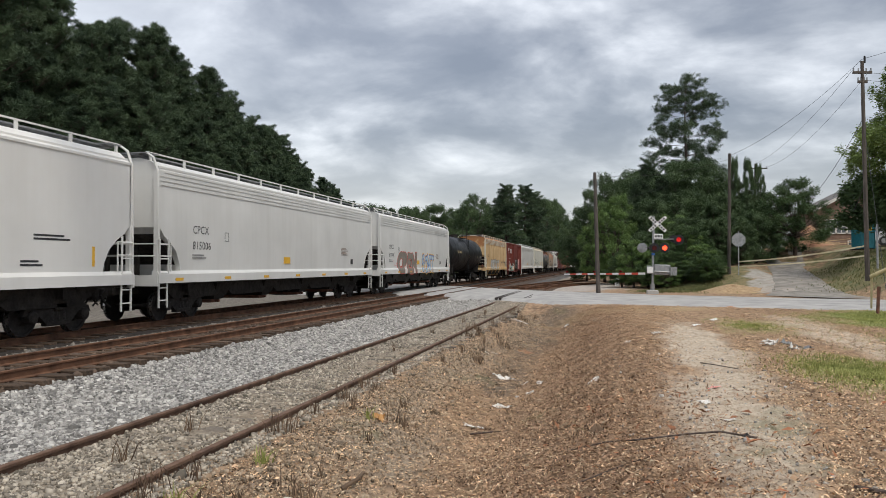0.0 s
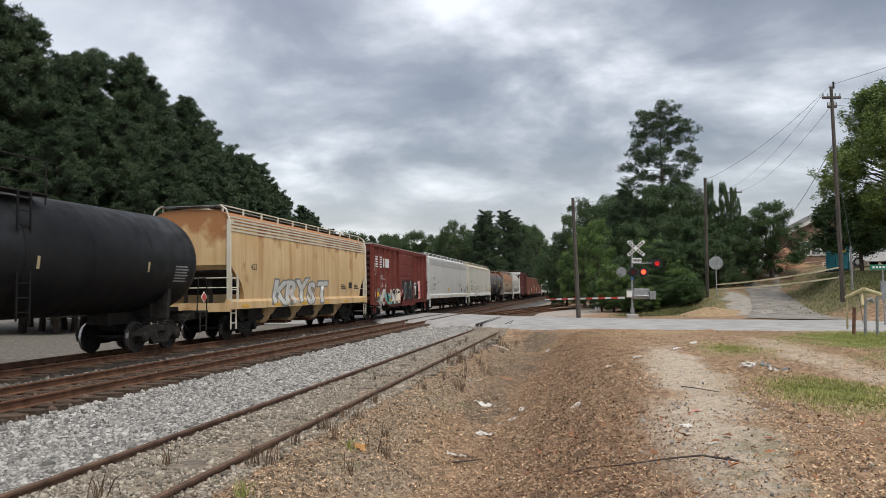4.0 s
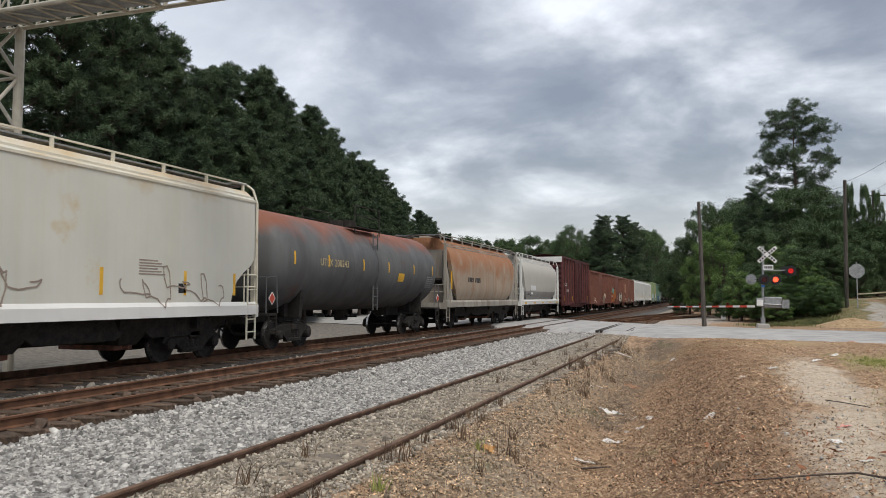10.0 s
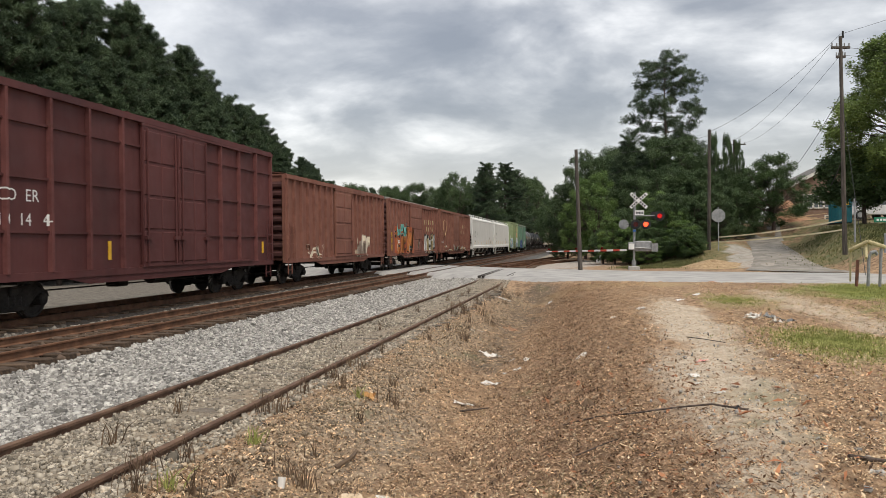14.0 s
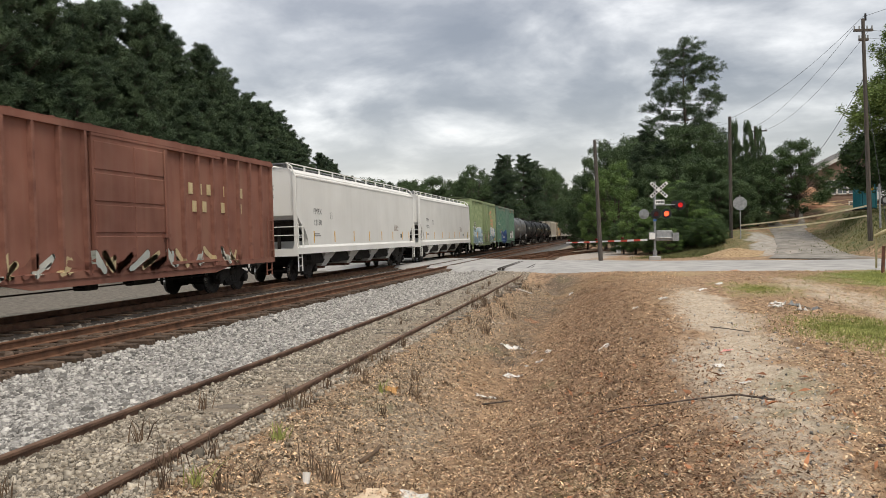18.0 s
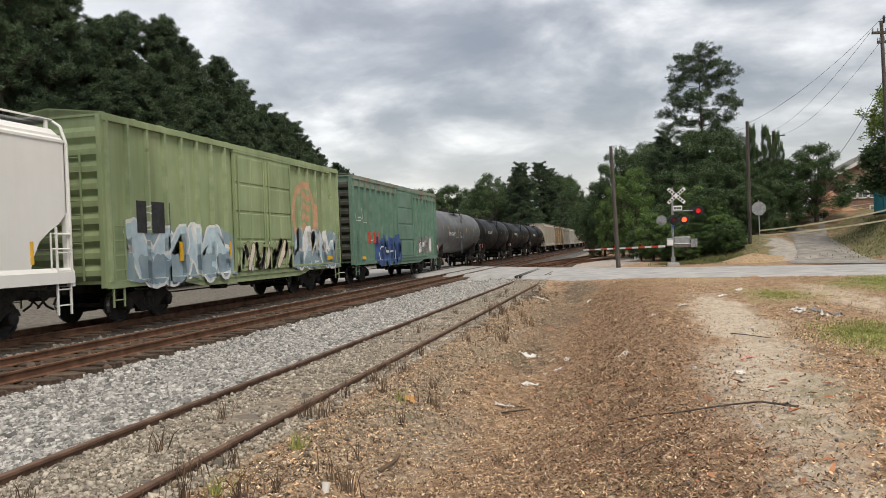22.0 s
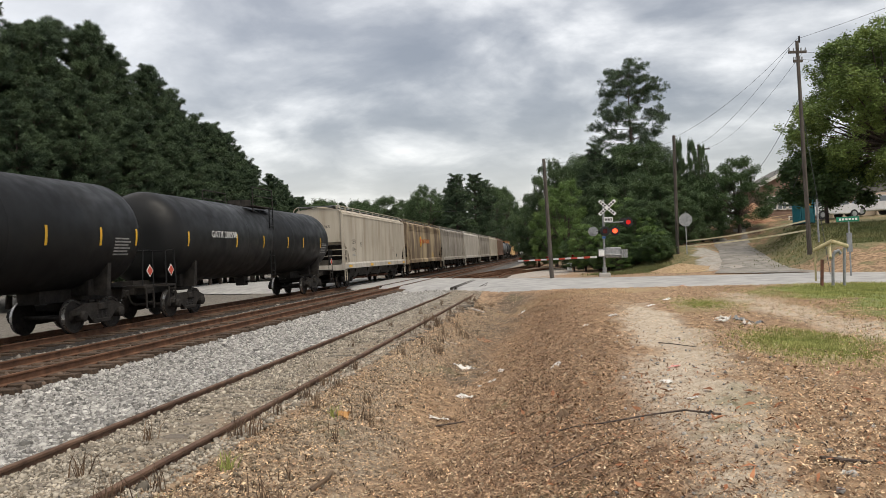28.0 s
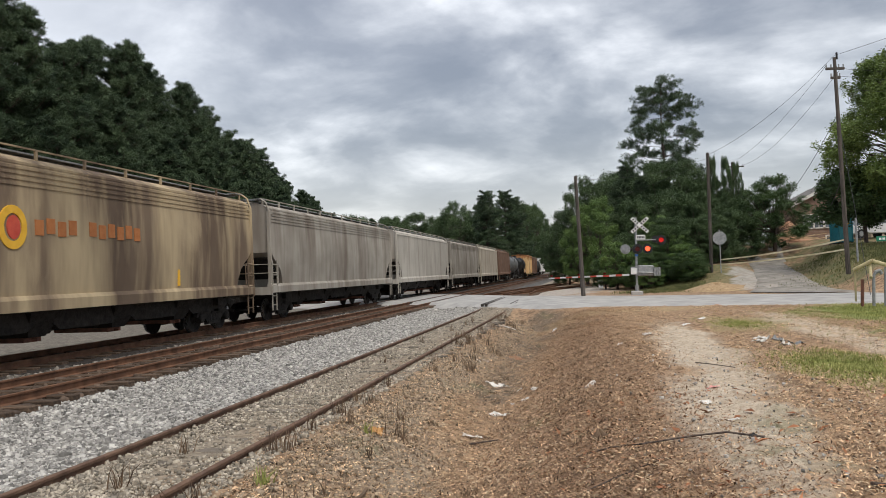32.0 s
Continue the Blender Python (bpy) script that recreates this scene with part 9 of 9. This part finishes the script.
PINK_SHEET = mat("pink_plastic", (0.75, 0.30, 0.27), (0.85, 0.40, 0.36), 0.6, 0, 6)
CARD = mat("pale_cardboard", (0.60, 0.47, 0.33), (0.72, 0.58, 0.43), 0.85, 0, 5)
for x, y, w, d, sd in ((-2.02, 16.2, 0.42, 0.32, 1), (-1.61, 13.0, 0.34, 0.22, 2), (-1.81, 11.2, 0.3, 0.14, 3), (-3.02, 28.4, 0.6, 0.12, 4), (-1.4, 29.5, 0.4, 0.24, 5), (-2.6, 18.8, 0.16, 0.1, 6), (-1.51, 15.5, 0.14, 0.08, 7), (-1.18, 15.1, 0.16, 0.1, 8), (-1.29, 14.4, 0.15, 0.1, 9),
                       (-1.5, 14.1, 0.1, 0.07, 10), (-0.08, 12.6, 0.28, 0.16, 16), (1.28, 18.8, 0.32, 0.16, 17), (2.48, 21.4, 0.34, 0.12, 18), (1.29, 9.75, 0.17, 0.09, 19), (3.18, 23.4, 0.24, 0.1, 20), (0.57, 17.0, 0.15, 0.1, 21), (1.25, 9.2, 0.08, 0.05, 22), (-2.74, 18.5, 0.11, 0.08, 23), (1.42, 8.7, 0.12, 0.06, 24)):
    scrap("paper_scrap", x, y, w, d, sd, PAPER, "crumpled white paper scrap lying on the ground", "litter")
scrap("plastic_scrap", 1.53, 10.77, 0.2, 0.14, 11, PINK_SHEET, "flat pink plastic scrap on the path", "litter", crumple=0.08)
scrap("cardboard_piece", -1.96, 6.1, 0.36, 0.26, 12, CARD, "torn pale cardboard piece on the ground", "litter", crumple=0.12)
scrap("cardboard_piece", -1.62, 6.12, 0.34, 0.24, 13, PAPER, "torn whitish cardboard piece on the ground", "litter", crumple=0.12)
scrap("leaf_piece", -2.81, 9.65, 0.16, 0.14, 14, mat("orange_scrap", (0.50, 0.27, 0.10), (0.60, 0.36, 0.16), 0.8, 0, 5), "crumpled orange scrap beside the siding", "litter", crumple=0.5)
scrap("brown_scrap", -2.06, 21.2, 0.6, 0.24, 15, DIRT, "brown crumpled scrap in the ditch", "litter")
for i, (x, y, w) in enumerate(((3.45, 17.0, 0.3), (3.7, 16.6, 0.34), (3.3, 16.4, 0.25), (3.9, 16.0, 0.3), (3.6, 15.6, 0.22))):
    scrap("paper_scrap", x, y, w, w * 0.7, 40 + i, PAPER if i % 2 == 0 else LENS_BACK, "crumpled scrap in a small rubbish heap", "litter", crumple=0.5)

bm = bmesh.new()
rod(bm, (0, 0, 0), (0, 0.03, 0.09), 0.03, 12, 0.036)
o = part("plastic_cup", fix(bm), PAPER)
o.matrix_basis = pose(-2.6, 6.2, gz(-2.6, 6.2))
tagged(o, "small whitish plastic cup standing in dry leaves", "cup")


def stick(pts, r, label, material=None):
    bm = bmesh.new()
    p = [(x, y, gz(x, y) + dz) for x, y, dz in pts]
    for i, (a, b) in enumerate(zip(p, p[1:])):
        rod(bm, a, b, r * (1 - 0.5 * i / len(p)), 7, r * (1 - 0.5 * (i + 1) / len(p)))
    return tagged(part("stick", fix(bm), material or BARK), label, "stick")


stick([(1.5, 7.65, 0.03), (1.2, 7.85, 0.05), (0.9, 8.0, 0.03), (0.4, 7.95, 0.05), (0.1, 8.1, 0.03), (-0.25, 8.14, 0.03)], 0.011, "long thin fallen stick on the path")
stick([(1.66, 13.4, 0.03), (1.85, 12.9, 0.04), (2.09, 12.3, 0.03)], 0.009, "thin dark stick lying across the sandy path")
stick([(0.55, 7.3, 0.03), (0.1, 7.1, 0.03), (-0.2, 7.0, 0.02)], 0.010, "thin dark twig on the ground")
stick([(1.85, 5.95, 0.025), (2.1, 6.0, 0.025), (2.35, 6.0, 0.02)], 0.02, "short dark stick lying in leaves")
stick([(-2.35, 6.9, 0.02), (-2.28, 7.2, 0.05), (-2.32, 7.5, 0.03)], 0.025, "bent pale stick among dry leaves", WEED)
stick([(-1.76, 10.6, 0.03), (-1.6, 10.9, 0.03), (-1.44, 11.2, 0.03)], 0.014, "thin dark twig on the ground")
o = mound("burnt_clump", 1.42, 7.72, 0.11, 0.09, 9, BLACK, "small dark charred clump by a stick", "clump")
bl = mound("rubble_mound", 4.9, 30.8, 1.0, 0.09, 10, DIRT, "low heap of dark debris at the road edge", "debris heap", 0.4)
mound("bush_stub", 0.0, 8.83, 0.16, 0.14, 12, WEED, "dry brown clump of roots", "clump")


def motions():
    """The train runs towards and past the camera at an even speed; its wheels roll."""
    for car, y0 in CARS:
        rows = []
        for k in range(33):
            y = y0 - SPEED * k
            x = line_x(TRAIN_X, y)
            turn = math.degrees(2 * BEND_K * max(0.0, y - BEND_Y))
            rows.append((k, pose(x, y, RAIL_Z, 0, 0, turn)))
        walk(car, rows)
    spin = math.degrees(SPEED / WHEEL_R / FPS)
    keyed = {}
    for w in WHEELSETS:
        dy = round(w.location.y, 2)
        if dy in keyed:
            # wheelsets at the same place of their truck share one set of keys
            w.rotation_mode = "QUATERNION"
            w.animation_data_create()
            w.animation_data.action = keyed[dy].animation_data.action
            w.animation_data.action_slot = keyed[dy].animation_data.action_slot
        else:
            walk(w, [(i / FPS, pose(0, dy, WHEEL_R, spin * i)) for i in range(32 * FPS + 1)])
            keyed[dy] = w


motions()
